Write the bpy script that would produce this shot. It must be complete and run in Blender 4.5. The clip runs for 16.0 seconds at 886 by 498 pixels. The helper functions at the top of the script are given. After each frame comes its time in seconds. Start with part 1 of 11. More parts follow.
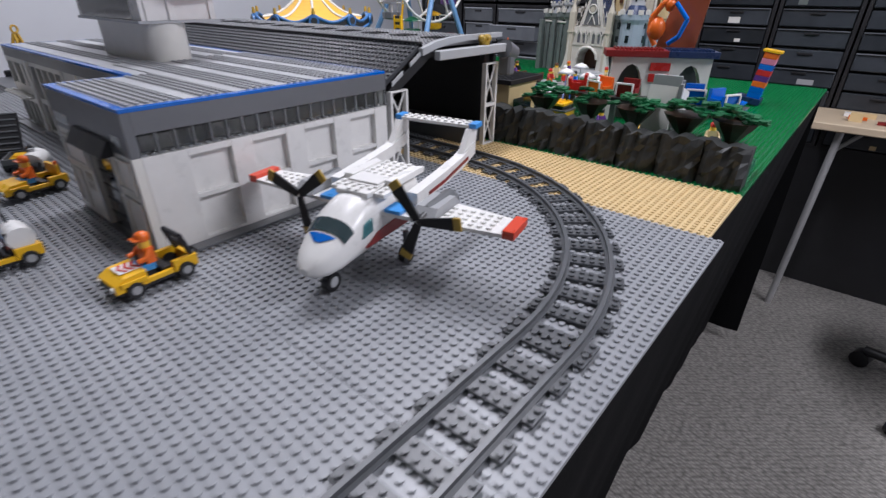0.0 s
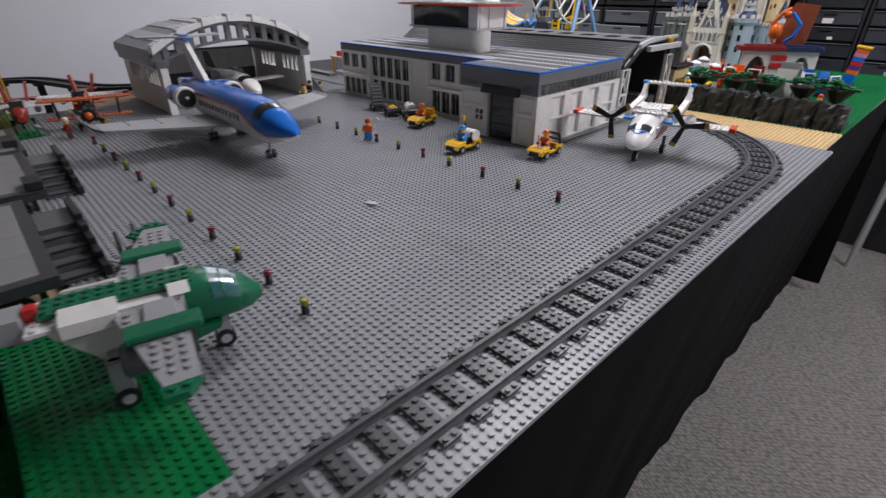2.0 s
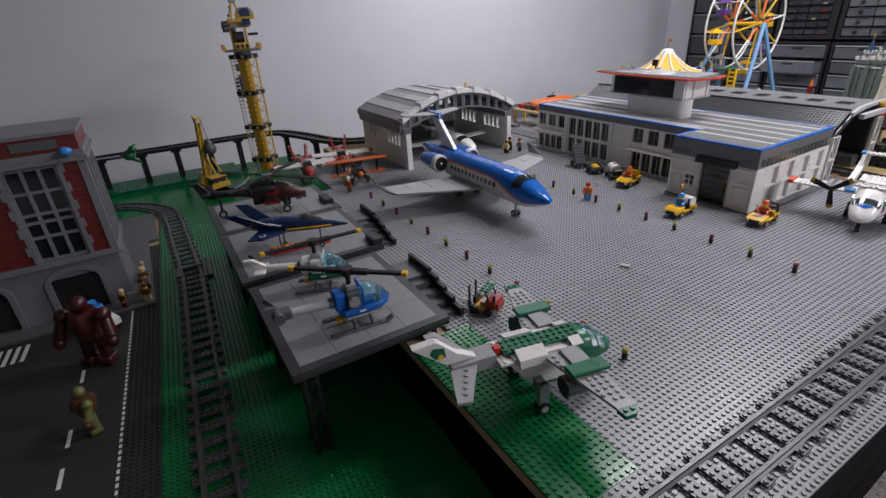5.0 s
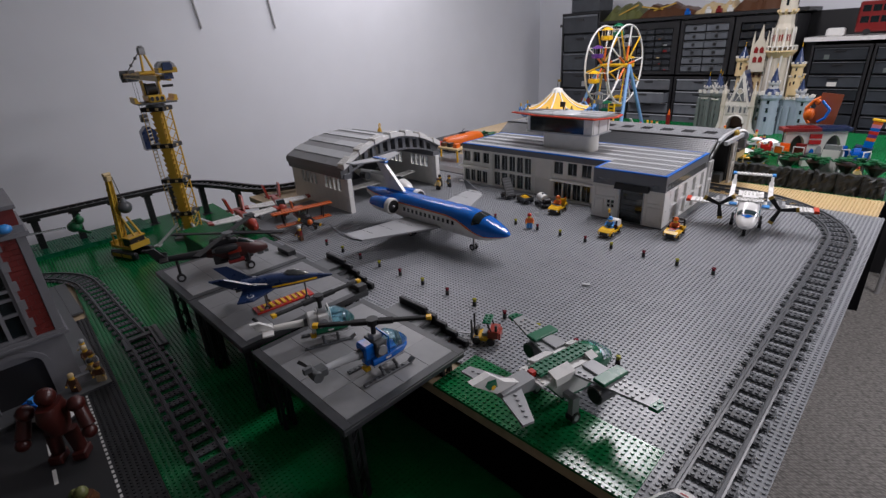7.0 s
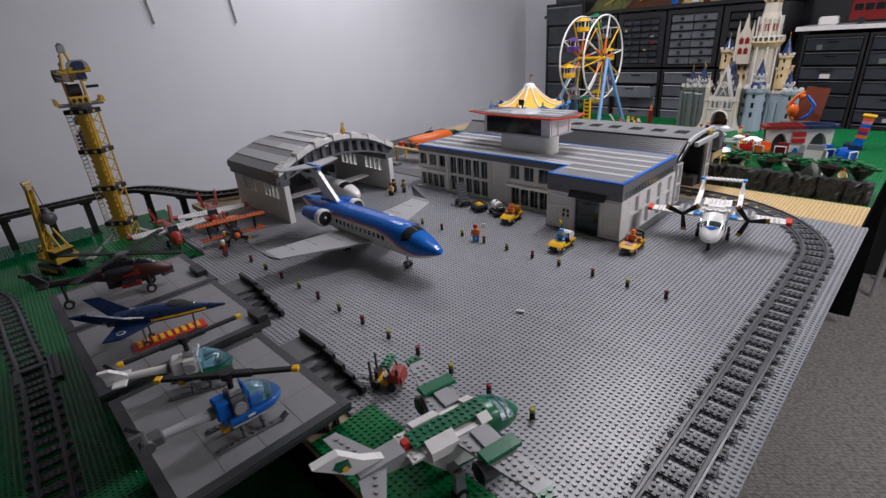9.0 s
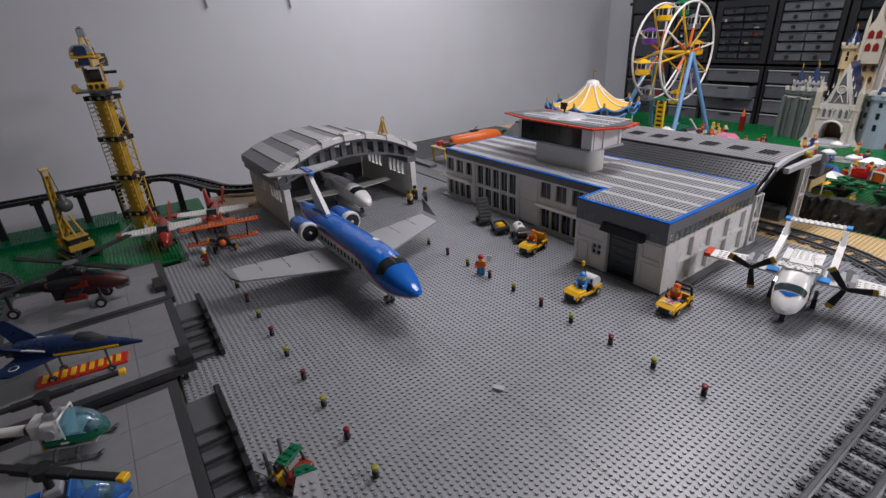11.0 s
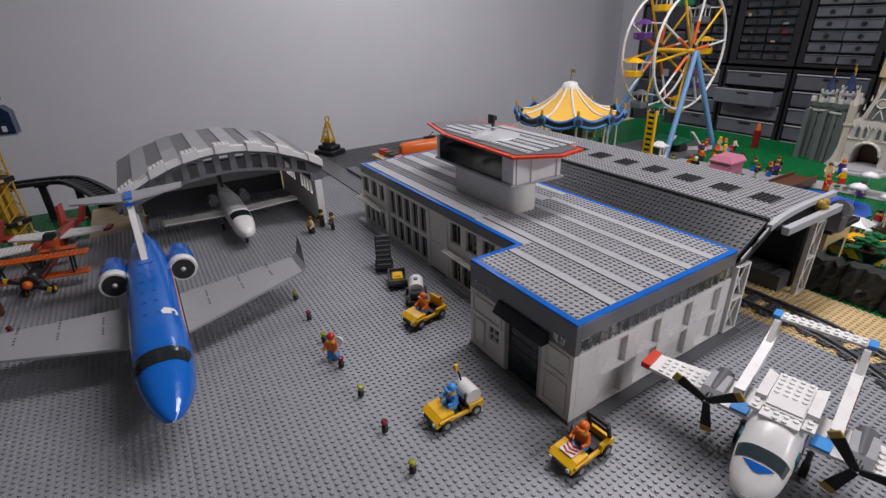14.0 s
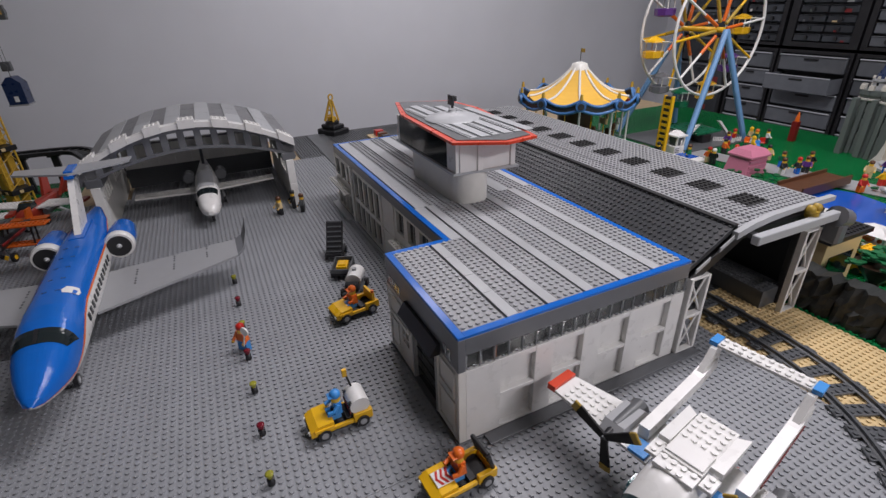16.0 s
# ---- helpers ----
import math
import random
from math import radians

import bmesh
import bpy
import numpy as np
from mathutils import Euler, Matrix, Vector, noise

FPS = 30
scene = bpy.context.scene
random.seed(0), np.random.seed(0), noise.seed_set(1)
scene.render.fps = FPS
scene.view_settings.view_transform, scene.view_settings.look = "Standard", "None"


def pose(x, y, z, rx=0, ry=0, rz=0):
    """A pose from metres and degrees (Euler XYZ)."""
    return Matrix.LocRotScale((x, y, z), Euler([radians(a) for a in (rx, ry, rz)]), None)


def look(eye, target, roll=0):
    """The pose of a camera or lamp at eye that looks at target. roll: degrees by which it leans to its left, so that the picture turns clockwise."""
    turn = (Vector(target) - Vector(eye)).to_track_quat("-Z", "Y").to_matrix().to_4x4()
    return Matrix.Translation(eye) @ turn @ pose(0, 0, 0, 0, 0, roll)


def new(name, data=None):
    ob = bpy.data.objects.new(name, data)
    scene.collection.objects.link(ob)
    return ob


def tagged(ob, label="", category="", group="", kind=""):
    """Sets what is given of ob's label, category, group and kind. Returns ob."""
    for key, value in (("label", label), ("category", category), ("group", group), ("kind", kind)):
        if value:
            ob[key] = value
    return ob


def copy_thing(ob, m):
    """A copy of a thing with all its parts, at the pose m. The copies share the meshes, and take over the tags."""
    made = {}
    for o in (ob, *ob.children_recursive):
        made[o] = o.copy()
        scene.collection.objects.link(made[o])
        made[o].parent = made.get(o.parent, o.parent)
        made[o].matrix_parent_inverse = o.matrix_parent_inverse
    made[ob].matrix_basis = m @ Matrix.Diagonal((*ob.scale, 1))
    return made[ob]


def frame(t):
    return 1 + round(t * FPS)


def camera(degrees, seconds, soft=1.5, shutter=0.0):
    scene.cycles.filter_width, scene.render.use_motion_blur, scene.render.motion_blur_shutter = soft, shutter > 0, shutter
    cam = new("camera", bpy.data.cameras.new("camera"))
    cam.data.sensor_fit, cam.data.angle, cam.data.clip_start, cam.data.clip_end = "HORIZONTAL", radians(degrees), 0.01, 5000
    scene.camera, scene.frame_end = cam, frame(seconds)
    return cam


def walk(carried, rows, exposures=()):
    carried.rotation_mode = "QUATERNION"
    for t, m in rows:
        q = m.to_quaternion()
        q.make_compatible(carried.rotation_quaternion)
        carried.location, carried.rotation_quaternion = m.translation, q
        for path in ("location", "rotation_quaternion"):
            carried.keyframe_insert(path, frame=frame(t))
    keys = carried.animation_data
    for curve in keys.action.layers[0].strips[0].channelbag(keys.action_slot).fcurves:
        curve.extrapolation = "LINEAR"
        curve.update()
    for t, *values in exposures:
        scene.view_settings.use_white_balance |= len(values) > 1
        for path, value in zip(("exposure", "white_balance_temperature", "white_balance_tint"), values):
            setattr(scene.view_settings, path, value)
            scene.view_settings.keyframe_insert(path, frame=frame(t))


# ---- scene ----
cam = camera(85.0, 16.0, soft=1.4, shutter=0.2)
PATH = [
    (0, (0.466, -0.133, 0.224), (-0.665, 1.224, -0.713), 0.5),
    (0.5, (0.468, -0.342, 0.237), (-0.663, 1.021, -0.691), 0.2),
    (1, (0.464, -0.5, 0.246), (-0.659, 0.875, -0.676), 0.7),
    (1.5, (0.501, -0.616, 0.256), (-0.656, 0.719, -0.682), 0.2),
    (2, (0.536, -0.739, 0.268), (-0.737, 0.478, -0.679), -0.1),
    (2.5, (0.539, -0.865, 0.29), (-0.861, 0.19, -0.674), -1.2),
    (3, (0.553, -0.935, 0.31), (-0.927, -0.016, -0.673), -2.9),
    (3.5, (0.558, -0.968, 0.338), (-0.955, -0.082, -0.624), -3.1),
    (4, (0.537, -0.978, 0.368), (-1.037, -0.151, -0.548), -3.6),
    (4.2, (0.531, -0.977, 0.374), (-1.061, -0.174, -0.531), -3.8),
    (6.3, (0.434, -1.146, 0.459), (-0.978, 0.032, -0.326), -3.6),
    (6.5, (0.43, -1.161, 0.457), (-0.954, 0.049, -0.329), -3.9),
    (7, (0.436, -1.178, 0.469), (-0.886, 0.098, -0.32), -3.5),
    (7.5, (0.442, -1.176, 0.464), (-0.851, 0.13, -0.326), -3.6),
    (8, (0.444, -1.149, 0.463), (-0.846, 0.162, -0.323), -3.7),
    (8.5, (0.445, -1.08, 0.458), (-0.845, 0.225, -0.338), -3.5),
    (9, (0.458, -0.977, 0.459), (-0.867, 0.282, -0.35), -4.1),
    (9.2, (0.462, -0.942, 0.462), (-0.888, 0.284, -0.359), -4.0),
    (11.3, (0.392, -0.674, 0.451), (-1.135, 0.318, -0.376), -3.4),
    (11.5, (0.381, -0.641, 0.454), (-1.154, 0.339, -0.371), -3.4),
    (12, (0.353, -0.569, 0.445), (-1.194, 0.392, -0.382), -3.4),
    (12.5, (0.326, -0.506, 0.441), (-1.216, 0.462, -0.386), -3.4),
    (13, (0.315, -0.464, 0.428), (-1.216, 0.519, -0.402), -3.6),
    (13.5, (0.304, -0.398, 0.425), (-1.228, 0.575, -0.414), -3.2),
    (14, (0.295, -0.331, 0.43), (-1.253, 0.6, -0.429), -2.0),
    (14.5, (0.296, -0.287, 0.427), (-1.271, 0.588, -0.456), -2.1),
    (15, (0.297, -0.252, 0.429), (-1.284, 0.584, -0.465), -1.9),
    (15.5, (0.302, -0.22, 0.423), (-1.301, 0.562, -0.482), -1.9),
    (16, (0.323, -0.155, 0.411), (-1.292, 0.589, -0.504), -1.8),
]
walk(cam, [(t, look(eye, target, roll)) for t, eye, target, roll in PATH],
     [(0, -0.20, 6150, 9), (1, -0.17, 6350, 9.5), (2, -0.14, 6500, 10), (3, 0.10, 6550, 10), (3.6, 0.07, 6500, 10), (4.2, 0.00, 6500, 10), (6.5, -0.22, 6500, 10),
      (9.2, -0.25, 6500, 10), (11.5, -0.45, 6580, 10), (16, -0.60, 6580, 10)])

# ---------------------------------------------------------------- world and lights
world = bpy.data.worlds.new("room_air")
scene.world = world
world.use_nodes = True
world.node_tree.nodes["Background"].inputs[0].default_value = (0.75, 0.82, 1.0, 1)
world.node_tree.nodes["Background"].inputs[1].default_value = 0.003


def ceiling_lamp(x, y, z, sx, sy, power, colour=(0.965, 0.925, 0.99)):
    lamp = bpy.data.lights.new("ceiling_lamp", "AREA")
    lamp.shape, lamp.size, lamp.size_y, lamp.energy, lamp.color = "RECTANGLE", sx, sy, power, colour
    ob = new("ceiling_lamp", lamp)
    ob.matrix_world = pose(x, y, z)
    return ob


ceiling_lamp(-0.24, 0.66, 1.33, 0.24, 1.10, 26)
ceiling_lamp(1.45, 1.05, 1.33, 0.24, 1.1, 44)
ceiling_lamp(-1.72, 0.72, 1.33, 0.24, 1.10, 9)

# ---------------------------------------------------------------- materials
S = 0.008       # one stud
PL = 0.0032     # one plate's height


def material(name, colour, rough=0.35, metal=0.0, vary=0.06, scale=60.0, bump=0.0, bump_scale=900.0, coat=0.0, grime=0.0,
             transmission=0.0, emission=0.0, ior=1.5, per_object=0.0, alpha=1.0):
    m = bpy.data.materials.new(name)
    m.use_nodes = True
    nt = m.node_tree
    b = nt.nodes["Principled BSDF"]
    b.inputs["Metallic"].default_value = metal
    b.inputs["IOR"].default_value = ior
    b.inputs["Coat Weight"].default_value = coat
    b.inputs["Transmission Weight"].default_value = transmission
    b.inputs["Alpha"].default_value = alpha
    geo = nt.nodes.new("ShaderNodeNewGeometry")
    n1 = nt.nodes.new("ShaderNodeTexNoise")
    n1.inputs["Scale"].default_value = scale
    n1.inputs["Detail"].default_value = 4
    nt.links.new(geo.outputs["Position"], n1.inputs["Vector"])
    n2 = nt.nodes.new("ShaderNodeTexNoise")
    n2.inputs["Scale"].default_value = scale / 12
    n2.inputs["Detail"].default_value = 3
    nt.links.new(geo.outputs["Position"], n2.inputs["Vector"])
    mix = nt.nodes.new("ShaderNodeMath")
    mix.operation = "ADD"
    nt.links.new(n1.outputs["Fac"], mix.inputs[0])
    nt.links.new(n2.outputs["Fac"], mix.inputs[1])
    ramp = nt.nodes.new("ShaderNodeMapRange")
    ramp.inputs["From Min"].default_value = 0.6
    ramp.inputs["From Max"].default_value = 1.4
    ramp.inputs["To Min"].default_value = 1 - vary - grime
    ramp.inputs["To Max"].default_value = 1 + vary
    nt.links.new(mix.outputs[0], ramp.inputs["Value"])
    value = ramp.outputs[0]
    if per_object:
        info = nt.nodes.new("ShaderNodeObjectInfo")
        r2 = nt.nodes.new("ShaderNodeMapRange")
        r2.inputs["To Min"].default_value = 1 - per_object
        r2.inputs["To Max"].default_value = 1 + per_object
        nt.links.new(info.outputs["Random"], r2.inputs["Value"])
        mul = nt.nodes.new("ShaderNodeMath")
        mul.operation = "MULTIPLY"
        nt.links.new(value, mul.inputs[0])
        nt.links.new(r2.outputs[0], mul.inputs[1])
        value = mul.outputs[0]
    tint = nt.nodes.new("ShaderNodeMix")
    tint.data_type, tint.blend_type = "RGBA", "MULTIPLY"
    tint.inputs[0].default_value = 1.0
    tint.inputs[6].default_value = (*colour, 1)
    nt.links.new(value, tint.inputs[7])
    nt.links.new(tint.outputs[2], b.inputs["Base Color"])
    rr = nt.nodes.new("ShaderNodeMapRange")
    rr.inputs["To Min"].default_value = max(0.02, rough - 0.07)
    rr.inputs["To Max"].default_value = min(1.0, rough + 0.09)
    nt.links.new(n1.outputs["Fac"], rr.inputs["Value"])
    nt.links.new(rr.outputs[0], b.inputs["Roughness"])
    if bump:
        n3 = nt.nodes.new("ShaderNodeTexNoise")
        n3.inputs["Scale"].default_value = bump_scale
        n3.inputs["Detail"].default_value = 5
        nt.links.new(geo.outputs["Position"], n3.inputs["Vector"])
        bm_ = nt.nodes.new("ShaderNodeBump")
        bm_.inputs["Strength"].default_value = bump
        bm_.inputs["Distance"].default_value = 0.0006
        nt.links.new(n3.outputs["Fac"], bm_.inputs["Height"])
        nt.links.new(bm_.outputs[0], b.inputs["Normal"])
    if emission:
        b.inputs["Emission Color"].default_value = (*colour, 1)
        b.inputs["Emission Strength"].default_value = emission
    return m


def plastic(name, colour, rough=0.3, **k):
    k.setdefault("per_object", 0.03)
    return material(name, colour, rough, bump=0.05, bump_scale=500, **k)


GREY = plastic("baseplate_grey_plastic", (0.30, 0.31, 0.328), 0.34, grime=0.05, scale=25)
LGREY = plastic("light_grey_plastic", (0.42, 0.43, 0.44), 0.32)
MGREY = plastic("medium_grey_plastic", (0.33, 0.335, 0.345), 0.32)
DGREY = plastic("dark_grey_plastic", (0.10, 0.105, 0.11), 0.34)
FGREY = plastic("fascia_grey_plastic", (0.14, 0.145, 0.155), 0.30)
ROOFD = plastic("roof_dark_grey_plastic", (0.17, 0.17, 0.175), 0.34)
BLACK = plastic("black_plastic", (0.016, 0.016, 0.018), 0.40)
CYELLOW = plastic("crane_yellow_plastic", (0.62, 0.38, 0.045), 0.38)
BRED = plastic("brick_red_plastic", (0.30, 0.030, 0.016), 0.30)
MATTE = plastic("matte_black_plastic", (0.013, 0.013, 0.014), 0.75)
GOLD = plastic("dull_gold_plastic", (0.40, 0.26, 0.03), 0.4)
TIPRED = plastic("bright_red_plastic", (0.62, 0.055, 0.02), 0.28)
PADF = plastic("pad_frame_dark_plastic", (0.042, 0.044, 0.048), 0.34)
BRICK = plastic("brown_red_brick_plastic", (0.15, 0.020, 0.017), 0.36)
MAROON = plastic("maroon_plastic", (0.052, 0.009, 0.007), 0.34)
DECK = plastic("pad_deck_grey_plastic", (0.24, 0.242, 0.248), 0.30, grime=0.10)
TRACK = plastic("track_dark_grey_plastic", (0.085, 0.09, 0.097), 0.34)
WHITE = plastic("white_plastic", (0.765, 0.755, 0.73), 0.28)
CREAM = plastic("aged_white_plastic", (0.75, 0.735, 0.685), 0.34)
BLUE = plastic("blue_plastic", (0.005, 0.125, 0.52), 0.14)
DBLUE = plastic("dark_blue_plastic", (0.012, 0.028, 0.085), 0.28)
AZURE = plastic("azure_blue_plastic", (0.05, 0.27, 0.66), 0.28)
SKYB = plastic("pale_blue_plastic", (0.16, 0.32, 0.56), 0.32)
RED = plastic("red_plastic", (0.50, 0.022, 0.016), 0.28)
DRED = plastic("dark_red_plastic", (0.20, 0.012, 0.012), 0.32)
ORANGE = plastic("orange_plastic", (0.72, 0.14, 0.015), 0.3)
YELLOW = plastic("yellow_plastic", (0.82, 0.46, 0.012), 0.28)
GREEN = plastic("green_baseplate_plastic", (0.005, 0.17, 0.048), 0.19, scale=25)
DGREEN = plastic("dark_green_plastic", (0.004, 0.135, 0.06), 0.28)
LEAF = plastic("leaf_green_plastic", (0.005, 0.105, 0.034), 0.36, per_object=0.15)
TAN = plastic("tan_plastic", (0.62, 0.47, 0.25), 0.36)
DBROWN = plastic("dark_brown_plastic", (0.038, 0.018, 0.010), 0.36)
BROWN = plastic("brown_plastic", (0.10, 0.04, 0.018), 0.34)
SAND = plastic("sand_green_grey_plastic", (0.125, 0.145, 0.137), 0.4)
PALEBLUE = plastic("grey_blue_plastic", (0.30, 0.36, 0.42), 0.4)
PINK = plastic("pink_plastic", (0.60, 0.20, 0.30), 0.34)
TENT = plastic("yellow_tent_fabric", (0.76, 0.44, 0.06), 0.6)
RIMB = plastic("mid_blue_plastic", (0.07, 0.19, 0.44), 0.3)
CASTW = plastic("castle_white_plastic", (0.60, 0.575, 0.52), 0.36)
CASTC = plastic("castle_cream_plastic", (0.50, 0.455, 0.37), 0.38)
PANELR = material("reddish_clear_panel", (0.42, 0.12, 0.06), 0.12, transmission=0.4, vary=0.05)
PURPLE = plastic("purple_plastic", (0.10, 0.03, 0.20), 0.34)
OLIVE = plastic("olive_green_plastic", (0.13, 0.14, 0.045), 0.4)
SKIN = plastic("yellow_figure_plastic", (0.80, 0.48, 0.05), 0.3)
LIME = plastic("clear_lime_plastic", (0.30, 0.29, 0.03), 0.2)
CRED = plastic("clear_red_plastic", (0.17, 0.008, 0.02), 0.2)
DORANGE = plastic("dull_orange_plastic", (0.55, 0.105, 0.012), 0.32)
GLASS = material("smoked_clear_plastic", (0.80, 0.83, 0.83), 0.05, transmission=0.97, vary=0.02)
DGLASS = material("dark_tinted_plastic", (0.012, 0.018, 0.02), 0.08, vary=0.05, coat=0.3)
SCREEN = material("dark_teal_windscreen", (0.030, 0.050, 0.055), 0.06, vary=0.05, coat=0.5)
TGLASS = material("teal_tinted_plastic", (0.06, 0.30, 0.34), 0.06, transmission=0.7, vary=0.05)
CBGLASS = material("clear_light_blue_plastic", (0.30, 0.68, 0.85), 0.05, transmission=0.9, vary=0.03)
SMOKE = material("smoked_canopy_plastic", (0.25, 0.25, 0.22), 0.05, transmission=0.8, vary=0.03)
STONE = plastic("dark_rock_plastic", (0.022, 0.024, 0.023), 0.50, scale=40, vary=0.25)
ROAD = plastic("road_plate_plastic", (0.030, 0.031, 0.033), 0.45)
STONEG = plastic("old_grey_wall_plastic", (0.19, 0.19, 0.205), 0.36)
CLEARRIB = material("clear_rib_plastic", (0.30, 0.31, 0.32), 0.12, vary=0.05, coat=0.5)
WATER = plastic("clear_blue_plastic", (0.010, 0.085, 0.44), 0.12)
WALLP = material("painted_wall", (0.84, 0.855, 0.90), 0.75, vary=0.03, scale=6, bump=0.25, bump_scale=260)
CEILP = material("ceiling_paint", (0.75, 0.75, 0.74), 0.8, vary=0.03, scale=5)
CARPET = material("grey_loop_carpet", (0.27, 0.255, 0.235), 0.97, vary=0.10, scale=30)


def loop_pile(m):
    """Rows of small woven loops on a carpet material, gap shade put into colour."""
    nt = m.node_tree
    b = nt.nodes["Principled BSDF"]
    geo = nt.nodes.new("ShaderNodeNewGeometry")
    turn = nt.nodes.new("ShaderNodeMapping")
    turn.inputs["Rotation"].default_value = (0, 0, 0.55)
    turn.inputs["Scale"].default_value = (62, 118, 1)
    nt.links.new(geo.outputs["Position"], turn.inputs["Vector"])
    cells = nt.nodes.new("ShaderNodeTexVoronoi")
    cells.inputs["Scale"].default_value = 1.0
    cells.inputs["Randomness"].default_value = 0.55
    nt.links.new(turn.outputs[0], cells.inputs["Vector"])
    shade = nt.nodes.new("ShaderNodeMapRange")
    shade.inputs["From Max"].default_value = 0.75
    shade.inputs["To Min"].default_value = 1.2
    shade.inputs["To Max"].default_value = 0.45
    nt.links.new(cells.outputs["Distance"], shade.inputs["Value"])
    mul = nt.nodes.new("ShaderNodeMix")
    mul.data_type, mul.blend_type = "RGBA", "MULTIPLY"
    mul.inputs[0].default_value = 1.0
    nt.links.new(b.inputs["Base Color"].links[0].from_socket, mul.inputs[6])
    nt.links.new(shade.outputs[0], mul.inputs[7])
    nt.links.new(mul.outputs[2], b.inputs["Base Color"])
    bump = nt.nodes.new("ShaderNodeBump")
    bump.invert = True
    bump.inputs["Strength"].default_value = 0.8
    bump.inputs["Distance"].default_value = 0.006
    nt.links.new(cells.outputs["Distance"], bump.inputs["Height"])
    nt.links.new(bump.outputs[0], b.inputs["Normal"])


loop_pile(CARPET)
CLOTH = material("black_cloth", (0.0045, 0.0045, 0.005), 0.95, vary=0.25, scale=90, bump=0.4, bump_scale=1200, ior=1.2)
WOOD = material("pale_wood_laminate", (0.50, 0.40, 0.28), 0.5, vary=0.12, scale=20, bump=0.1)
PLY = material("plywood_edge", (0.44, 0.335, 0.21), 0.7, vary=0.2, scale=80)
STEEL = material("grey_painted_steel", (0.42, 0.42, 0.42), 0.4, metal=0.4)
CABINET = material("black_cabinet_plastic", (0.014, 0.014, 0.016), 0.45, vary=0.2, scale=20)
DRAWER = material("smoky_drawer_plastic", (0.036, 0.041, 0.048), 0.22, vary=0.35, scale=14, per_object=0.35)
DRAWERL = material("milky_drawer_plastic", (0.125, 0.135, 0.150), 0.18, vary=0.3, scale=14, per_object=0.25)
# Dark tone for the unseen south wall, chosen to cut bounced light.
WALLD = material("bounce_cutting_wall_dark", (0.12, 0.12, 0.13), 0.75, vary=0.05, scale=6)

LIP = material("pale_drawer_lip_plastic", (0.50, 0.52, 0.55), 0.3, vary=0.1, scale=14, per_object=0.2)

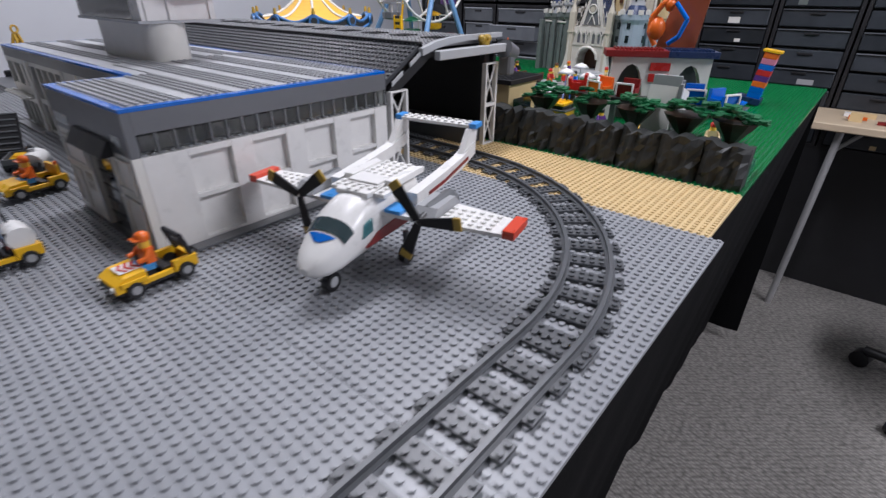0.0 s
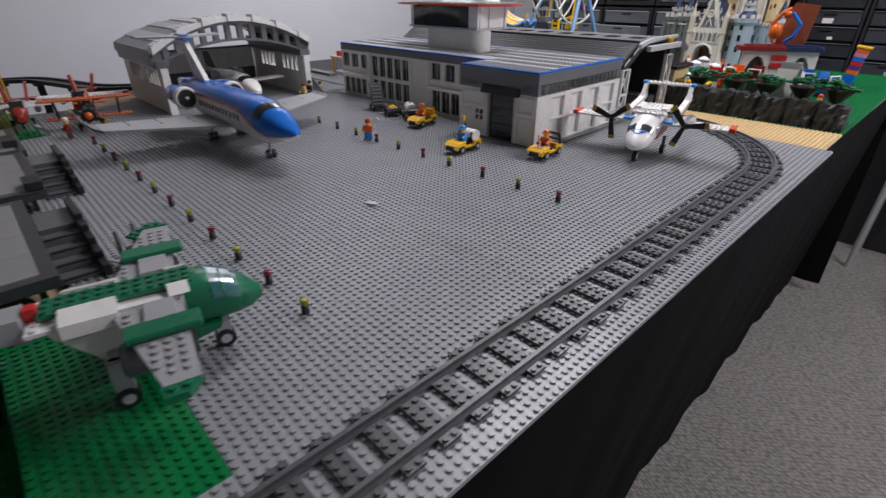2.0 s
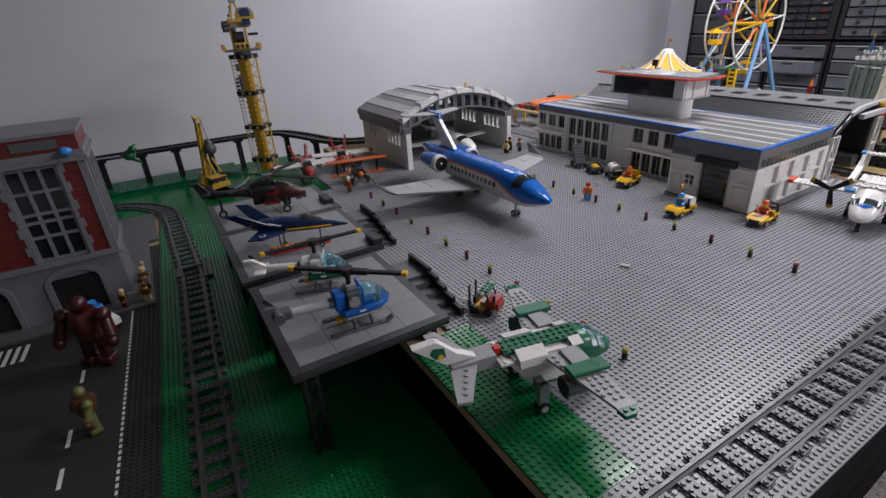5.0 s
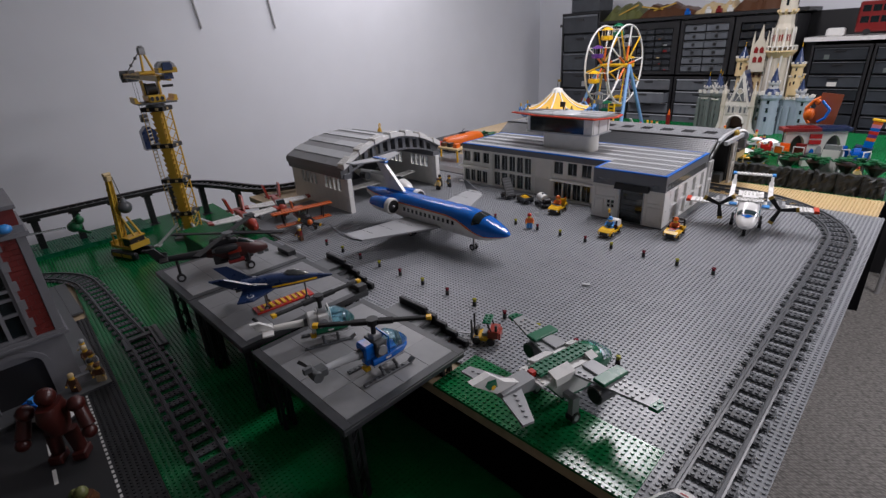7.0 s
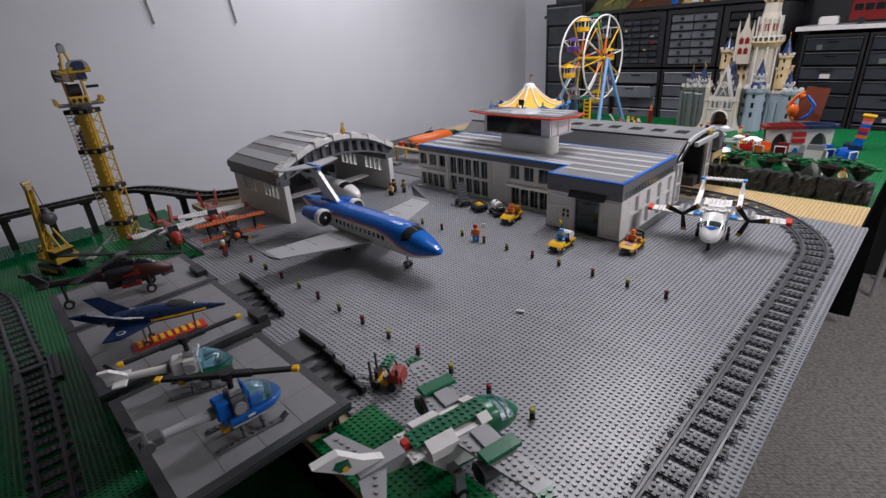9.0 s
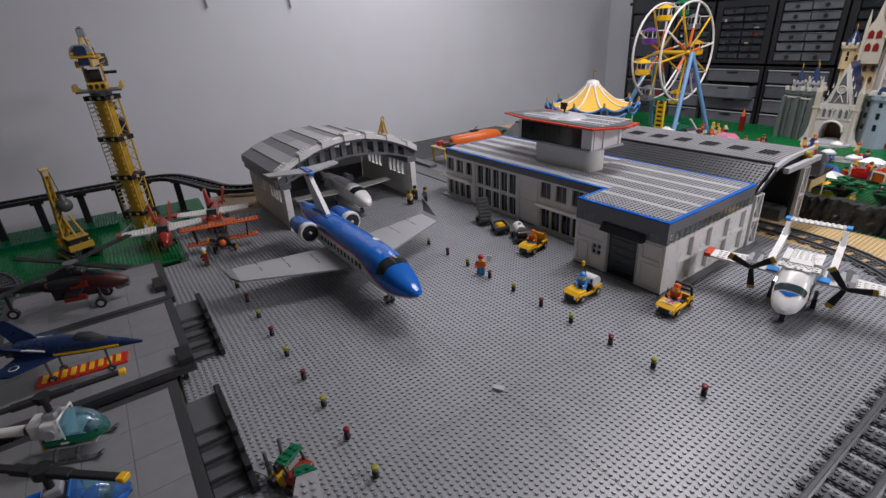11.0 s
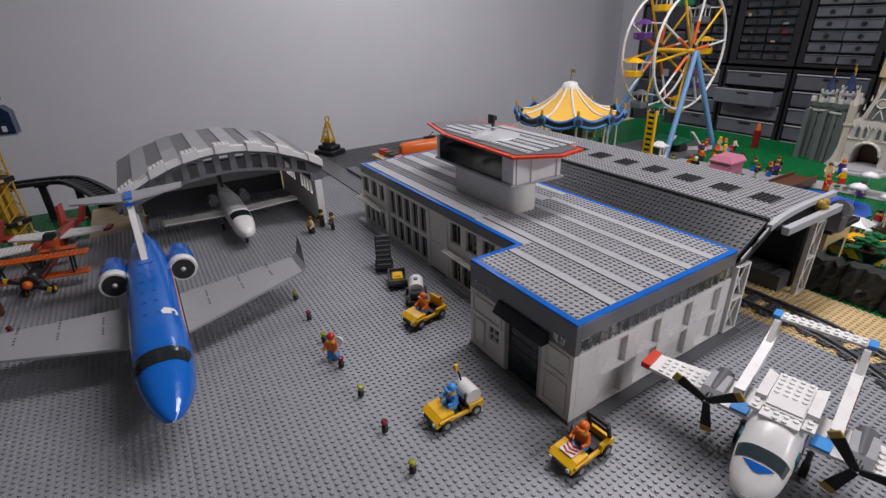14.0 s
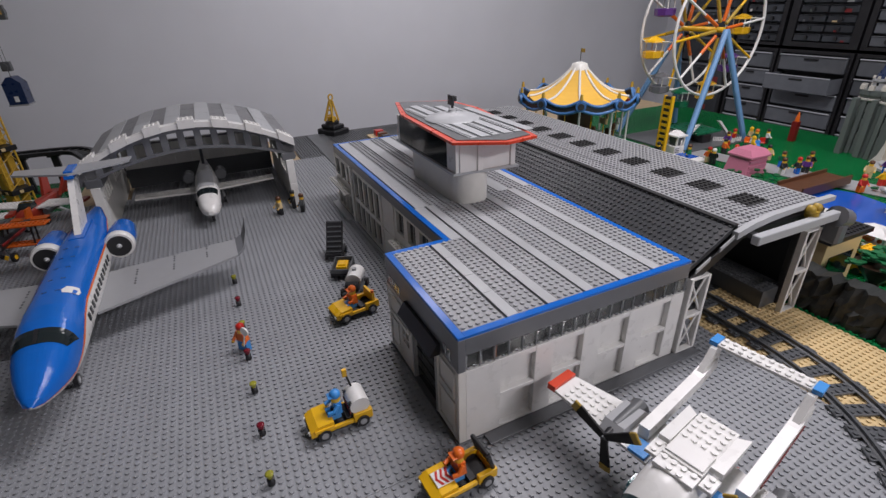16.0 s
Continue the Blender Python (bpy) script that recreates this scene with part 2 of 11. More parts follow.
# ---------------------------------------------------------------- mesh helpers
class Shape:
    """Collects vertices and faces of one mesh."""

    def __init__(self):
        self.v, self.f, self.smooth, self.mi, self.slot = [], [], [], [], 0

    def add(self, verts, faces, smooth=False, m=None):
        o = len(self.v)
        if m is not None:
            verts = [tuple(m @ Vector(p)) for p in verts]
        self.v.extend(verts)
        self.f.extend(tuple(i + o for i in f) for f in faces)
        self.smooth.extend([smooth] * len(faces))
        self.mi.extend([self.slot] * len(faces))
        return self

    def use(self, slot):
        self.slot = slot
        return self

    def box(self, x0, x1, y0, y1, z0, z1, c=0.0003, m=None):
        x0, x1, y0, y1, z0, z1 = min(x0, x1), max(x0, x1), min(y0, y1), max(y0, y1), min(z0, z1), max(z0, z1)
        c = min(c, (x1 - x0) * 0.24, (y1 - y0) * 0.24, (z1 - z0) * 0.24)
        verts, index = [], {}
        X, Y, Z = (x0, x1), (y0, y1), (z0, z1)
        for i in (0, 1):
            for j in (0, 1):
                for k in (0, 1):
                    dx, dy, dz = (c if i == 0 else -c), (c if j == 0 else -c), (c if k == 0 else -c)
                    for a, p in enumerate(((X[i], Y[j] + dy, Z[k] + dz), (X[i] + dx, Y[j], Z[k] + dz), (X[i] + dx, Y[j] + dy, Z[k]))):
                        index[i, j, k, a] = len(verts)
                        verts.append(p)
        g = lambda i, j, k, a: index[i, j, k, a]
        faces = [
            (g(0, 0, 0, 0), g(0, 0, 1, 0), g(0, 1, 1, 0), g(0, 1, 0, 0)), (g(1, 0, 0, 0), g(1, 1, 0, 0), g(1, 1, 1, 0), g(1, 0, 1, 0)),
            (g(0, 0, 0, 1), g(1, 0, 0, 1), g(1, 0, 1, 1), g(0, 0, 1, 1)), (g(0, 1, 0, 1), g(0, 1, 1, 1), g(1, 1, 1, 1), g(1, 1, 0, 1)),
            (g(0, 0, 0, 2), g(0, 1, 0, 2), g(1, 1, 0, 2), g(1, 0, 0, 2)), (g(0, 0, 1, 2), g(1, 0, 1, 2), g(1, 1, 1, 2), g(0, 1, 1, 2))]
        for k in (0, 1):
            for j in (0, 1):
                q = (g(0, j, k, 1), g(0, j, k, 2), g(1, j, k, 2), g(1, j, k, 1))
                faces.append(q if (j + k) % 2 == 0 else q[::-1])
            for i in (0, 1):
                q = (g(i, 0, k, 0), g(i, 1, k, 0), g(i, 1, k, 2), g(i, 0, k, 2))
                faces.append(q if (i + k) % 2 == 0 else q[::-1])
        for i in (0, 1):
            for j in (0, 1):
                q = (g(i, j, 0, 0), g(i, j, 0, 1), g(i, j, 1, 1), g(i, j, 1, 0))
                faces.append(q if (i + j) % 2 == 1 else q[::-1])
                for k in (0, 1):
                    q = (g(i, j, k, 0), g(i, j, k, 1), g(i, j, k, 2))
                    faces.append(q if (i + j + k) % 2 == 1 else q[::-1])
        return self.add(verts, faces, False, m)

    def cyl(self, p, q, r0, r1=None, n=12, caps=True, smooth=True, m=None):
        """A rod or cone from p to q."""
        r1 = r0 if r1 is None else r1
        p, q = Vector(p), Vector(q)
        d = (q - p).normalized()
        u = d.orthogonal().normalized()
        w = d.cross(u)
        verts = []
        for c, r in ((p, r0), (q, r1)):
            for i in range(n):
                a = 2 * math.pi * i / n
                verts.append(tuple(c + r * (math.cos(a) * u + math.sin(a) * w)))
        self.add(verts, [(i, (i + 1) % n, n + (i + 1) % n, n + i) for i in range(n)], smooth, m)
        if caps:
            self.add(verts[:n], [tuple(range(n))[::-1]], False, m)
            self.add(verts[n:], [tuple(range(n))], False, m)
        return self

    def prism(self, pts, lo, hi, axis="z", m=None):
        """A polygon pushed along an axis; pts are the other two coordinates in order x, y, z."""
        def at(p, h):
            return {"x": (h, p[0], p[1]), "y": (p[0], h, p[1]), "z": (p[0], p[1], h)}[axis]
        n = len(pts)
        verts = [at(p, lo) for p in pts] + [at(p, hi) for p in pts]
        area = sum(pts[i][0] * pts[(i + 1) % n][1] - pts[(i + 1) % n][0] * pts[i][1] for i in range(n))
        flip = (area < 0) ^ (axis == "y")
        faces = [(i, (i + 1) % n, n + (i + 1) % n, n + i) for i in range(n)] + [tuple(range(n))[::-1], tuple(range(n, 2 * n))]
        if flip:
            faces = [f[::-1] for f in faces]
        return self.add(verts, faces, False, m)

    def loft(self, rings, caps=True, smooth=True, m=None):
        """Skin over rings of equal length."""
        n = len(rings[0])
        verts = [tuple(p) for ring in rings for p in ring]
        faces = []
        for k in range(len(rings) - 1):
            for i in range(n):
                faces.append((k * n + i, k * n + (i + 1) % n, (k + 1) * n + (i + 1) % n, (k + 1) * n + i))
        self.add(verts, faces, smooth, m)
        if caps:
            self.add(rings[0], [tuple(range(n))[::-1]], False, m)
            self.add(rings[-1], [tuple(range(n))], False, m)
        return self

    def lathe(self, profile, c=(0, 0, 0), n=24, smooth=True, m=None):
        """Turn (radius, height) pairs about a vertical line through c."""
        rings = [[(c[0] + r * math.cos(2 * math.pi * i / n), c[1] + r * math.sin(2 * math.pi * i / n), c[2] + h) for i in range(n)] for r, h in profile]
        return self.loft(rings, True, smooth, m)

    def ball(self, c, r, n=12, squash=1.0, m=None):
        k = max(4, n // 2)
        return self.lathe([(max(1e-5, r * math.sin(math.pi * i / k)), -r * squash * math.cos(math.pi * i / k)) for i in range(k + 1)], c, n, True, m)

    def studs(self, points, r=0.0024, h=0.0018, n=8, m=None):
        ring = [(r * math.cos(2 * math.pi * i / n + 0.39), r * math.sin(2 * math.pi * i / n + 0.39)) for i in range(n)]
        side = [(i, (i + 1) % n, n + (i + 1) % n, n + i) for i in range(n)] + [tuple(range(n, 2 * n))]
        for x, y, z in points:
            self.add([(x + a, y + b, z) for a, b in ring] + [(x + a, y + b, z + h) for a, b in ring], side, False, m)
        return self

    def grid(self, x0, x1, y0, y1, z, skip=None, m=None):
        """Studs on all the places of a plate."""
        nx, ny = round((x1 - x0) / S), round((y1 - y0) / S)
        pts = [(x0 + (i + 0.5) * (x1 - x0) / nx, y0 + (j + 0.5) * (y1 - y0) / ny, z) for i in range(nx) for j in range(ny)]
        return self.studs([p for p in pts if not (skip and skip(p[0], p[1]))], m=m)

    def tube(self, pts, r, n=8, m=None):
        for a, b in zip(pts[:-1], pts[1:]):
            self.cyl(a, b, r, n=n, m=m)
        return self

    def mesh(self, name, mat):
        me = bpy.data.meshes.new(name)
        me.from_pydata(self.v, [], self.f)
        me.polygons.foreach_set("use_smooth", self.smooth)
        me.polygons.foreach_set("material_index", self.mi)
        for one in (mat if isinstance(mat, (list, tuple)) else [mat]):
            me.materials.append(one)
        me.update()
        return me


def part(name, shape, mat, parent, label=""):
    ob = new(name, shape.mesh(name, mat))
    ob.parent = parent
    return tagged(ob, label) if label else ob


def thing(name, label, category, m=None, group="", kind=""):
    ob = new(name)
    ob.empty_display_size = 0.02
    if m is not None:
        ob.matrix_world = m
    return tagged(ob, label, category, group, kind)


def solid(name, shape, mat, label, category, kind="", group="", m=None):
    ob = new(name, shape.mesh(name, mat))
    if m is not None:
        ob.matrix_world = m
    return tagged(ob, label, category, group, kind)


def ring(x, cy, cz, ry, rz, n=16, p=2.4, low=None):
    """A superellipse section across the x axis."""
    out = []
    for i in range(n):
        a = 2 * math.pi * i / n
        c, s = math.cos(a), math.sin(a)
        y = math.copysign(abs(c) ** (2 / p), c) * ry
        z = math.copysign(abs(s) ** (2 / p), s) * (rz if s > 0 or low is None else low)
        out.append((x, cy + y, cz + z))
    return out


def parts(name, shape, mat, parent, label=""):
    """Every separate piece of a shape as a mesh of its own."""
    up = list(range(len(shape.v)))

    def root(i):
        while up[i] != i:
            up[i] = up[up[i]]
            i = up[i]
        return i

    for f in shape.f:
        a = root(f[0])
        for i in f[1:]:
            up[root(i)] = a
    found = {}
    for k, f in enumerate(shape.f):
        found.setdefault(root(f[0]), []).append(k)
    for faces in found.values():
        one, seen = Shape(), {}
        for k in faces:
            for i in shape.f[k]:
                if i not in seen:
                    seen[i] = len(one.v)
                    one.v.append(shape.v[i])
            one.f.append(tuple(seen[i] for i in shape.f[k]))
            one.smooth.append(shape.smooth[k])
            one.mi.append(shape.mi[k])
        part(name, one, mat, parent, label)


def wheel(parent, x, y, z, r, w, hub=LGREY):
    o = part("wheel", Shape().cyl((x, y - w / 2, z), (x, y + w / 2, z), r, n=16), BLACK, parent)
    part("rim", Shape().cyl((x, y - w / 2 - 0.0003, z), (x, y + w / 2 + 0.0003, z), r * 0.55, n=12), hub, o)
    return o

# ---------------------------------------------------------------- the room
FLOOR_Z, CEIL_Z = -0.88, 1.36
WX, EX, NY, SY = -2.15, 2.6, 2.62, -2.6
room = Shape().box(WX - 0.1, EX + 0.1, SY - 0.1, NY + 0.1, FLOOR_Z - 0.05, FLOOR_Z)
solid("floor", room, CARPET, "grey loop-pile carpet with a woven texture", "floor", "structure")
solid("wall_west", Shape().box(WX - 0.1, WX, SY - 0.1, NY + 0.1, FLOOR_Z, CEIL_Z), WALLP, "plain pale grey painted wall behind the layout", "wall", "structure")
solid("wall_north", Shape().box(WX, EX + 0.1, NY, NY + 0.1, FLOOR_Z, CEIL_Z), WALLP, "pale painted wall behind the black shelving", "wall", "structure")
solid("wall_east", Shape().box(EX, EX + 0.1, SY - 0.1, NY, FLOOR_Z, CEIL_Z), WALLP, "plain painted wall out of view", "wall", "structure")
# Unseen closing wall, kept dark so that it throws back little fill.
solid("wall_south", Shape().box(WX, EX, SY - 0.1, SY, FLOOR_Z, CEIL_Z), WALLD, "plain painted wall out of view", "wall", "structure")
solid("ceiling", Shape().box(WX - 0.1, EX + 0.1, SY - 0.1, NY + 0.1, CEIL_Z, CEIL_Z + 0.05), CEILP, "plain white ceiling", "ceiling", "structure")

# ---------------------------------------------------------------- table under the layout
TX1, TXF, TY0, TY1 = 0.404, 0.390, -0.792, 1.58
LOW = -0.12
top = Shape()
top.box(-0.742, TX1 - 0.010, TY0 + 0.002, 0.3918, -0.022, -0.0045, 0.001)
top.box(-0.742, TXF - 0.010, 0.3920, TY1, -0.022, -0.0045, 0.001)
top.box(-1.250, -0.743, -0.50, -0.06, -0.022, -0.0045, 0.001)
top.box(-1.425, -0.743, -0.0598, TY1, -0.022, -0.0045, 0.001)
solid("table_top", top, PLY, "plywood table top carrying the brick layout", "table", "structure")
low = Shape()
low.box(-1.715, 0.27, -2.4, -0.50, LOW - 0.025, LOW - 0.0045, 0.001)
solid("lower_table_top", low, PLY, "lower plywood table top beside the airport", "table", "structure")
cloth = thing("table_cloth", "black cloth hanging in folds down the table side", "cloth", kind="structure")


def drape(x, y0, y1, zt, zb, n, amp, axis="y", lean=0.0):
    sh = Shape()
    rows = []
    for k in range(9):
        z = zt + (zb - zt) * k / 8
        w = amp * (0.15 + 0.85 * k / 8)
        row = []
        for i in range(n + 1):
            s = y0 + (y1 - y0) * i / n
            off = w * (math.sin(s * 21) + 0.6 * math.sin(s * 47 + 1.3) + 0.4 * math.sin(s * 9 + k * 0.12))
            row.append((x + off - lean * k / 8, s, z) if axis == "y" else (s, x + off, z))
        rows.append(row)
    for a in range(8):
        for i in range(n):
            sh.add([rows[a][i], rows[a][i + 1], rows[a + 1][i + 1], rows[a + 1][i]], [(0, 1, 2, 3)], True)
    return sh


part("side_drape", drape(TX1 - 0.005, TY0 + 0.004, 0.3915, -0.0045, FLOOR_Z + 0.01, 80, 0.005, lean=0.115), CLOTH, cloth)
part("side_drape", drape(TXF - 0.005, 0.3920, TY1, -0.0045, FLOOR_Z + 0.01, 80, 0.005, lean=0.105), CLOTH, cloth)
part("end_drape", drape(TY0 + 0.012, -0.74, TX1 - 0.030, -0.024, FLOOR_Z + 0.05, 120, 0.006, "x"), CLOTH, cloth)
part("far_drape", drape(TY1 + 0.012, -1.2, TX1 - 0.02, -0.01, FLOOR_Z + 0.05, 90, 0.008, "x"), CLOTH, cloth)


# ---------------------------------------------------------------- studded baseplates
def baseplate(x0, x1, y0, y1, z, mat, label, skip=None, m=None):
    sh = Shape().box(x0 + 0.00015, x1 - 0.00015, y0 + 0.00015, y1 - 0.00015, z - 0.004, z, 0.0002)
    sh.grid(x0, x1, y0, y1, z, skip)
    return solid("baseplate", sh, mat, label, "baseplate", "structure", "studded baseplates", m)


BX0, BX1, BY0, BY1, NOTCH_X, NOTCH_Y = -0.728, 0.008, 0.002, 0.306, -0.184, 0.082
TRX = 0.348


def under_terminal(x, y):
    return (BX0 + 0.01 < x < BX1 - 0.008 and NOTCH_Y + 0.01 < y < BY1) or (NOTCH_X + 0.01 < x < BX1 - 0.008 and BY0 + 0.01 < y < BY1)


GREY_LABEL = "grey studded baseplate forming the airport apron"
for i in range(4):
    x1 = TX1 - i * 0.384
    for y0, y1 in ((0.008, 0.392), (-0.376, 0.008), (-0.696, -0.376)):
        if i == 3 and y0 < -0.6:
            baseplate(x1 - 0.256, x1, -0.640, y1, 0.0, GREY, GREY_LABEL)
            continue
        baseplate(x1 - 0.384, x1, y0, y1, 0.0, GREY, GREY_LABEL, under_terminal)
baseplate(0.300, TX1, -0.784, -0.696, 0.0, GREY, GREY_LABEL)
baseplate(-0.004, 0.300, -0.784, -0.696, 0.0, GREEN, "green studded baseplate strip at the table's front edge")
baseplate(-0.004, 0.300, -0.792, -0.784, 0.0, GREEN, "green studded baseplate strip at the table's front edge")
baseplate(-0.076, TXF, 0.392, 0.548, 0.0, TAN, "tan studded baseplate under the curved track")
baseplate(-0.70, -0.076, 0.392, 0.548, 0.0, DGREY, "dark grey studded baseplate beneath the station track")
for a, b in ((0.020, TXF), (-0.364, 0.020), (-0.748, -0.364), (-1.132, -0.748)):
    for c, d in ((0.548, 0.932), (0.932, 1.316), (1.316, 1.58)):
        baseplate(a, b, c, d, 0.0, GREEN, "green studded baseplate of the fairground")

baseplate(-0.748, -0.004, -0.728, -0.696, 0.0, GREY, GREY_LABEL)
baseplate(-1.420, -1.132, 0.060, 0.860, 0.0, DGREY, "dark grey studded baseplate of the rear yard")
# short rods on the wall
for y, z in ((-0.187, 0.587), (0.190, 0.579)):
    solid("wall_rod", Shape().cyl((WX + 0.008, y, z), (WX + 0.008, y - 0.018, z + 0.16), 0.0045, n=8), STEEL, "thin grey metal rod fixed to the wall", "rod", "", "rods on the wall")

# ---------------------------------------------------------------- terminal building
term = thing("airport_terminal", "white toy-brick airport terminal with blue roof edge and control tower", "building",
             Matrix.Translation((BX1, BY0, 0)) @ Matrix.Rotation(math.radians(0.8), 4, "Z") @ Matrix.Translation((-BX1, -BY0, 0)))
WT = 0.008


def wall_with_holes(sh, u0, u1, z0, z1, holes, place, depth):
    """Wall between u0 and u1; holes are (u0, u1, z0, z1); place maps (u, depth, z) ranges to a box."""
    us = sorted({u0, u1, *[h for q in holes for h in q[:2]]})
    zs = sorted({z0, z1, *[h for q in holes for h in q[2:]]})
    for a, b in zip(us[:-1], us[1:]):
        run = None
        for c, d in zip(zs[:-1], zs[1:]):
            mu, mz = (a + b) / 2, (c + d) / 2
            if any(h[0] < mu < h[1] and h[2] < mz < h[3] for h in holes):
                if run:
                    place(sh, a, b, *run)
                    run = None
            else:
                run = (run[0], d) if run else (c, d)
        if run:
            place(sh, a, b, *run)


def front_box(y):
    return lambda sh, a, b, c, d: sh.box(a, b, y, y + WT, c, d, 0.0001)


W_TOP, F_TOP, R_TOP = 0.096, 0.1344, 0.1376
# plinth
sh = Shape()
sh.box(NOTCH_X - 0.002, BX1 + 0.002, BY0 - 0.002, BY0 + WT, 0.0, PL)
sh.box(BX1 - WT, BX1 + 0.002, BY0 + WT, BY1, 0.0, PL)
sh.box(BX0 - 0.002, NOTCH_X - 0.002, NOTCH_Y - 0.002, NOTCH_Y + WT, 0.0, PL)
part("plinth", sh, DGREY, term)
# front wall of the wing with door opening and small window
DX0, DX1 = -0.106, -0.045
win = [(-0.1415 + i * 0.0115, -0.1325 + i * 0.0115, 0.034 + j * 0.0115, 0.0435 + j * 0.0115) for i in (0, 1) for j in (0, 1)]
sh = Shape()
wall_with_holes(sh, NOTCH_X, BX1, PL, W_TOP, [(DX0, DX1, PL, 0.091)] + win, front_box(BY0), WT)
part("front_wall", sh, CREAM, term)
sh = Shape()
for a, b, rows_ in ((NOTCH_X + 0.006, -0.114, ((0.060, 0.090),)), (NOTCH_X + 0.006, -0.150, ((0.010, 0.054),)), (-0.036, 0.002, ((0.010, 0.054), (0.060, 0.092)))):
    for c, d in rows_:
        sh.box(a, b, BY0 - 0.0022, BY0 - 0.0002, c, c + 0.004)
        sh.box(a, b, BY0 - 0.0022, BY0 - 0.0002, d - 0.003, d)
        sh.box(b - 0.004, b, BY0 - 0.0022, BY0 - 0.0002, c + 0.004, d - 0.003)
        sh.box(a, a + 0.003, BY0 - 0.0022, BY0 - 0.0002, c + 0.004, d - 0.003)
parts("panel_trim", sh, CREAM, term)
for h in win:
    part("window_pane", Shape().box(h[0], h[1], BY0 + 0.004, BY0 + 0.0055, h[2], h[3]), DGLASS, term)
door = part("door", Shape().box(DX0, DX1, BY0 + 0.0045, BY0 + 0.007, PL, 0.091), DGLASS, term, "dark tinted sliding hangar door")
sh = Shape()
for k in range(1, 6):
    z = PL + k * 0.0150
    sh.box(DX0, DX1, BY0 + 0.0036, BY0 + 0.0045, z - 0.0004, z + 0.0004)
parts("door_rib", sh, BLACK, door)
sh = Shape()
for a, b in ((DX0 - 0.003, DX0), (DX1, DX1 + 0.003)):
    sh.box(a, b, BY0 - 0.001, BY0 + 0.004, PL, 0.091)
parts("door_frame", sh, LGREY, term)
sh = Shape().prism([(BY0 - 0.012, 0.0915), (BY0, 0.0915), (BY0, 0.1055), (BY0 - 0.0035, 0.1055)], DX0 - 0.014, DX1 + 0.014, "x")
part("door_canopy", sh, BLACK, term, "black sloped canopy over the door")
# side wall with raised panels
sh = Shape().box(BX1 - WT, BX1 - 0.0070, BY0 + WT, BY1, PL, W_TOP)
part("side_wall", sh, WHITE, term)
sh = Shape()
RECESS = ((0.050, 0.092), (0.115, 0.155), (0.179, 0.220), (0.245, 0.285))
y = BY0 + WT + 0.0002
for a, b in RECESS + ((BY1, BY1),):
    sh.box(BX1 - 0.0070, BX1, y, a, PL, W_TOP - 0.0005)
    y = b
for a, b in RECESS:
    for c, d in ((PL, 0.0062), (0.0465, 0.0510), (W_TOP - 0.0070, W_TOP - 0.0005)):
        sh.box(BX1 - 0.0070, BX1 - 0.0003, a + 0.0001, b - 0.0001, c, d)
parts("wall_post", sh, WHITE, term)
part("floor_strip", Shape().box(BX1 + 0.0022, BX1 + 0.016, 0.03, BY1 + 0.035, 0.0018, 0.0044), FGREY, term, "smooth grey tile strip at the foot of the wall")
# clear strip above the side wall
for k in range(18):
    a = BY0 + 0.008 + k * 0.0164
    part("clear_brick", Shape().box(BX1 - 0.007, BX1 - 0.001, a + 0.0006, a + 0.0158, W_TOP + 0.0022, W_TOP + 0.019, 0.0014), GLASS, term)
sh = Shape()
for k in range(19):
    a = BY0 + 0.008 + k * 0.0164
    sh.box(BX1 - 0.0072, BX1 - 0.0006, a - 0.0005, a + 0.0005, W_TOP, W_TOP + 0.0192)
    sh.studs([(BX1 - 0.004, a + 0.004, W_TOP), (BX1 - 0.004, a + 0.012, W_TOP)])
part("clear_strip_rib", sh, CLEARRIB, term)
sh = Shape()
sh.box(NOTCH_X, BX1, BY0, BY0 + WT, W_TOP, F_TOP)
sh.box(BX1 - WT, BX1, BY0 + WT, BY1, W_TOP + 0.0194, F_TOP)
sh.box(BX0, NOTCH_X, NOTCH_Y, NOTCH_Y + WT, 0.1195, F_TOP)
sh.box(NOTCH_X, NOTCH_X + WT, BY0 + WT, NOTCH_Y, W_TOP, F_TOP)
part("fascia", sh, FGREY, term, "grey fascia band below the roof")
for k, x in enumerate((-0.176, -0.166, -0.156, -0.146, -0.024, -0.014)):
    part("clear_brick", Shape().box(x, x + 0.007, BY0 - 0.0012, BY0 - 0.0002, W_TOP + 0.006, W_TOP + 0.017, 0.0003), GLASS, term)
part("return_wall", Shape().box(NOTCH_X, NOTCH_X + WT, BY0 + WT, NOTCH_Y + WT, PL, W_TOP), CREAM, term)
# long facade
holes = [(-0.722 + k * 0.043, -0.692 + k * 0.043, 0.076, 0.112) for k in range(3)]
holes += [(-0.720 + k * 0.0265, -0.698 + k * 0.0265, 0.006, 0.048) for k in range(4)]
holes += [(-0.588 + k * 0.0310, -0.563 + k * 0.0310, c, d) for k in range(5) for c, d in ((0.008, 0.054), (0.062, 0.113))]
holes += [(-0.356 + k * 0.0465, -0.325 + k * 0.0465, 0.078, 0.116) for k in range(3)]
holes += [(-0.354 + k * 0.0315, -0.327 + k * 0.0315, 0.004, 0.054) for k in range(4)]
sh = Shape()
wall_with_holes(sh, BX0, NOTCH_X, PL, 0.1195, holes, front_box(NOTCH_Y), WT)
part("facade_wall", sh, CREAM, term)
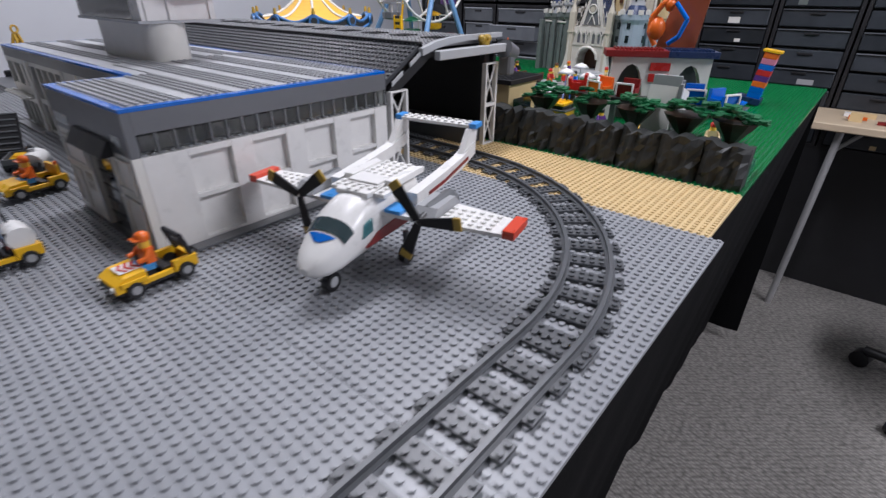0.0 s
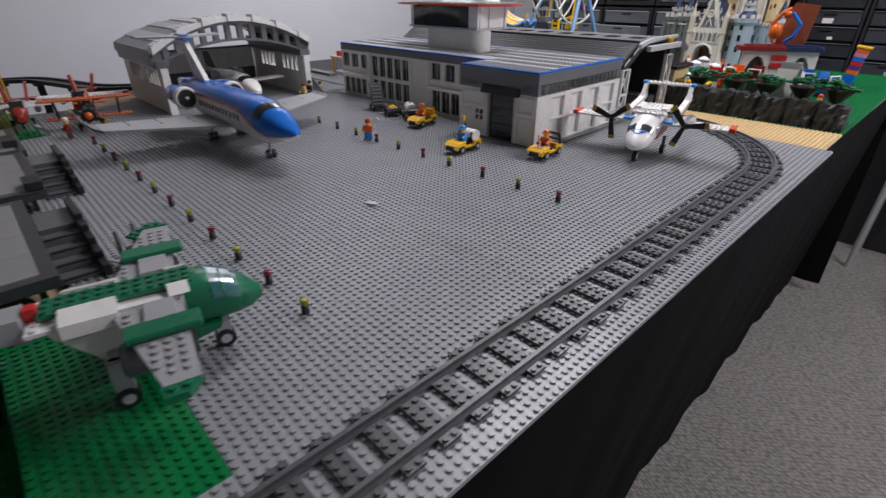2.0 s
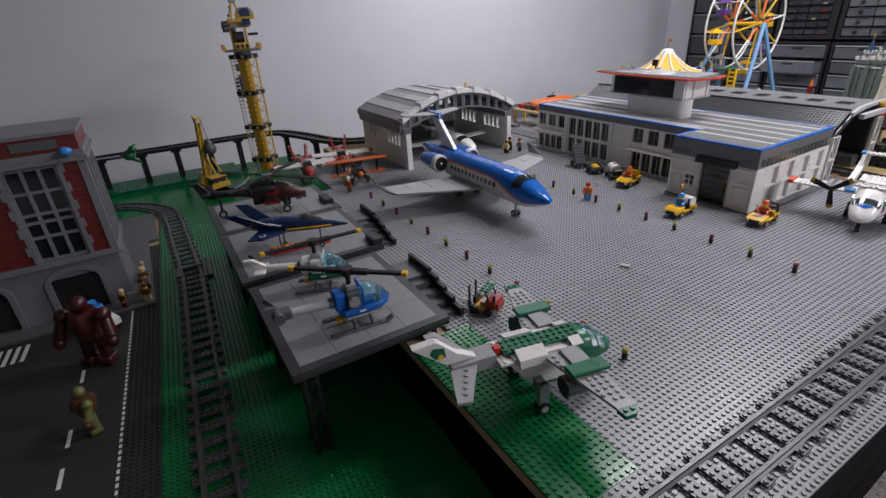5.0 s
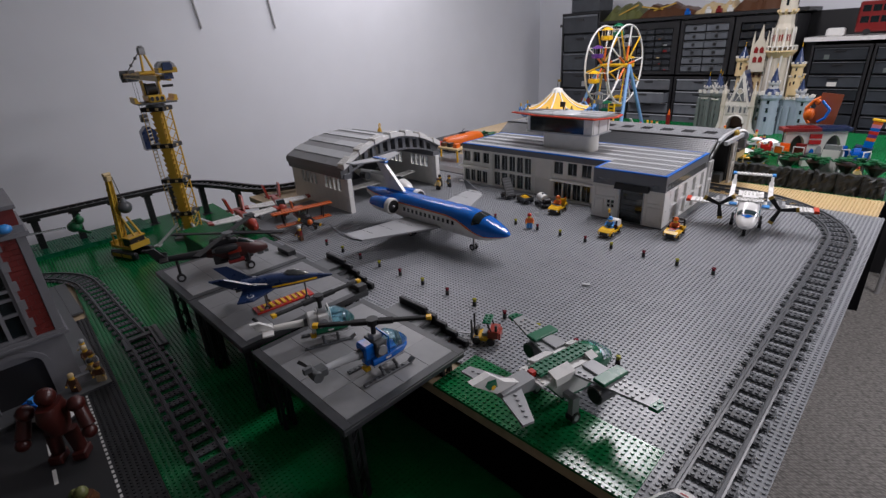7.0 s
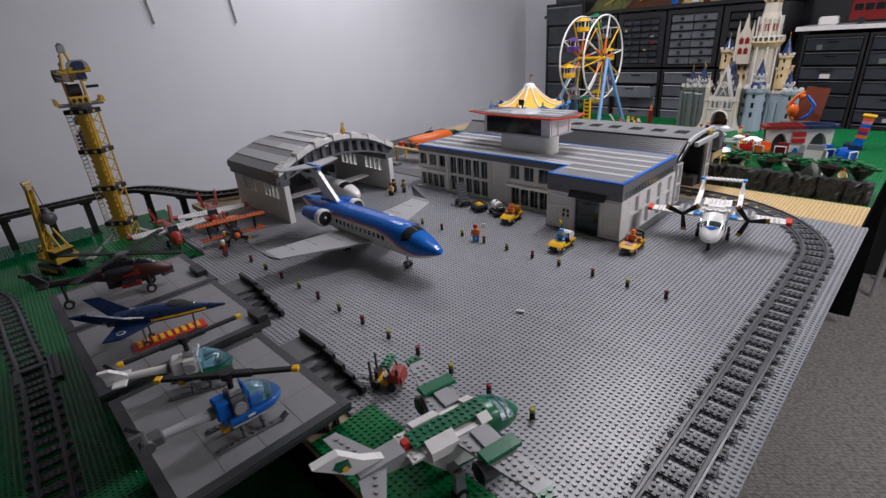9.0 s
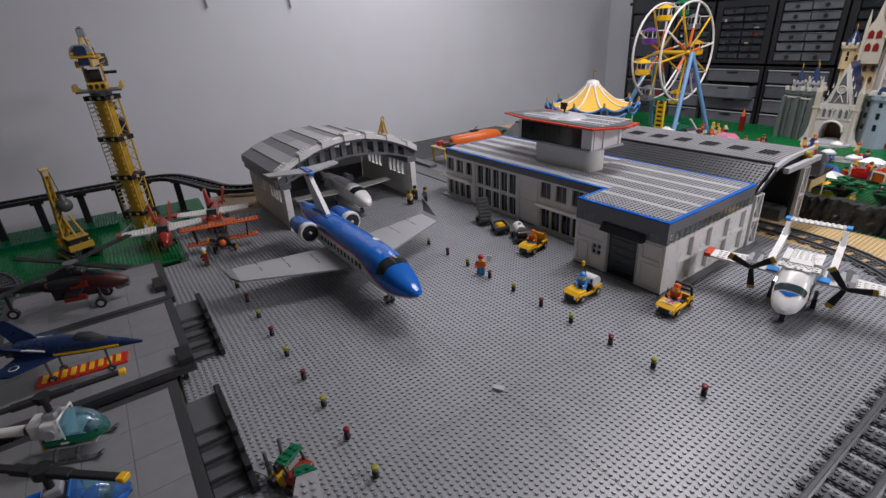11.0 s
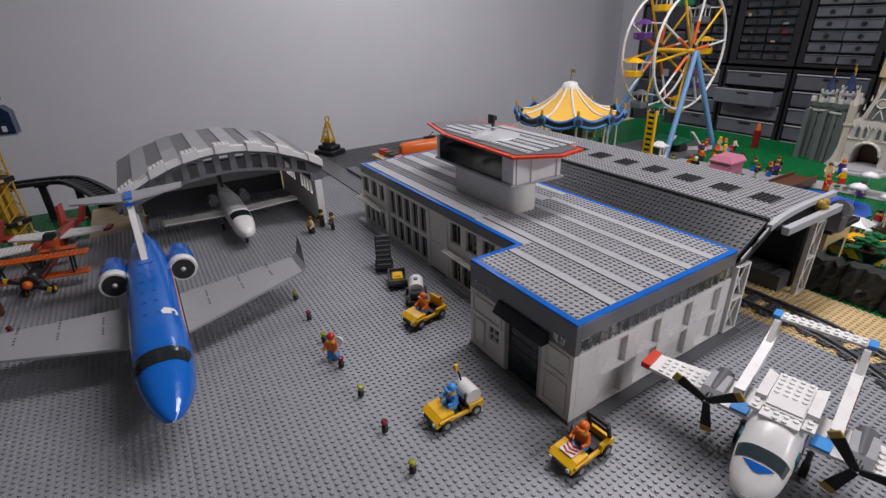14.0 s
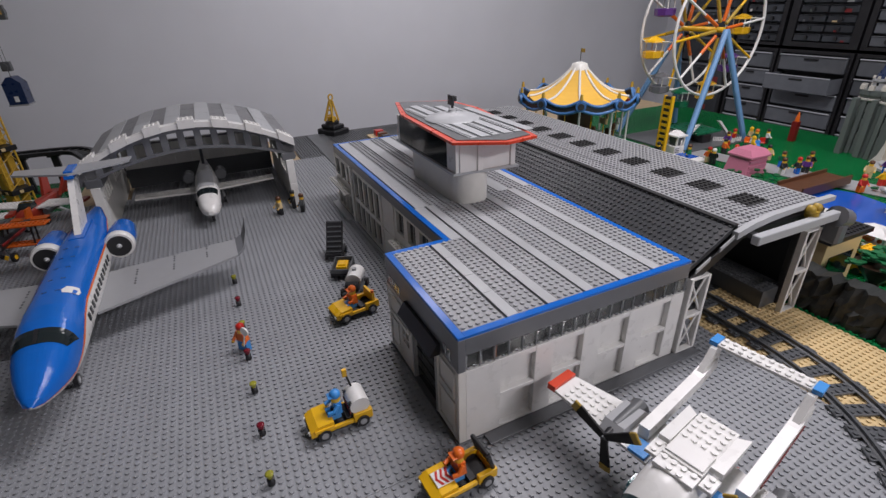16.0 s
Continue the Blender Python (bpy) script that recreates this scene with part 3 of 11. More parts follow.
for a, b, c, d in holes:
    w = part("window", Shape().box(a, b, NOTCH_Y + 0.005, NOTCH_Y + 0.0062, c, d), DGLASS, term)
    fr = Shape().box((a + b) / 2 - 0.0007, (a + b) / 2 + 0.0007, NOTCH_Y + 0.0035, NOTCH_Y + 0.005, c, d)
    fr.box(a, b, NOTCH_Y + 0.0036, NOTCH_Y + 0.005, c, c + 0.0014).box(a, b, NOTCH_Y + 0.0036, NOTCH_Y + 0.005, d - 0.0014, d)
    part("window_frame", fr, LGREY, w)
for a, b, y in ((-0.736, -0.608, 0.017), (-0.364, -0.196, 0.015)):
    sh = Shape().box(a, b, NOTCH_Y - y, NOTCH_Y, 0.0585, 0.0617)
    sh.grid(a, a + round((b - a) / S) * S, NOTCH_Y - y, NOTCH_Y - y + 0.016, 0.0617)
    part("entrance_canopy", sh, CREAM, term, "studded white canopy over the entrance")
sh = Shape().box(-0.606, -0.594, NOTCH_Y - 0.004, NOTCH_Y, PL, 0.1195).box(-0.430, -0.424, NOTCH_Y - 0.002, NOTCH_Y, PL, 0.1195).box(-0.372, -0.364, NOTCH_Y - 0.002, NOTCH_Y, PL, 0.1195)
sh.box(-0.424, -0.372, NOTCH_Y - 0.0016, NOTCH_Y, 0.056, 0.060)
parts("pilaster", sh, CREAM, term)
for a, b, y in ((-0.736, -0.608, 0.016), (-0.608, -0.424, 0.006), (-0.364, -0.196, 0.012)):
    part("foot_ledge", Shape().box(a, b - 0.0003, NOTCH_Y - y, NOTCH_Y - 0.0022, 0.0, 0.0048), LGREY, term, "pale ledge at the foot of the windows")
part("west_wall", Shape().box(BX0, BX0 + WT, NOTCH_Y + WT, BY1, PL, F_TOP), CREAM, term)
part("rear_wall", Shape().box(BX0 + WT, BX1 - WT, BY1 - WT, BY1, PL, F_TOP), CREAM, term)
part("inner_floor", Shape().box(BX0 + WT, BX1 - WT, NOTCH_Y + WT, BY1 - WT, 0.0, 0.001), BLACK, term)
# roof: blue edge, tiles and studded strips
sh = Shape()
B = S
sh.box(NOTCH_X, BX1, BY0, BY0 + B, F_TOP, R_TOP)
sh.box(BX1 - B, BX1, BY0 + B, BY1, F_TOP, R_TOP)
sh.box(BX0, BX1 - B, BY1 - B, BY1, F_TOP, R_TOP)
sh.box(BX0, BX0 + B, NOTCH_Y, BY1 - B, F_TOP, R_TOP)
sh.box(BX0 + B, NOTCH_X + B, NOTCH_Y, NOTCH_Y + B, F_TOP, R_TOP)
sh.box(NOTCH_X, NOTCH_X + B, BY0 + B, NOTCH_Y, F_TOP, R_TOP)
roof_edge = part("roof_edge", sh, BLUE, term, "bright blue roof edging")
base = Shape()
base.box(NOTCH_X + B, BX1 - B, BY0 + B, BY1 - B, F_TOP - 0.002, F_TOP + 0.0006)
base.box(BX0 + B, NOTCH_X + B, NOTCH_Y + B, BY1 - B, F_TOP - 0.002, F_TOP + 0.0006)
part("roof_deck", base, BLACK, term)
TWX0, TWX1, TWY0, TWY1 = -0.44, -0.272, 0.150, 0.212
j = 0
fill_y = None
while j < 36:
    y = BY0 + B + j * S
    kind, n = ("stud", 6) if j == 0 else (("tile", 2) if (j - 6) % 6 == 0 else ("stud", 4))
    y2 = y + n * S
    if fill_y is None and y >= NOTCH_Y + S * 0.5:
        fill_y = y
    xa = (NOTCH_X if y < NOTCH_Y + S * 0.5 else -0.304) + B
    for seg in range(4):
        a, b = xa + (BX1 - B - xa) * seg / 4, xa + (BX1 - B - xa) * (seg + 1) / 4
        a, b = xa + round((a - xa) / S) * S, min(BX1 - B, xa + round((b - xa) / S) * S)
        row = Shape()
        gap = 0.0030 if kind == "tile" else 0.0002
        row.box(a + 0.00015, b - 0.00015, y + gap, y2 - 0.0002, F_TOP + 0.0006, R_TOP - (0.0 if kind == "tile" else 0.0002))
        if kind == "stud":
            row.grid(a, b, y, y2, R_TOP - 0.0002, lambda px, py: TWX0 < px < TWX1 and TWY0 < py < TWY1)
        part("roof_tile" if kind == "tile" else "roof_plate", row, LGREY if kind == "tile" else MGREY, term)
    j += n
if fill_y > NOTCH_Y + B + 0.001:
    part("roof_tile", Shape().box(-0.304 + B + 0.0002, NOTCH_X + B - 0.0002, NOTCH_Y + B + 0.0002, fill_y - 0.0002, F_TOP + 0.0006, R_TOP), LGREY, term)
# the far half of the roof has its own rhythm of strips
j = 0
y0 = NOTCH_Y + B
rows_left = int(round((BY1 - B - y0) / S))
while j < rows_left:
    kind, n = (("tile", 3) if (j // 3) % 2 == 0 else ("stud", 3))
    n = min(n, rows_left - j)
    for seg in range(4):
        a = BX0 + B + round((-0.304 - BX0) / S / 4 * seg) * S
        b = BX0 + B + round((-0.304 - BX0) / S / 4 * (seg + 1)) * S if seg < 3 else -0.304 + B
        row = Shape().box(a + 0.00015, b - 0.00015, y0 + j * S + (0.0026 if kind == "tile" else 0.0002), y0 + (j + n) * S - 0.0002, F_TOP + 0.0006, R_TOP - (0.0 if kind == "tile" else 0.0002))
        if kind == "stud":
            row.grid(a, a + round((b - a) / S) * S, y0 + j * S, y0 + (j + n) * S, R_TOP - 0.0002, lambda px, py: TWX0 < px < TWX1 and TWY0 < py < TWY1)
        part("roof_tile" if kind == "tile" else "roof_plate", row, LGREY if kind == "tile" else MGREY, term)
    j += n
# control tower
tower = part("control_tower", Shape().box(-0.44, -0.30, 0.152, 0.212, R_TOP, 0.185), CREAM, term, "control tower with tinted cabin windows and an orange-edged roof")
sh = Shape().cyl((-0.30, 0.182, R_TOP), (-0.30, 0.182, 0.185), 0.030, n=28)
part("round_end", sh, CREAM, tower)
part("cabin_floor", Shape().prism([(-0.505, 0.148), (-0.272, 0.144), (-0.262, 0.25), (-0.495, 0.25)], 0.185, 0.1885), LGREY, tower)
sh = Shape()
sh.box(-0.300, -0.272, 0.148, 0.154, 0.1885, 0.233)
sh.box(-0.278, -0.270, 0.154, 0.246, 0.1885, 0.233)
sh.box(-0.2715, -0.267, 0.182, 0.190, 0.1885, 0.233).box(-0.2715, -0.267, 0.238, 0.246, 0.1885, 0.233)
sh.box(-0.500, -0.490, 0.150, 0.156, 0.1885, 0.233).box(-0.498, -0.272, 0.242, 0.248, 0.1885, 0.233)
part("cabin_wall", sh, WHITE, tower)
part("cabin_window", Shape().box(-0.490, -0.300, 0.1495, 0.152, 0.1885, 0.233), DGLASS, tower, "dark tinted panoramic window")
part("cabin_window", Shape().box(-0.499, -0.496, 0.156, 0.242, 0.1885, 0.233), DGLASS, tower, "dark tinted panoramic window")
hexa = [(-0.588, 0.182), (-0.475, 0.148), (-0.262, 0.138), (-0.224, 0.205), (-0.232, 0.258), (-0.455, 0.290), (-0.545, 0.280)]
part("tower_roof", Shape().prism(hexa, 0.2335, 0.2372), TIPRED, tower, "orange roof edge")
cx, cy = -0.40, 0.212
inner = [(cx + (x - cx) * 0.95, cy + (y - cy) * 0.86) for x, y in hexa]
part("roof_top", Shape().prism(inner, 0.2372, 0.2384), DGREY, tower)
for k in range(6):
    y = 0.166 + k * 0.0185
    a, b = -0.53 + abs(y - 0.19) * 1.1, -0.262
    st = Shape().box(a, b, y, y + 0.0145 if k % 2 else y + 0.012, 0.2384, 0.2398)
    if k % 2 == 0:
        n = int((b - a) / S)
        st.studs([(a + S * (i + 0.5), y + 0.004, 0.2398) for i in range(n)], h=0.0012)
    part("roof_strip", st, LGREY, tower)
part("radar_dish", Shape().lathe([(0.045, 0), (0.043, 0.002), (0.012, 0.009), (0.006, 0.010), (0.006, 0.014)], (-0.392, 0.205, 0.2398), 28), LGREY, tower, "shallow round grey radome")
sh = Shape().cyl((-0.41, 0.215, 0.2398), (-0.41, 0.215, 0.262), 0.0022)
sh.box(-0.421, -0.405, 0.212, 0.216, 0.256, 0.272).box(-0.419, -0.407, 0.216, 0.222, 0.262, 0.270)
part("antenna", sh, BLACK, tower)
# white lattice supports beside the building


def lattice(sh, x, y, z0, z1, w, axis, n=2):
    def bx(a, b, c, d):
        if axis == "y":
            sh.box(x - 0.004, x + 0.004, a, b, c, d)
        else:
            sh.box(a, b, y - 0.004, y + 0.004, c, d)
    s = y if axis == "y" else x
    bx(s, s + 0.004, z0, z1)
    bx(s + w - 0.004, s + w, z0, z1)
    hgt = (z1 - z0) / n
    for k in range(n + 1):
        z = z0 + k * hgt
        bx(s + 0.004, s + w - 0.004, max(z0, z - 0.0022), min(z1, z + 0.0022))
    for k in range(n):
        za, zb = z0 + k * hgt + 0.002, z0 + (k + 1) * hgt - 0.002
        for p, q in (((s + 0.003, za), (s + w - 0.003, zb)), ((s + 0.003, zb), (s + w - 0.003, za))):
            if axis == "y":
                sh.cyl((x, p[0], p[1]), (x, q[0], q[1]), 0.0014, n=6)
            else:
                sh.cyl((p[0], y, p[1]), (q[0], y, q[1]), 0.0014, n=6)


sh = Shape()
lattice(sh, BX1 - 0.004, BY1 + 0.004, PL, 0.112, 0.032, "y")
solid("lattice_support", sh, WHITE, "white crossed lattice support at the terminal corner", "support", "", "white lattice supports")

# ---------------------------------------------------------------- station canopy behind the terminal
station = thing("station_canopy", "grey sloped station roof with black skylights over the track", "building")
SX0, SX1 = -0.76, 0.0
sh = Shape()
sh.prism([(BY1 + 0.004, 0.118), (0.378, 0.160), (0.378, 0.166), (BY1 + 0.002, 0.124)], SX0, SX1, "x")
n = int((SX1 - SX0) / S)
dz = 0.042 / (0.376 - BY1)
for r in range(10):
    y = BY1 + 0.0060 + r * 0.0068
    z = 0.124 + (y - BY1 - 0.002) * dz
    tilt = Matrix.Translation((0, y, z)) @ Matrix.Rotation(math.atan(dz), 4, "X")
    sh.studs([(SX0 + (i + 0.5) * S, 0, -0.0002) for i in range(n)], m=tilt)
part("slope_roof", sh, PADF, station, "dark grey studded roof slope")
# Solid black strip standing in for the shade in the open roof joint.
part("roof_gap", Shape().box(SX0, SX1, 0.3715, 0.3795, 0.1595, 0.1664), MATTE, station)
sh = Shape().box(SX0, SX1, 0.380, 0.552, 0.1575, 0.163)


def skylight(x, y):
    k = (x - SX1 + 0.03) / -0.066
    return 0.442 < y < 0.484 and 0 <= k % 1 < 0.56 and k > 0


sh.grid(SX0, SX0 + n * S, 0.380, 0.380 + 21 * S, 0.163, skylight)
part("flat_roof", sh, MGREY, station, "light grey studded flat roof")
for k in range(11):
    x = SX1 - 0.03 - k * 0.066
    part("skylight", Shape().box(x - 0.0365, x, 0.442, 0.484, 0.163, 0.1640).grid(x - 0.0362, x - 0.0362 + 4 * S, 0.4435, 0.4435 + 5 * S, 0.1640), MATTE, station, "black skylight")
part("roof_seam", Shape().box(SX0, SX1, 0.4115, 0.4140, 0.163, 0.1634), BLACK, station)
arch = [(0.372, 0.1590), (0.400, 0.1660), (0.430, 0.1695), (0.470, 0.1705), (0.556, 0.1705)]
part("gable_end", Shape().prism(arch + [(0.556, 0.1640), (0.470, 0.1635), (0.430, 0.1610), (0.400, 0.1570), (0.372, 0.1500)], SX1 + 0.0005, SX1 + 0.008, "x"), LGREY, station, "light grey curved roof end")
part("end_beam", Shape().box(SX1 + 0.014, SX1 + 0.024, 0.388, 0.546, 0.1440, 0.1560, 0.001), LGREY, station, "light grey straight beam")
parts("beam_bracket", Shape().box(SX1 + 0.0042, SX1 + 0.0138, 0.395, 0.405, 0.1465, 0.1530).box(SX1 + 0.0042, SX1 + 0.0138, 0.525, 0.535, 0.1465, 0.1530), DGREY, station)
part("gold_fitting", Shape().ball((SX1 + 0.012, 0.498, 0.164), 0.0065, 10).ball((SX1 + 0.012, 0.511, 0.164), 0.0065, 10).cyl((SX1 + 0.012, 0.504, 0.1535), (SX1 + 0.012, 0.504, 0.162), 0.008, n=10), GOLD, station)
part("end_pipe", Shape().cyl((SX1 + 0.020, 0.5465, 0.148), (SX1 + 0.020, 0.572, 0.140), 0.014, 0.012, n=12).box(SX1 + 0.008, SX1 + 0.030, 0.548, 0.566, 0.108, 0.138, 0.003), FGREY, station, "dark grey hollow pipe piece")
for k in range(2):
    part("slope_end_plate", Shape().prism([(BY1 + 0.010 + 0.034 * k, 0.1175 + 0.0204 * k), (BY1 + 0.030 + 0.034 * k, 0.1295 + 0.0204 * k), (BY1 + 0.030 + 0.034 * k, 0.1347 + 0.0204 * k), (BY1 + 0.010 + 0.034 * k, 0.1227 + 0.0204 * k)], SX1 + 0.0042, SX1 + 0.0056, "x"), LGREY, station)
sh = Shape().prism([(BY1 + 0.004, 0.112), (0.378, 0.1540), (0.548, 0.1540), (0.548, 0.146), (0.390, 0.146), (BY1 + 0.012, 0.104)], SX1 - 0.006, SX1 + 0.004, "x")
part("gable_beam", sh, BLACK, station, "black beam below the roof end")
sh = Shape()
for x in (-0.008, -0.25, -0.5, -0.74):
    sh.box(x - 0.008, x, 0.534, 0.548, 0.0, 0.1575)
parts("post", sh, BLACK, station)
sh = Shape()
lattice(sh, 0.006, 0.515, 0.0, 0.128, 0.032, "y")
solid("lattice_support", sh, WHITE, "white crossed lattice support under the station roof", "support", "", "white lattice supports")
sh = Shape().box(-0.72, -0.012, 0.500, 0.546, 0.0, 0.028)
sh.grid(-0.72, -0.016, 0.500, 0.540, 0.028)
solid("station_platform", sh, DGREY, "dark grey station platform beside the track", "platform")

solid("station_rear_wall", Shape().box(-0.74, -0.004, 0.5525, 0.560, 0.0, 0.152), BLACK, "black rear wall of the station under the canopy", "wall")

# ---------------------------------------------------------------- railway
RAIL_H, TIE_H = 0.0096, 0.0032
RC, RR = (0.028, 0.12), 0.32


def tie_mesh():
    sh = Shape().box(-0.032, 0.032, -0.008, 0.008, 0.0003, TIE_H)
    sh.studs([(x, y, TIE_H) for x in (-0.028, 0.028) for y in (-0.004, 0.004)])
    sh.studs([(x, y, TIE_H) for x in (-0.012, -0.004, 0.004, 0.012) for y in (-0.004, 0.004)])
    return sh.mesh("sleeper", TRACK)


TIE = tie_mesh()


def railway(label, ties, rails, z):
    t = thing("railway_track", label, "railway track")
    for x, y, a in ties:
        o = new("sleeper", TIE)
        o.parent = t
        o.matrix_world = pose(x, y, z, 0, 0, a)
    for line in rails:
        part("rail", line, TRACK, t)
    return t


def rail_line(pts, z):
    """A rail swept along points in plan, with a foot and a head."""
    rows = []
    for i, p in enumerate(pts):
        a, b = pts[max(0, i - 1)], pts[min(len(pts) - 1, i + 1)]
        d = Vector((b[0] - a[0], b[1] - a[1])).normalized()
        nrm = Vector((-d.y, d.x))
        prof = ((-0.0040, TIE_H), (-0.0040, 0.0046), (-0.0017, 0.0056), (-0.0017, RAIL_H), (0.0017, RAIL_H), (0.0017, 0.0056), (0.0040, 0.0046), (0.0040, TIE_H))
        rows.append([(p[0] + nrm.x * o, p[1] + nrm.y * o, z + h) for o, h in prof][::-1])
    return Shape().loft(rows, True, False)


ties, left, right = [], [], []
y = -1.62
while y < RC[1]:
    ties.append((TRX, y + 0.016, 0))
    y += 0.032
for y in (-1.62, RC[1]):
    left.append((TRX - 0.020, y))
    right.append((TRX + 0.020, y))
for k in range(1, 33):
    a = math.pi / 2 * k / 32
    left.append((RC[0] + (RR - 0.020) * math.cos(a), RC[1] + (RR - 0.020) * math.sin(a)))
    right.append((RC[0] + (RR + 0.020) * math.cos(a), RC[1] + (RR + 0.020) * math.sin(a)))
for k in range(16):
    a = math.pi / 2 * (k + 0.5) / 16
    ties.append((RC[0] + RR * math.cos(a), RC[1] + RR * math.sin(a), math.degrees(a)))
x = RC[0]
while x > -0.70:
    ties.append((x - 0.016, RC[1] + RR, 90))
    x -= 0.032
left.append((-0.70, RC[1] + RR - 0.020))
right.append((-0.70, RC[1] + RR + 0.020))
railway("dark grey plastic railway track curving along the table edge", ties, [rail_line(left, 0), rail_line(right, 0)], 0.0012)
sh = Shape().box(TRX - 0.036, TRX + 0.036, -1.62, TY0 - 0.001, -0.02, -0.0005)
sh.box(TRX - 0.03, TRX + 0.03, -1.2, -1.16, FLOOR_Z, -0.02)
solid("track_bridge", sh, BLACK, "black bridge deck carrying the track beyond the table", "bridge")

# ---------------------------------------------------------------- hangar
hangar = thing("hangar", "white and grey toy-brick aircraft hangar with arched roof", "building")
HX, HXB, HY0, HY1, EAVE, CROWN = -0.765, -1.10, -0.396, -0.012, 0.140, 0.203
HC = (HY0 + HY1) / 2


def arch(y, crown=CROWN, eave=EAVE):
    half = (HY1 - HY0) / 2 + 0.008
    return eave + (crown - eave) * (1 - ((y - HC) / half) ** 2)


for y0, y1 in ((HY0, HY0 + 0.016), (HY1 - 0.016, HY1)):
    sh = Shape()
    holes = [(HXB + 0.06 + k * 0.024, HXB + 0.078 + k * 0.024, 0.062, 0.1) for k in range(4)] + [(HXB + 0.20 + k * 0.024, HXB + 0.218 + k * 0.024, 0.062, 0.1) for k in range(4)]
    wall_with_holes(sh, HXB, HX - 0.022, 0.0, EAVE - 0.034, holes, lambda s, a, b, c, d, p=y0, q=y1: s.box(a, b, p + 0.004, q - 0.004, c, d, 0.0001), 0)
    parts("wall_panel", sh, CREAM, hangar)
    for h in holes:
        part("window", Shape().box(h[0], h[1], (y0 + y1) / 2 - 0.0006, (y0 + y1) / 2 + 0.0006, h[2], h[3]), GLASS, hangar).visible_shadow = False
    sh = Shape().box(HX - 0.022, HX, y0, y1, 0.0, 0.052).box(HX - 0.022, HX, y0, y1, 0.0525, 0.106)
    parts("post", sh, WHITE, hangar)
    part("eave_beam", Shape().box(HXB, HX - 0.004, y0 - 0.006, y1 + 0.006, EAVE - 0.0335, EAVE - 0.018), FGREY, hangar)
    part("eave_beam", Shape().box(HXB - 0.004, HX - 0.012, y0 - 0.009, y1 + 0.009, EAVE - 0.0176, EAVE), ROOFD, hangar)
part("rear_sill", Shape().box(HXB, HXB + 0.008, HY0 + 0.016, HY1 - 0.016, 0.0020, 0.0500), DGREY, hangar, "dark grey lower rear wall")
for k in range(9):
    a, b = HY0 + 0.016 + (HY1 - HY0 - 0.032) * k / 9, HY0 + 0.016 + (HY1 - HY0 - 0.032) * (k + 1) / 9
    part("rear_panel", Shape().box(HXB + (0.001 if k % 2 else 0.0), HXB + 0.008, a + 0.0003, b - 0.0003, 0.0503, 0.1080), CREAM, hangar)
part("rear_beam", Shape().box(HXB - 0.001, HXB + 0.010, HY0 + 0.016, HY1 - 0.016, 0.1083, 0.1140), ROOFD, hangar)
# arched roof of plates
ROWS_Y, COLS_X = 13, 4
half = (HY1 - HY0) / 2 + 0.008
for r in range(ROWS_Y):
    ya, yb = HC - half + 2 * half * r / ROWS_Y, HC - half + 2 * half * (r + 1) / ROWS_Y
    for c in range(COLS_X):
        xa, xb = HX - 0.030 - (HX - 0.030 - HXB) * c / COLS_X, HX - 0.030 - (HX - 0.030 - HXB) * (c + 1) / COLS_X
        za, zb = arch(ya, 0.190) + 0.0022 * (r % 2), arch(yb, 0.190) + 0.0022 * (r % 2)
        rows = [[(xx, ya, za), (xx, yb, zb), (xx, yb, zb + 0.0045), (xx, ya, za + 0.0045)] for xx in (xb + 0.0004, xa - 0.0004)]
        part("roof_plate", Shape().loft(rows, True, False), (ROOFD if r % 2 == 0 else LGREY) if c < 2 or r % 3 else (MGREY if r % 2 else ROOFD), hangar)
for r in range(ROWS_Y):
    ya, yb = HC - half + 2 * half * r / ROWS_Y, HC - half + 2 * half * (r + 1) / ROWS_Y
    za, zb = arch(ya), arch(yb)
    up_ = 0.0135 if r % 2 == 0 else 0.0075
    rows = [[(xx, ya + 0.0003, za - 0.003), (xx, yb - 0.0003, zb - 0.003), (xx, yb - 0.0003, zb + up_), (xx, ya + 0.0003, za + up_)] for xx in (HX - 0.0298 + (0.008 if r % 2 else 0), HX + (0.0 if r % 2 else 0.003))]
    sh = Shape().loft(rows, True, False)
    if r % 2 == 0:
        tilt = Matrix.Translation((HX - 0.016, (ya + yb) / 2, (za + zb) / 2 + 0.0133)) @ Matrix.Rotation(math.atan2(zb - za, yb - ya), 4, "X")
        sh.studs([(dx, dy, 0) for dx in (-0.008, 0, 0.008) for dy in (-0.012, -0.004, 0.004, 0.012)], m=tilt)
    part("arch_brick", sh, WHITE, hangar, "white curved edge brick")
# dark truss behind the arch
sh = Shape()
N = 26
lowz = [arch(HC - half + 2 * half * k / N) - 0.006 for k in range(N + 1)]
low2 = [EAVE - 0.03 + (0.155 - EAVE + 0.03) * (1 - ((2 * k / N) - 1) ** 2) for k in range(N + 1)]
for k in range(N):
    ya, yb = HC - half + 2 * half * k / N, HC - half + 2 * half * (k + 1) / N
    sh.loft([[(xx, ya, lowz[k] - 0.004), (xx, yb, lowz[k + 1] - 0.004), (xx, yb, lowz[k + 1] + 0.003), (xx, ya, lowz[k] + 0.003)] for xx in (HX - 0.02, HX - 0.006)], True, False)
    sh.loft([[(xx, ya, low2[k]), (xx, yb, low2[k + 1]), (xx, yb, low2[k + 1] + 0.005), (xx, ya, low2[k] + 0.005)] for xx in (HX - 0.02, HX - 0.006)], True, False)
    if k % 2 == 0 and low2[k] + 0.004 < lowz[k] - 0.004:
        sh.box(HX - 0.02, HX - 0.008, ya - 0.0065, ya + 0.0065, low2[k], lowz[k])
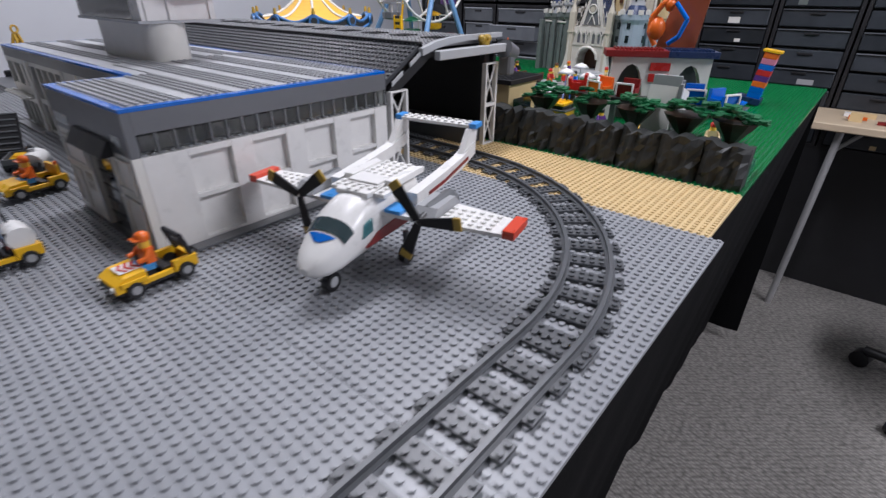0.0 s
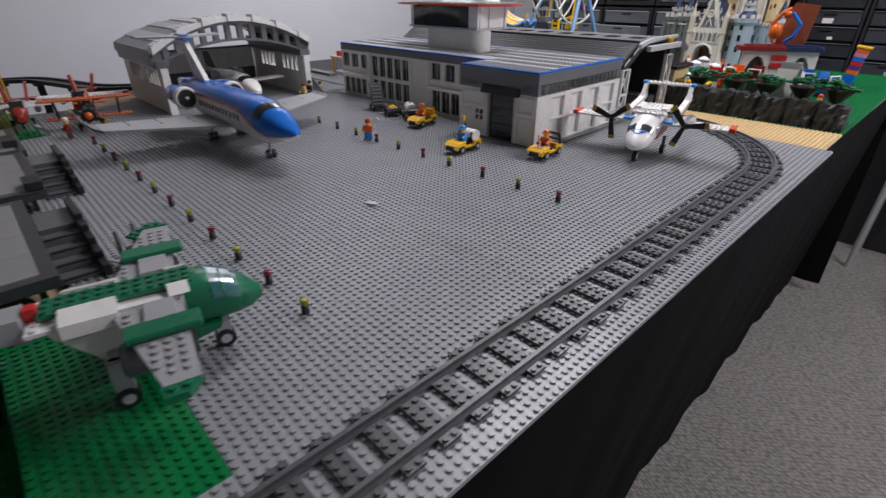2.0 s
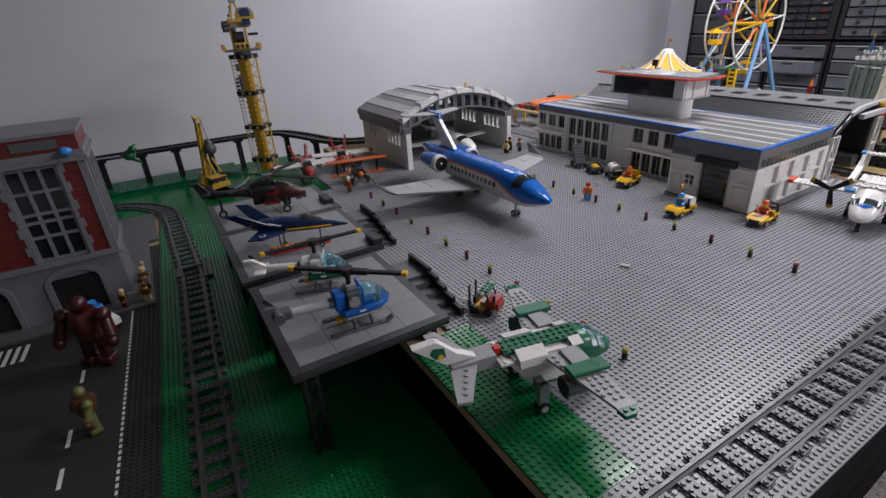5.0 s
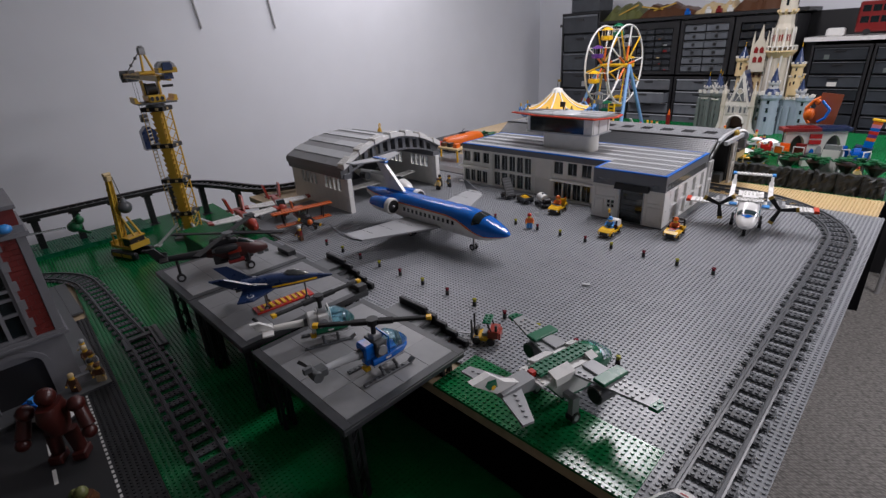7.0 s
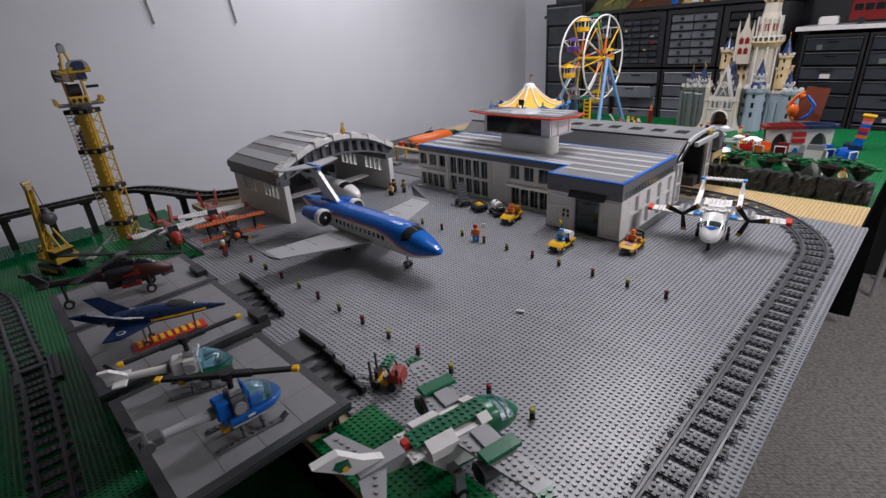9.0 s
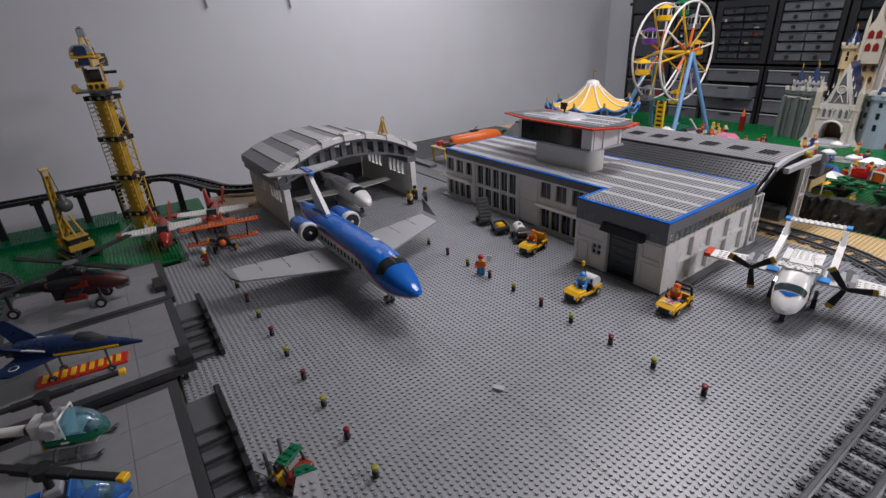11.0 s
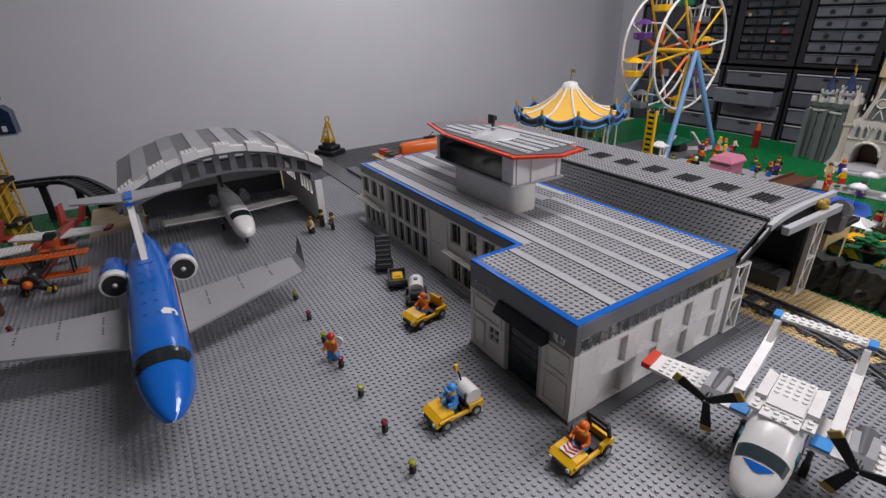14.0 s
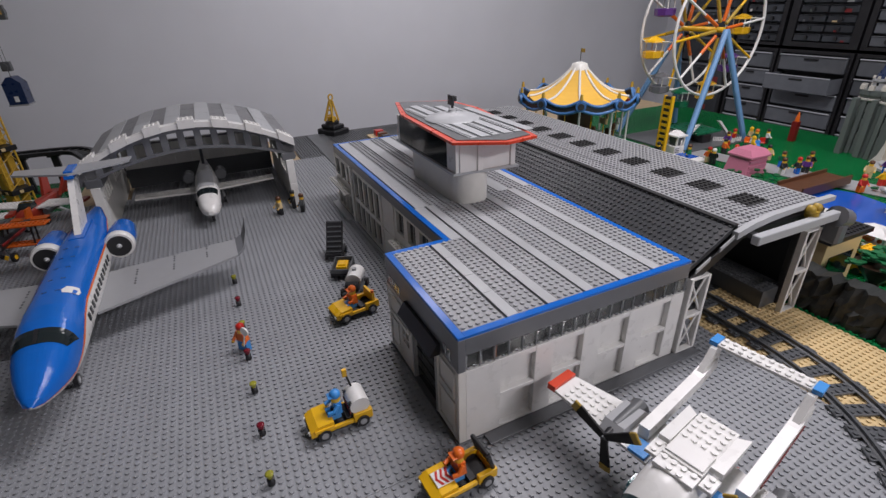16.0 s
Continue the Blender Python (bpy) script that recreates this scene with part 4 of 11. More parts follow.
part("truss", sh, FGREY, hangar, "dark grey arched roof truss")

# ---------------------------------------------------------------- lower street and railway
STREET = Matrix.Translation((-0.195, -1.055, 0)) @ Matrix.Rotation(math.radians(-2.9), 4, "Z")


def street(x, y):
    p = STREET @ Vector((x, y, 0))
    return p.x, p.y


LOW_GREEN = "green studded baseplate of the lower street level"
for a, b in ((-1.536, -1.152), (-1.152, -0.768), (-0.768, -0.384), (-0.384, 0.0), (0.0, 0.384)):
    baseplate(a, b, -0.068, 0.316, LOW, GREEN, LOW_GREEN, None, STREET)
for a, b in ((-1.536, -1.152), (-1.152, -0.768)):
    baseplate(a, b, 0.316, 0.500, LOW, GREEN, LOW_GREEN, None, STREET)
baseplate(-1.536, -1.056, -0.452, -0.068, LOW, GREEN, LOW_GREEN, None, STREET)
for a, b in ((-0.768, -0.384), (-0.384, 0.0), (0.0, 0.384)):
    sh = Shape().box(a + 0.0002, b - 0.0002, -0.452, -0.0685, LOW - 0.004, LOW)
    sh.grid(a, b, -0.1165, -0.0685, LOW)
    solid("road", sh, ROAD, "dark grey road plate with studded verge", "road", "structure", "road plates", STREET)
sh = Shape()
x = -0.40
while x < 0.37:
    sh.box(x, x + 0.0075, -0.1225, -0.1187, LOW, LOW + 0.0004, 0.0001)
    x += 0.0125
solid("road_edge_line", sh, WHITE, "dashed white line along the road edge", "road marking", "structure", "", STREET)
sh = Shape()
for k in range(9):
    sh.box(-0.38 + k * 0.080, -0.342 + k * 0.080, -0.1920, -0.1865, LOW, LOW + 0.0004, 0.0001)
for k in range(9):
    sh.box(-0.375, -0.315, -0.300 - k * 0.014, -0.293 - k * 0.014, LOW, LOW + 0.0004, 0.0001)
solid("road_centre_line", sh, WHITE, "white centre dashes and crossing stripes", "road marking", "structure", "", STREET)
left, right, ties = [], [], []
line = [street(x, y) for x, y in ((0.50, -0.10), (0.46, -0.072), (0.42, -0.046), (0.38, -0.026), (0.34, -0.012), (0.30, -0.004), (0.26, 0.0), (-0.42, 0.002), (-0.50, 0.001), (-0.60, -0.005), (-0.70, -0.013), (-0.80, -0.019), (-0.90, -0.025), (-0.97, -0.032))]
e = Vector(line[-1])
line += [(e.x - 0.27 * math.sin(math.radians(a)), e.y - 0.27 * (1 - math.cos(math.radians(a)))) for a in range(6, 86, 6)]
for o, out in ((-0.020, left), (0.020, right)):
    for i, p in enumerate(line):
        a, b = line[max(0, i - 1)], line[min(len(line) - 1, i + 1)]
        d = Vector((b[0] - a[0], b[1] - a[1])).normalized()
        out.append((p[0] - d.y * o, p[1] + d.x * o))
for i in range(len(line) - 1):
    a, b = Vector(line[i]), Vector(line[i + 1])
    n = max(1, round((b - a).length / 0.032))
    for k in range(n):
        p = a.lerp(b, (k + 0.5) / n)
        ties.append((p.x, p.y, math.degrees(math.atan2(b.y - a.y, b.x - a.x)) + 90))
railway("dark grey plastic railway track on green lower baseplates", ties, [rail_line(left, LOW), rail_line(right, LOW)], LOW + 0.002)
sh = Shape().box(-0.58, -0.470, 0.028, 0.046, LOW + 0.003, LOW + 0.0085).box(-0.56, -0.50, -0.030, -0.018, LOW + 0.003, LOW + 0.0085).box(-0.545, -0.53, -0.018, 0.026, LOW + 0.0125, LOW + 0.0145)
sh.studs([(-0.574 + k * 0.008, 0.036, LOW + 0.0085) for k in range(13)])
solid("track_switch", sh, DGREY, "dark grey switch cover laid over the lower track", "railway switch", "", "", STREET)

# ---------------------------------------------------------------- corner brick building
bld = thing("brick_building", "red and grey toy-brick corner house with arched door and tall windows", "building")
CX0, CX1, CY0, CY1 = -0.82, -0.65, -1.62, -1.147
part("inner_floor", Shape().box(CX0, CX1 - 0.012, CY0, CY1 - 0.012, LOW + 0.0008, LOW + 0.006), DGREY, bld)
eb = lambda s, a, b, c, d: s.box(CX1 - 0.012, CX1, a, b, c, d, 0.0001)
bays = [(-1.276, -1.192), (-1.430, -1.346), (-1.584, -1.500)]
# light ground floor with one arched opening under each bay
sh = Shape()
wall_with_holes(sh, CY0, CY1, LOW + 0.0008, -0.0005, [(a, b, LOW + 0.0008, -0.030) for a, b in bays], eb, 0)
parts("ground_floor_block", sh, STONEG, bld, "light grey ground floor")
for a, b in bays:
    mid, hw = (a + b) / 2, (b - a) / 2
    pts = [(mid + hw * math.cos(math.radians(t)), -0.042 + 0.026 * math.sin(math.radians(t))) for t in range(0, 181, 15)]
    out = [(mid + (hw + 0.010) * math.cos(math.radians(t)), -0.042 + 0.036 * math.sin(math.radians(t))) for t in range(180, -1, -15)]
    arch_ = part("door_arch", Shape().prism(pts + [(a, LOW + 0.006)] + [(a - 0.010, LOW + 0.006)] + out + [(b + 0.010, LOW + 0.006), (b, LOW + 0.006)], CX1 + 0.0004, CX1 + 0.005, "x"), STONEG, bld)
    part("door_leaf", Shape().box(CX1 - 0.010, CX1 - 0.007, a, b, LOW + 0.0065, -0.0165), BLACK, arch_, "dark door behind the arch")
part("ledge", Shape().box(CX0, CX1 + 0.008, CY0, CY1 + 0.008, 0.0, 0.0050).box(CX0, CX1 + 0.005, CY0, CY1 + 0.005, 0.0052, 0.0112), STONEG, bld)
# red upper wall, its bricks in courses, with tall windows between toothed grey quoins
sh = Shape()
wall_with_holes(sh, CY0, CY1 - 0.010, 0.0115, 0.1985, [(a, b, 0.0115, 0.1985) for a, b in bays], lambda s, a, b, c, d: s.box(CX1 - 0.012, CX1 - 0.0012, a, b, c, d, 0.0001), 0)
part("front_wall", sh, DGREY, bld)
spans = [(bays[0][1] + 0.006, CY1 - 0.0102), (bays[1][1] + 0.006, bays[0][0] - 0.006), (bays[2][1] + 0.006, bays[1][0] - 0.006)]
for a, b in spans:
    for k in range(19):
        z = 0.0117 + k * 0.0098
        cutat = a + (b - a) * (0.36 if k % 2 else 0.64)
        for c, d in ((a, cutat), (cutat, b)):
            part("brick", Shape().box(CX1 - 0.001, CX1 + 0.0006, c + 0.0002, d - 0.0002, z, z + 0.0095), BRICK, bld)
for a, b in bays:
    for y, q in ((a, -1), (b, 1)):
        for k in range(10):
            w = 0.012 if k % 2 else 0.007
            part("quoin", Shape().box(CX1 + 0.0008, CX1 + 0.0042, min(y, y + q * w), max(y, y + q * w), 0.0117 + k * 0.0187, 0.0117 + k * 0.0187 + 0.0184), STONEG, bld)
    win = part("window", Shape().box(CX1 - 0.009, CX1 - 0.007, a, b, 0.0117, 0.1980), DGLASS, bld)
    fr = Shape()
    for t in (0.02, 0.34, 0.66, 0.98):
        y = a + (b - a) * t
        fr.box(CX1 - 0.0069, CX1 - 0.0002, y - 0.0030, y + 0.0030, 0.0117, 0.1980)
    for z in (0.015, 0.062, 0.092, 0.108, 0.150, 0.194):
        fr.box(CX1 - 0.0066, CX1 - 0.0006, a, b, z - 0.0028, z + 0.0028)
    part("window_frame", fr, STONEG, win)
# grey side with upright pilasters
part("side_wall", Shape().box(CX0, CX1 - 0.0125, CY1 - 0.012, CY1 - 0.0002, 0.0115, 0.1985), STONEG, bld)
part("side_base", Shape().box(CX0, CX1 - 0.0125, CY1 - 0.012, CY1, LOW + 0.0008, -0.0005), STONEG, bld)
part("rear_wall", Shape().box(CX0, CX0 + 0.010, CY0, CY1 - 0.0125, LOW + 0.0065, 0.1985), STONEG, bld)
part("corner_pilaster", Shape().box(CX1 - 0.0122, CX1 + 0.0030, CY1 - 0.0098, CY1 + 0.0040, 0.0115, 0.1985), STONEG, bld)
for k in range(4):
    x = CX1 - 0.052 - k * 0.036
    part("pilaster", Shape().box(x, x + 0.010, CY1, CY1 + 0.005, 0.0115, 0.1985), STONEG, bld)
    if k < 3:
        part("side_panel", Shape().box(x - 0.022, x - 0.004, CY1, CY1 + 0.0012, 0.030, 0.185), DGREY, bld)
part("corner_footing", Shape().box(CX1 - 0.030, CX1 + 0.010, CY1 - 0.012, CY1 + 0.012, LOW + 0.0065, LOW + 0.024), STONEG, bld)
part("cornice", Shape().box(CX0 - 0.004, CX1 + 0.010, CY0, CY1 + 0.010, 0.1990, 0.2070).box(CX0 - 0.002, CX1 + 0.006, CY0, CY1 + 0.006, 0.2072, 0.2190), STONEG, bld)
part("parapet", Shape().box(CX0, CX1 + 0.002, CY0, CY1 + 0.002, 0.2192, 0.2480), BRICK, bld)
for k in range(4):
    part("parapet_panel", Shape().box(CX1 + 0.0022, CX1 + 0.0040, CY1 - 0.100 - k * 0.11, CY1 - 0.030 - k * 0.11, 0.2260, 0.2430), DGREY, bld)
part("roof_coping", Shape().box(CX0 - 0.003, CX1 + 0.006, CY0, CY1 + 0.006, 0.2482, 0.2550), STONEG, bld)
part("blue_ornament", Shape().ball((CX1 + 0.016, CY1 - 0.020, 0.2200), 0.012, 10, 0.7).cyl((CX1 + 0.004, CY1 - 0.020, 0.2120), (CX1 + 0.016, CY1 - 0.020, 0.2160), 0.004, n=8), AZURE, bld, "small blue toy clinging to the cornice")
sh = Shape().box(-1.250, CX0, CY1 - 0.20, -1.110, LOW + 0.0002, LOW + 0.006)
sh.box(-1.250, -1.000, -1.1098, -1.085, LOW + 0.0002, LOW + 0.006).box(CX0 + 0.0002, -0.603, CY0, -1.110, LOW + 0.0002, LOW + 0.006)
solid("pavement", sh, DGREY, "grey tiled pavement round the building", "pavement", "structure")
# toys on the street before the building
car = thing("toy_car", "white and blue toy car standing by the building", "toy vehicle", pose(-0.560, -1.212, LOW + 0.0006, 0, 0, 35) @ Matrix.Scale(1.3, 4))
part("chassis", Shape().box(-0.034, 0.034, -0.015, 0.015, 0.007, 0.012), BLACK, car)
part("body", Shape().prism([(-0.034, 0.012), (0.034, 0.012), (0.034, 0.022), (0.016, 0.026), (-0.034, 0.026)], -0.0155, 0.0155, "y"), WHITE, car)
part("cabin", Shape().prism([(-0.022, 0.0262), (0.014, 0.0262), (0.004, 0.040), (-0.020, 0.040)], -0.0135, 0.0135, "y"), BLUE, car)
part("light_bar", Shape().box(-0.012, -0.004, -0.011, 0.011, 0.0402, 0.046), AZURE, car)
for x in (-0.021, 0.021):
    for y in (-0.0135, 0.0135):
        wheel(car, x, y, 0.007, 0.007, 0.006)


def plain_toy(m, s, mats, label):
    """A stocky toy figure as one plain mesh."""
    sh = Shape()
    sh.use(0).box(-0.024 * s, -0.006 * s, -0.014 * s, 0.010 * s, 0, 0.014 * s, 0.002).box(0.006 * s, 0.024 * s, -0.014 * s, 0.010 * s, 0, 0.014 * s, 0.002)
    sh.cyl((-0.014 * s, 0, 0.014 * s), (-0.011 * s, 0, 0.050 * s), 0.009 * s, 0.010 * s, n=10).cyl((0.014 * s, 0, 0.014 * s), (0.011 * s, 0, 0.050 * s), 0.009 * s, 0.010 * s, n=10)
    sh.use(1).loft([ring(0, 0, 0, 0.016 * s, 0.012 * s, 14, 2.6), ring(0.030 * s, 0, 0, 0.026 * s, 0.016 * s, 14, 2.6), ring(0.046 * s, 0, 0, 0.020 * s, 0.013 * s, 14, 2.6)], m=Matrix.Translation((0, 0, 0.050 * s)) @ Matrix.Rotation(-math.pi / 2, 4, "Y") @ Matrix.Rotation(0, 4, "X"))
    for q in (-1, 1):
        sh.use(0).ball((q * 0.031 * s, 0, 0.088 * s), 0.012 * s, 10).cyl((q * 0.033 * s, 0, 0.084 * s), (q * 0.040 * s, -0.010 * s, 0.056 * s), 0.008 * s, 0.010 * s, n=10)
        sh.use(1).ball((q * 0.041 * s, -0.014 * s, 0.048 * s), 0.010 * s, 10)
    sh.use(0).ball((0, 0, 0.108 * s), 0.013 * s, 12)
    return solid("toy_robot", sh, mats, label, "toy figure", "", "toy figures", m)


plain_toy(pose(-0.435, -1.205, LOW + 0.0004, 0, 0, 60), 1.12, [MAROON, MAROON], "stocky dark red toy robot standing on the road")
plain_toy(pose(-0.245, -1.208, LOW + 0.0004, 0, 0, 20), 0.66, [OLIVE, BROWN], "small olive green toy figure standing on the road")

# ---------------------------------------------------------------- raised landing pads
PZ = 0.032


def landing_pad(x0, x1, y0, y1, stairs):
    p = thing("landing_pad", "dark grey raised landing pad with light grey tiled deck", "landing pad", group="landing pads")
    sh = Shape().box(x0, x1, y0, y1, PZ - 0.0125, PZ - 0.0034, 0.001)
    sh.box(x0, x1, y0, y0 + 0.013, PZ - 0.0034, PZ).box(x0, x1, y1 - 0.013, y1, PZ - 0.0034, PZ)
    sh.box(x0, x0 + 0.013, y0 + 0.013, y1 - 0.013, PZ - 0.0034, PZ).box(x1 - 0.013, x1, y0 + 0.013, y1 - 0.013, PZ - 0.0034, PZ)
    part("frame", sh, PADF, p)
    nx, ny = 4, 4
    for i in range(nx):
        for j in range(ny):
            a, b = x0 + 0.013 + (x1 - x0 - 0.026) * i / nx, x0 + 0.013 + (x1 - x0 - 0.026) * (i + 1) / nx
            c, d = y0 + 0.013 + (y1 - y0 - 0.026) * j / ny, y0 + 0.013 + (y1 - y0 - 0.026) * (j + 1) / ny
            part("deck_tile", Shape().box(a + 0.0002, b - 0.0002, c + 0.0002, d - 0.0002, PZ - 0.0034, PZ + 0.0004), DECK, p)
    for x in (x0 + 0.012, x1 - 0.036):
        for y in (y0 + 0.012, y1 - 0.036):
            sh = Shape()
            for dx in (0, 0.016):
                for dy in (0, 0.016):
                    sh.box(x + dx, x + dx + 0.006, y + dy, y + dy + 0.006, LOW, PZ - 0.0125)
            for k in range(4):
                za, zb = LOW + 0.032 * k + 0.004, LOW + 0.032 * (k + 1)
                sh.cyl((x + 0.003, y + 0.003, za), (x + 0.019, y + 0.003, zb), 0.0018, n=6).cyl((x + 0.019, y + 0.003, za), (x + 0.003, y + 0.003, zb), 0.0018, n=6)
                sh.cyl((x + 0.019, y + 0.003, za), (x + 0.019, y + 0.019, zb), 0.0018, n=6).cyl((x + 0.003, y + 0.019, za), (x + 0.003, y + 0.003, zb), 0.0018, n=6)
            part("lattice_leg", sh, BLACK, p)
    if stairs is not None:
        sx = stairs
        part("stair_landing", Shape().box(sx, sx + 0.062, y1 + 0.0005, y1 + 0.036, 0.0022, PZ - 0.002), DGREY, p)
        part("landing_wall", Shape().box(sx, sx + 0.070, y1 + 0.0362, y1 + 0.044, 0.0022, PZ + 0.010, 0.001), BLACK, p)
        for k in range(4):
            z = PZ - 0.008 - k * 0.0062
            x = sx + 0.0625 + k * 0.024
            part("step", Shape().box(x, x + 0.0235, y1 + 0.0005, y1 + 0.036, 0.0022, z), DGREY, p)
            part("step_edge", Shape().box(x + 0.019, x + 0.0235, y1 + 0.0008, y1 + 0.036, z, z + 0.0022), BLACK, p)
            part("stair_cheek", Shape().box(x + 0.008, x + 0.0315, y1 + 0.0362, y1 + 0.044, 0.0022, PZ + 0.004 - k * 0.0072, 0.001), BLACK, p)
    return p


landing_pad(-0.251, 0.006, -0.953, -0.731, -0.190)
landing_pad(-0.514, -0.274, -0.958, -0.702, -0.480)
landing_pad(-0.722, -0.517, -0.956, -0.696, None)
for x, y, l in ((-0.315, -0.713, 0.040), (-0.60, -0.712, 0.05)):
    solid("kerb_block", Shape().box(x, x + l, y - 0.010, y + 0.010, PZ + 0.0006, PZ + 0.012, 0.001), BLACK, "black kerb block on the landing pad edge", "kerb", "", "kerb blocks")

# ---------------------------------------------------------------- elevated monorail along the wall
mono = thing("elevated_rail", "black elevated monorail track on lattice pylons along the wall", "monorail")
mp = [(-1.62, -1.40, 0.014), (-1.62, -1.05, 0.013), (-1.62, -0.85, 0.013), (-1.62, -0.66, 0.012), (-1.60, -0.57, 0.011), (-1.50, -0.525, 0.011), (-1.38, -0.485, 0.011), (-1.27, -0.455, 0.012), (-1.20, -0.38, 0.012), (-1.18, -0.25, 0.012), (-1.175, -0.10, 0.012)]
for _ in range(2):
    cut = [mp[0]]
    for a, b in zip(mp[:-1], mp[1:]):
        cut.append(tuple(u * 0.75 + v * 0.25 for u, v in zip(a, b)))
        cut.append(tuple(u * 0.25 + v * 0.75 for u, v in zip(a, b)))
    mp = cut + [mp[-1]]
sh = Shape()
for o in (-0.024, 0.024):
    rows = []
    for i, p in enumerate(mp):
        a, b = Vector(mp[max(0, i - 1)]), Vector(mp[min(len(mp) - 1, i + 1)])
        d = (b - a).normalized()
        nx, ny = -d.y, d.x
        rows.append([(p[0] + nx * (o + e), p[1] + ny * (o + e), p[2] + h) for e, h in ((-0.006, -0.008), (0.006, -0.008), (0.006, 0.004), (-0.006, 0.004))])
    sh.loft(rows, True, False)
for i in range(len(mp) - 1):
    a, b = Vector(mp[i]), Vector(mp[i + 1])
    n = max(1, round((b - a).length / 0.030))
    for k in range(n):
        p = a.lerp(b, k / n)
        d = (b - a).normalized()
        sh.cyl((p.x + d.y * 0.02, p.y - d.x * 0.02, p.z - 0.004), (p.x - d.y * 0.02, p.y + d.x * 0.02, p.z - 0.004), 0.004, n=6)
part("rail_deck", sh, BLACK, mono)
for x, y, z in [(-1.62, q, 0.006) for q in (-1.33, -1.21, -1.078, -0.963, -0.845, -0.734, -0.645)] + [(-1.57, -0.552, 0.004), (-1.38, -0.487, 0.003), (-1.27, -0.452, 0.004), (-1.185, -0.29, 0.004)]:
    base = LOW if x < -1.255 else -0.0045
    sh = Shape().box(x - 0.008, x + 0.008, y - 0.010, y + 0.010, base, z, 0.001).box(x - 0.016, x + 0.016, y - 0.016, y + 0.016, base, base + 0.004)
    sh.box(x - 0.014, x + 0.014, y - 0.018, y + 0.018, z - 0.012, z - 0.0002)
    for k in range(max(1, round((z - base) / 0.022))):
        sh.cyl((x - 0.0095, y - 0.004, base + 0.014 + k * 0.022), (x + 0.0095, y - 0.004, base + 0.014 + k * 0.022), 0.0030, n=8)
    part("pylon", sh, BLACK, mono)


# ---------------------------------------------------------------- shelving on the far wall
SHY = 2.25


def drawer_unit(x0, x1, z0, z1, cols, rows, mat, label, y=SHY, frame_w=0.012, depth=0.33, handle=True, pulled=-1):
    u = thing("drawer_cabinet", label, "drawer cabinet", group="drawer cabinets on the far wall")
    sh = Shape().box(x0, x1, y + 0.030, y + depth, z0, z1, 0.001)
    sh.box(x0, x0 + frame_w, y, y + 0.030, z0, z1).box(x1 - frame_w, x1, y, y + 0.030, z0, z1)
    sh.box(x0 + frame_w, x1 - frame_w, y, y + 0.030, z0, z0 + frame_w * 0.6).box(x0 + frame_w, x1 - frame_w, y, y + 0.030, z1 - frame_w, z1)
    part("cabinet_frame", sh, CABINET, u)
    w, hgt = (x1 - x0 - 2 * frame_w) / cols, (z1 - z0 - 1.6 * frame_w) / rows
    for i in range(cols):
        for j in range(rows):
            a, c = x0 + frame_w + i * w, z0 + 0.6 * frame_w + j * hgt
            out = 0.085 if j == pulled else random.choice((0, 0, 0, 0.004, 0.012))
            sh = Shape().box(a + 0.003, a + w - 0.003, y + 0.004 - out, y + 0.029 - out, c + 0.003, c + hgt - 0.006, 0.003)
            if j == pulled:
                sh = Shape().box(a + 0.003, a + w - 0.003, y - out, y + 0.004 - out, c + 0.003, c + hgt - 0.006, 0.001).box(a + 0.006, a + w - 0.006, y + 0.0042 - out, y + 0.029, c + 0.003, c + 0.006)
                sh.box(a + 0.003, a + 0.006, y + 0.0042 - out, y + 0.029, c + 0.003, c + hgt - 0.010).box(a + w - 0.006, a + w - 0.003, y + 0.0042 - out, y + 0.029, c + 0.003, c + hgt - 0.010)
            d = part("drawer", sh, mat, u)
            if not handle:
                continue
            if cols > 1:
                sh = Shape().cyl((a + w / 2, y - 0.004 - out, c + hgt * 0.46), (a + w / 2, y + 0.005 - out, c + hgt * 0.46), hgt * 0.20, n=14)
                part("handle", sh, CABINET, d, "dark round finger pull")
            else:
                sh = Shape().box(a + w * 0.40, a + w * 0.60, y - 0.003 - out, y + 0.0045 - out, c + hgt * 0.66, c + hgt * 0.76, 0.001)
                part("handle", sh, CABINET, d)
            # Pale top lip; on dark drawers its colour stands in for a highlight.
            if random.random() < (1.0 if mat is DRAWERL else 0.85):
                lip = Shape().box(a + 0.004, a + w - 0.004, y - 0.003 - out, y + 0.004 - out, c + hgt * 0.86, c + hgt - 0.006, 0.001)
                part("lip", lip, LIP if mat is DRAWERL else DRAWERL, d)
            if mat is DRAWER and random.random() < 0.45:
                q = random.uniform(0.1, 0.7)
                blob = Shape().box(a + w * q, a + w * (q + random.uniform(0.08, 0.25)), y + 0.0036 - out, y + 0.0046 - out, c + hgt * 0.12, c + hgt * random.uniform(0.3, 0.5), 0.0004)
                part("content", blob, random.choice((TAN, DRED, MGREY, CREAM, BROWN, DGREY, SAND)), d)
    return u


drawer_unit(-1.70, -1.40, -0.30, 0.60, 1, 7, DRAWER, "tall stack of dark smoky plastic drawers")
drawer_unit(-1.385, -1.170, 0.185, 0.50, 2, 7, DRAWER, "black cabinet of small dark drawers", frame_w=0.02)
drawer_unit(-1.155, -0.855, 0.185, 0.50, 2, 7, DRAWER, "black cabinet of small dark drawers", frame_w=0.034)
drawer_unit(-0.845, -0.545, 0.185, 0.50, 2, 6, DRAWERL, "black cabinet of small half-clear drawers", frame_w=0.022)
drawer_unit(-0.535, -0.235, 0.185, 0.50, 2, 6, DRAWER, "black cabinet of small dark drawers", frame_w=0.03)
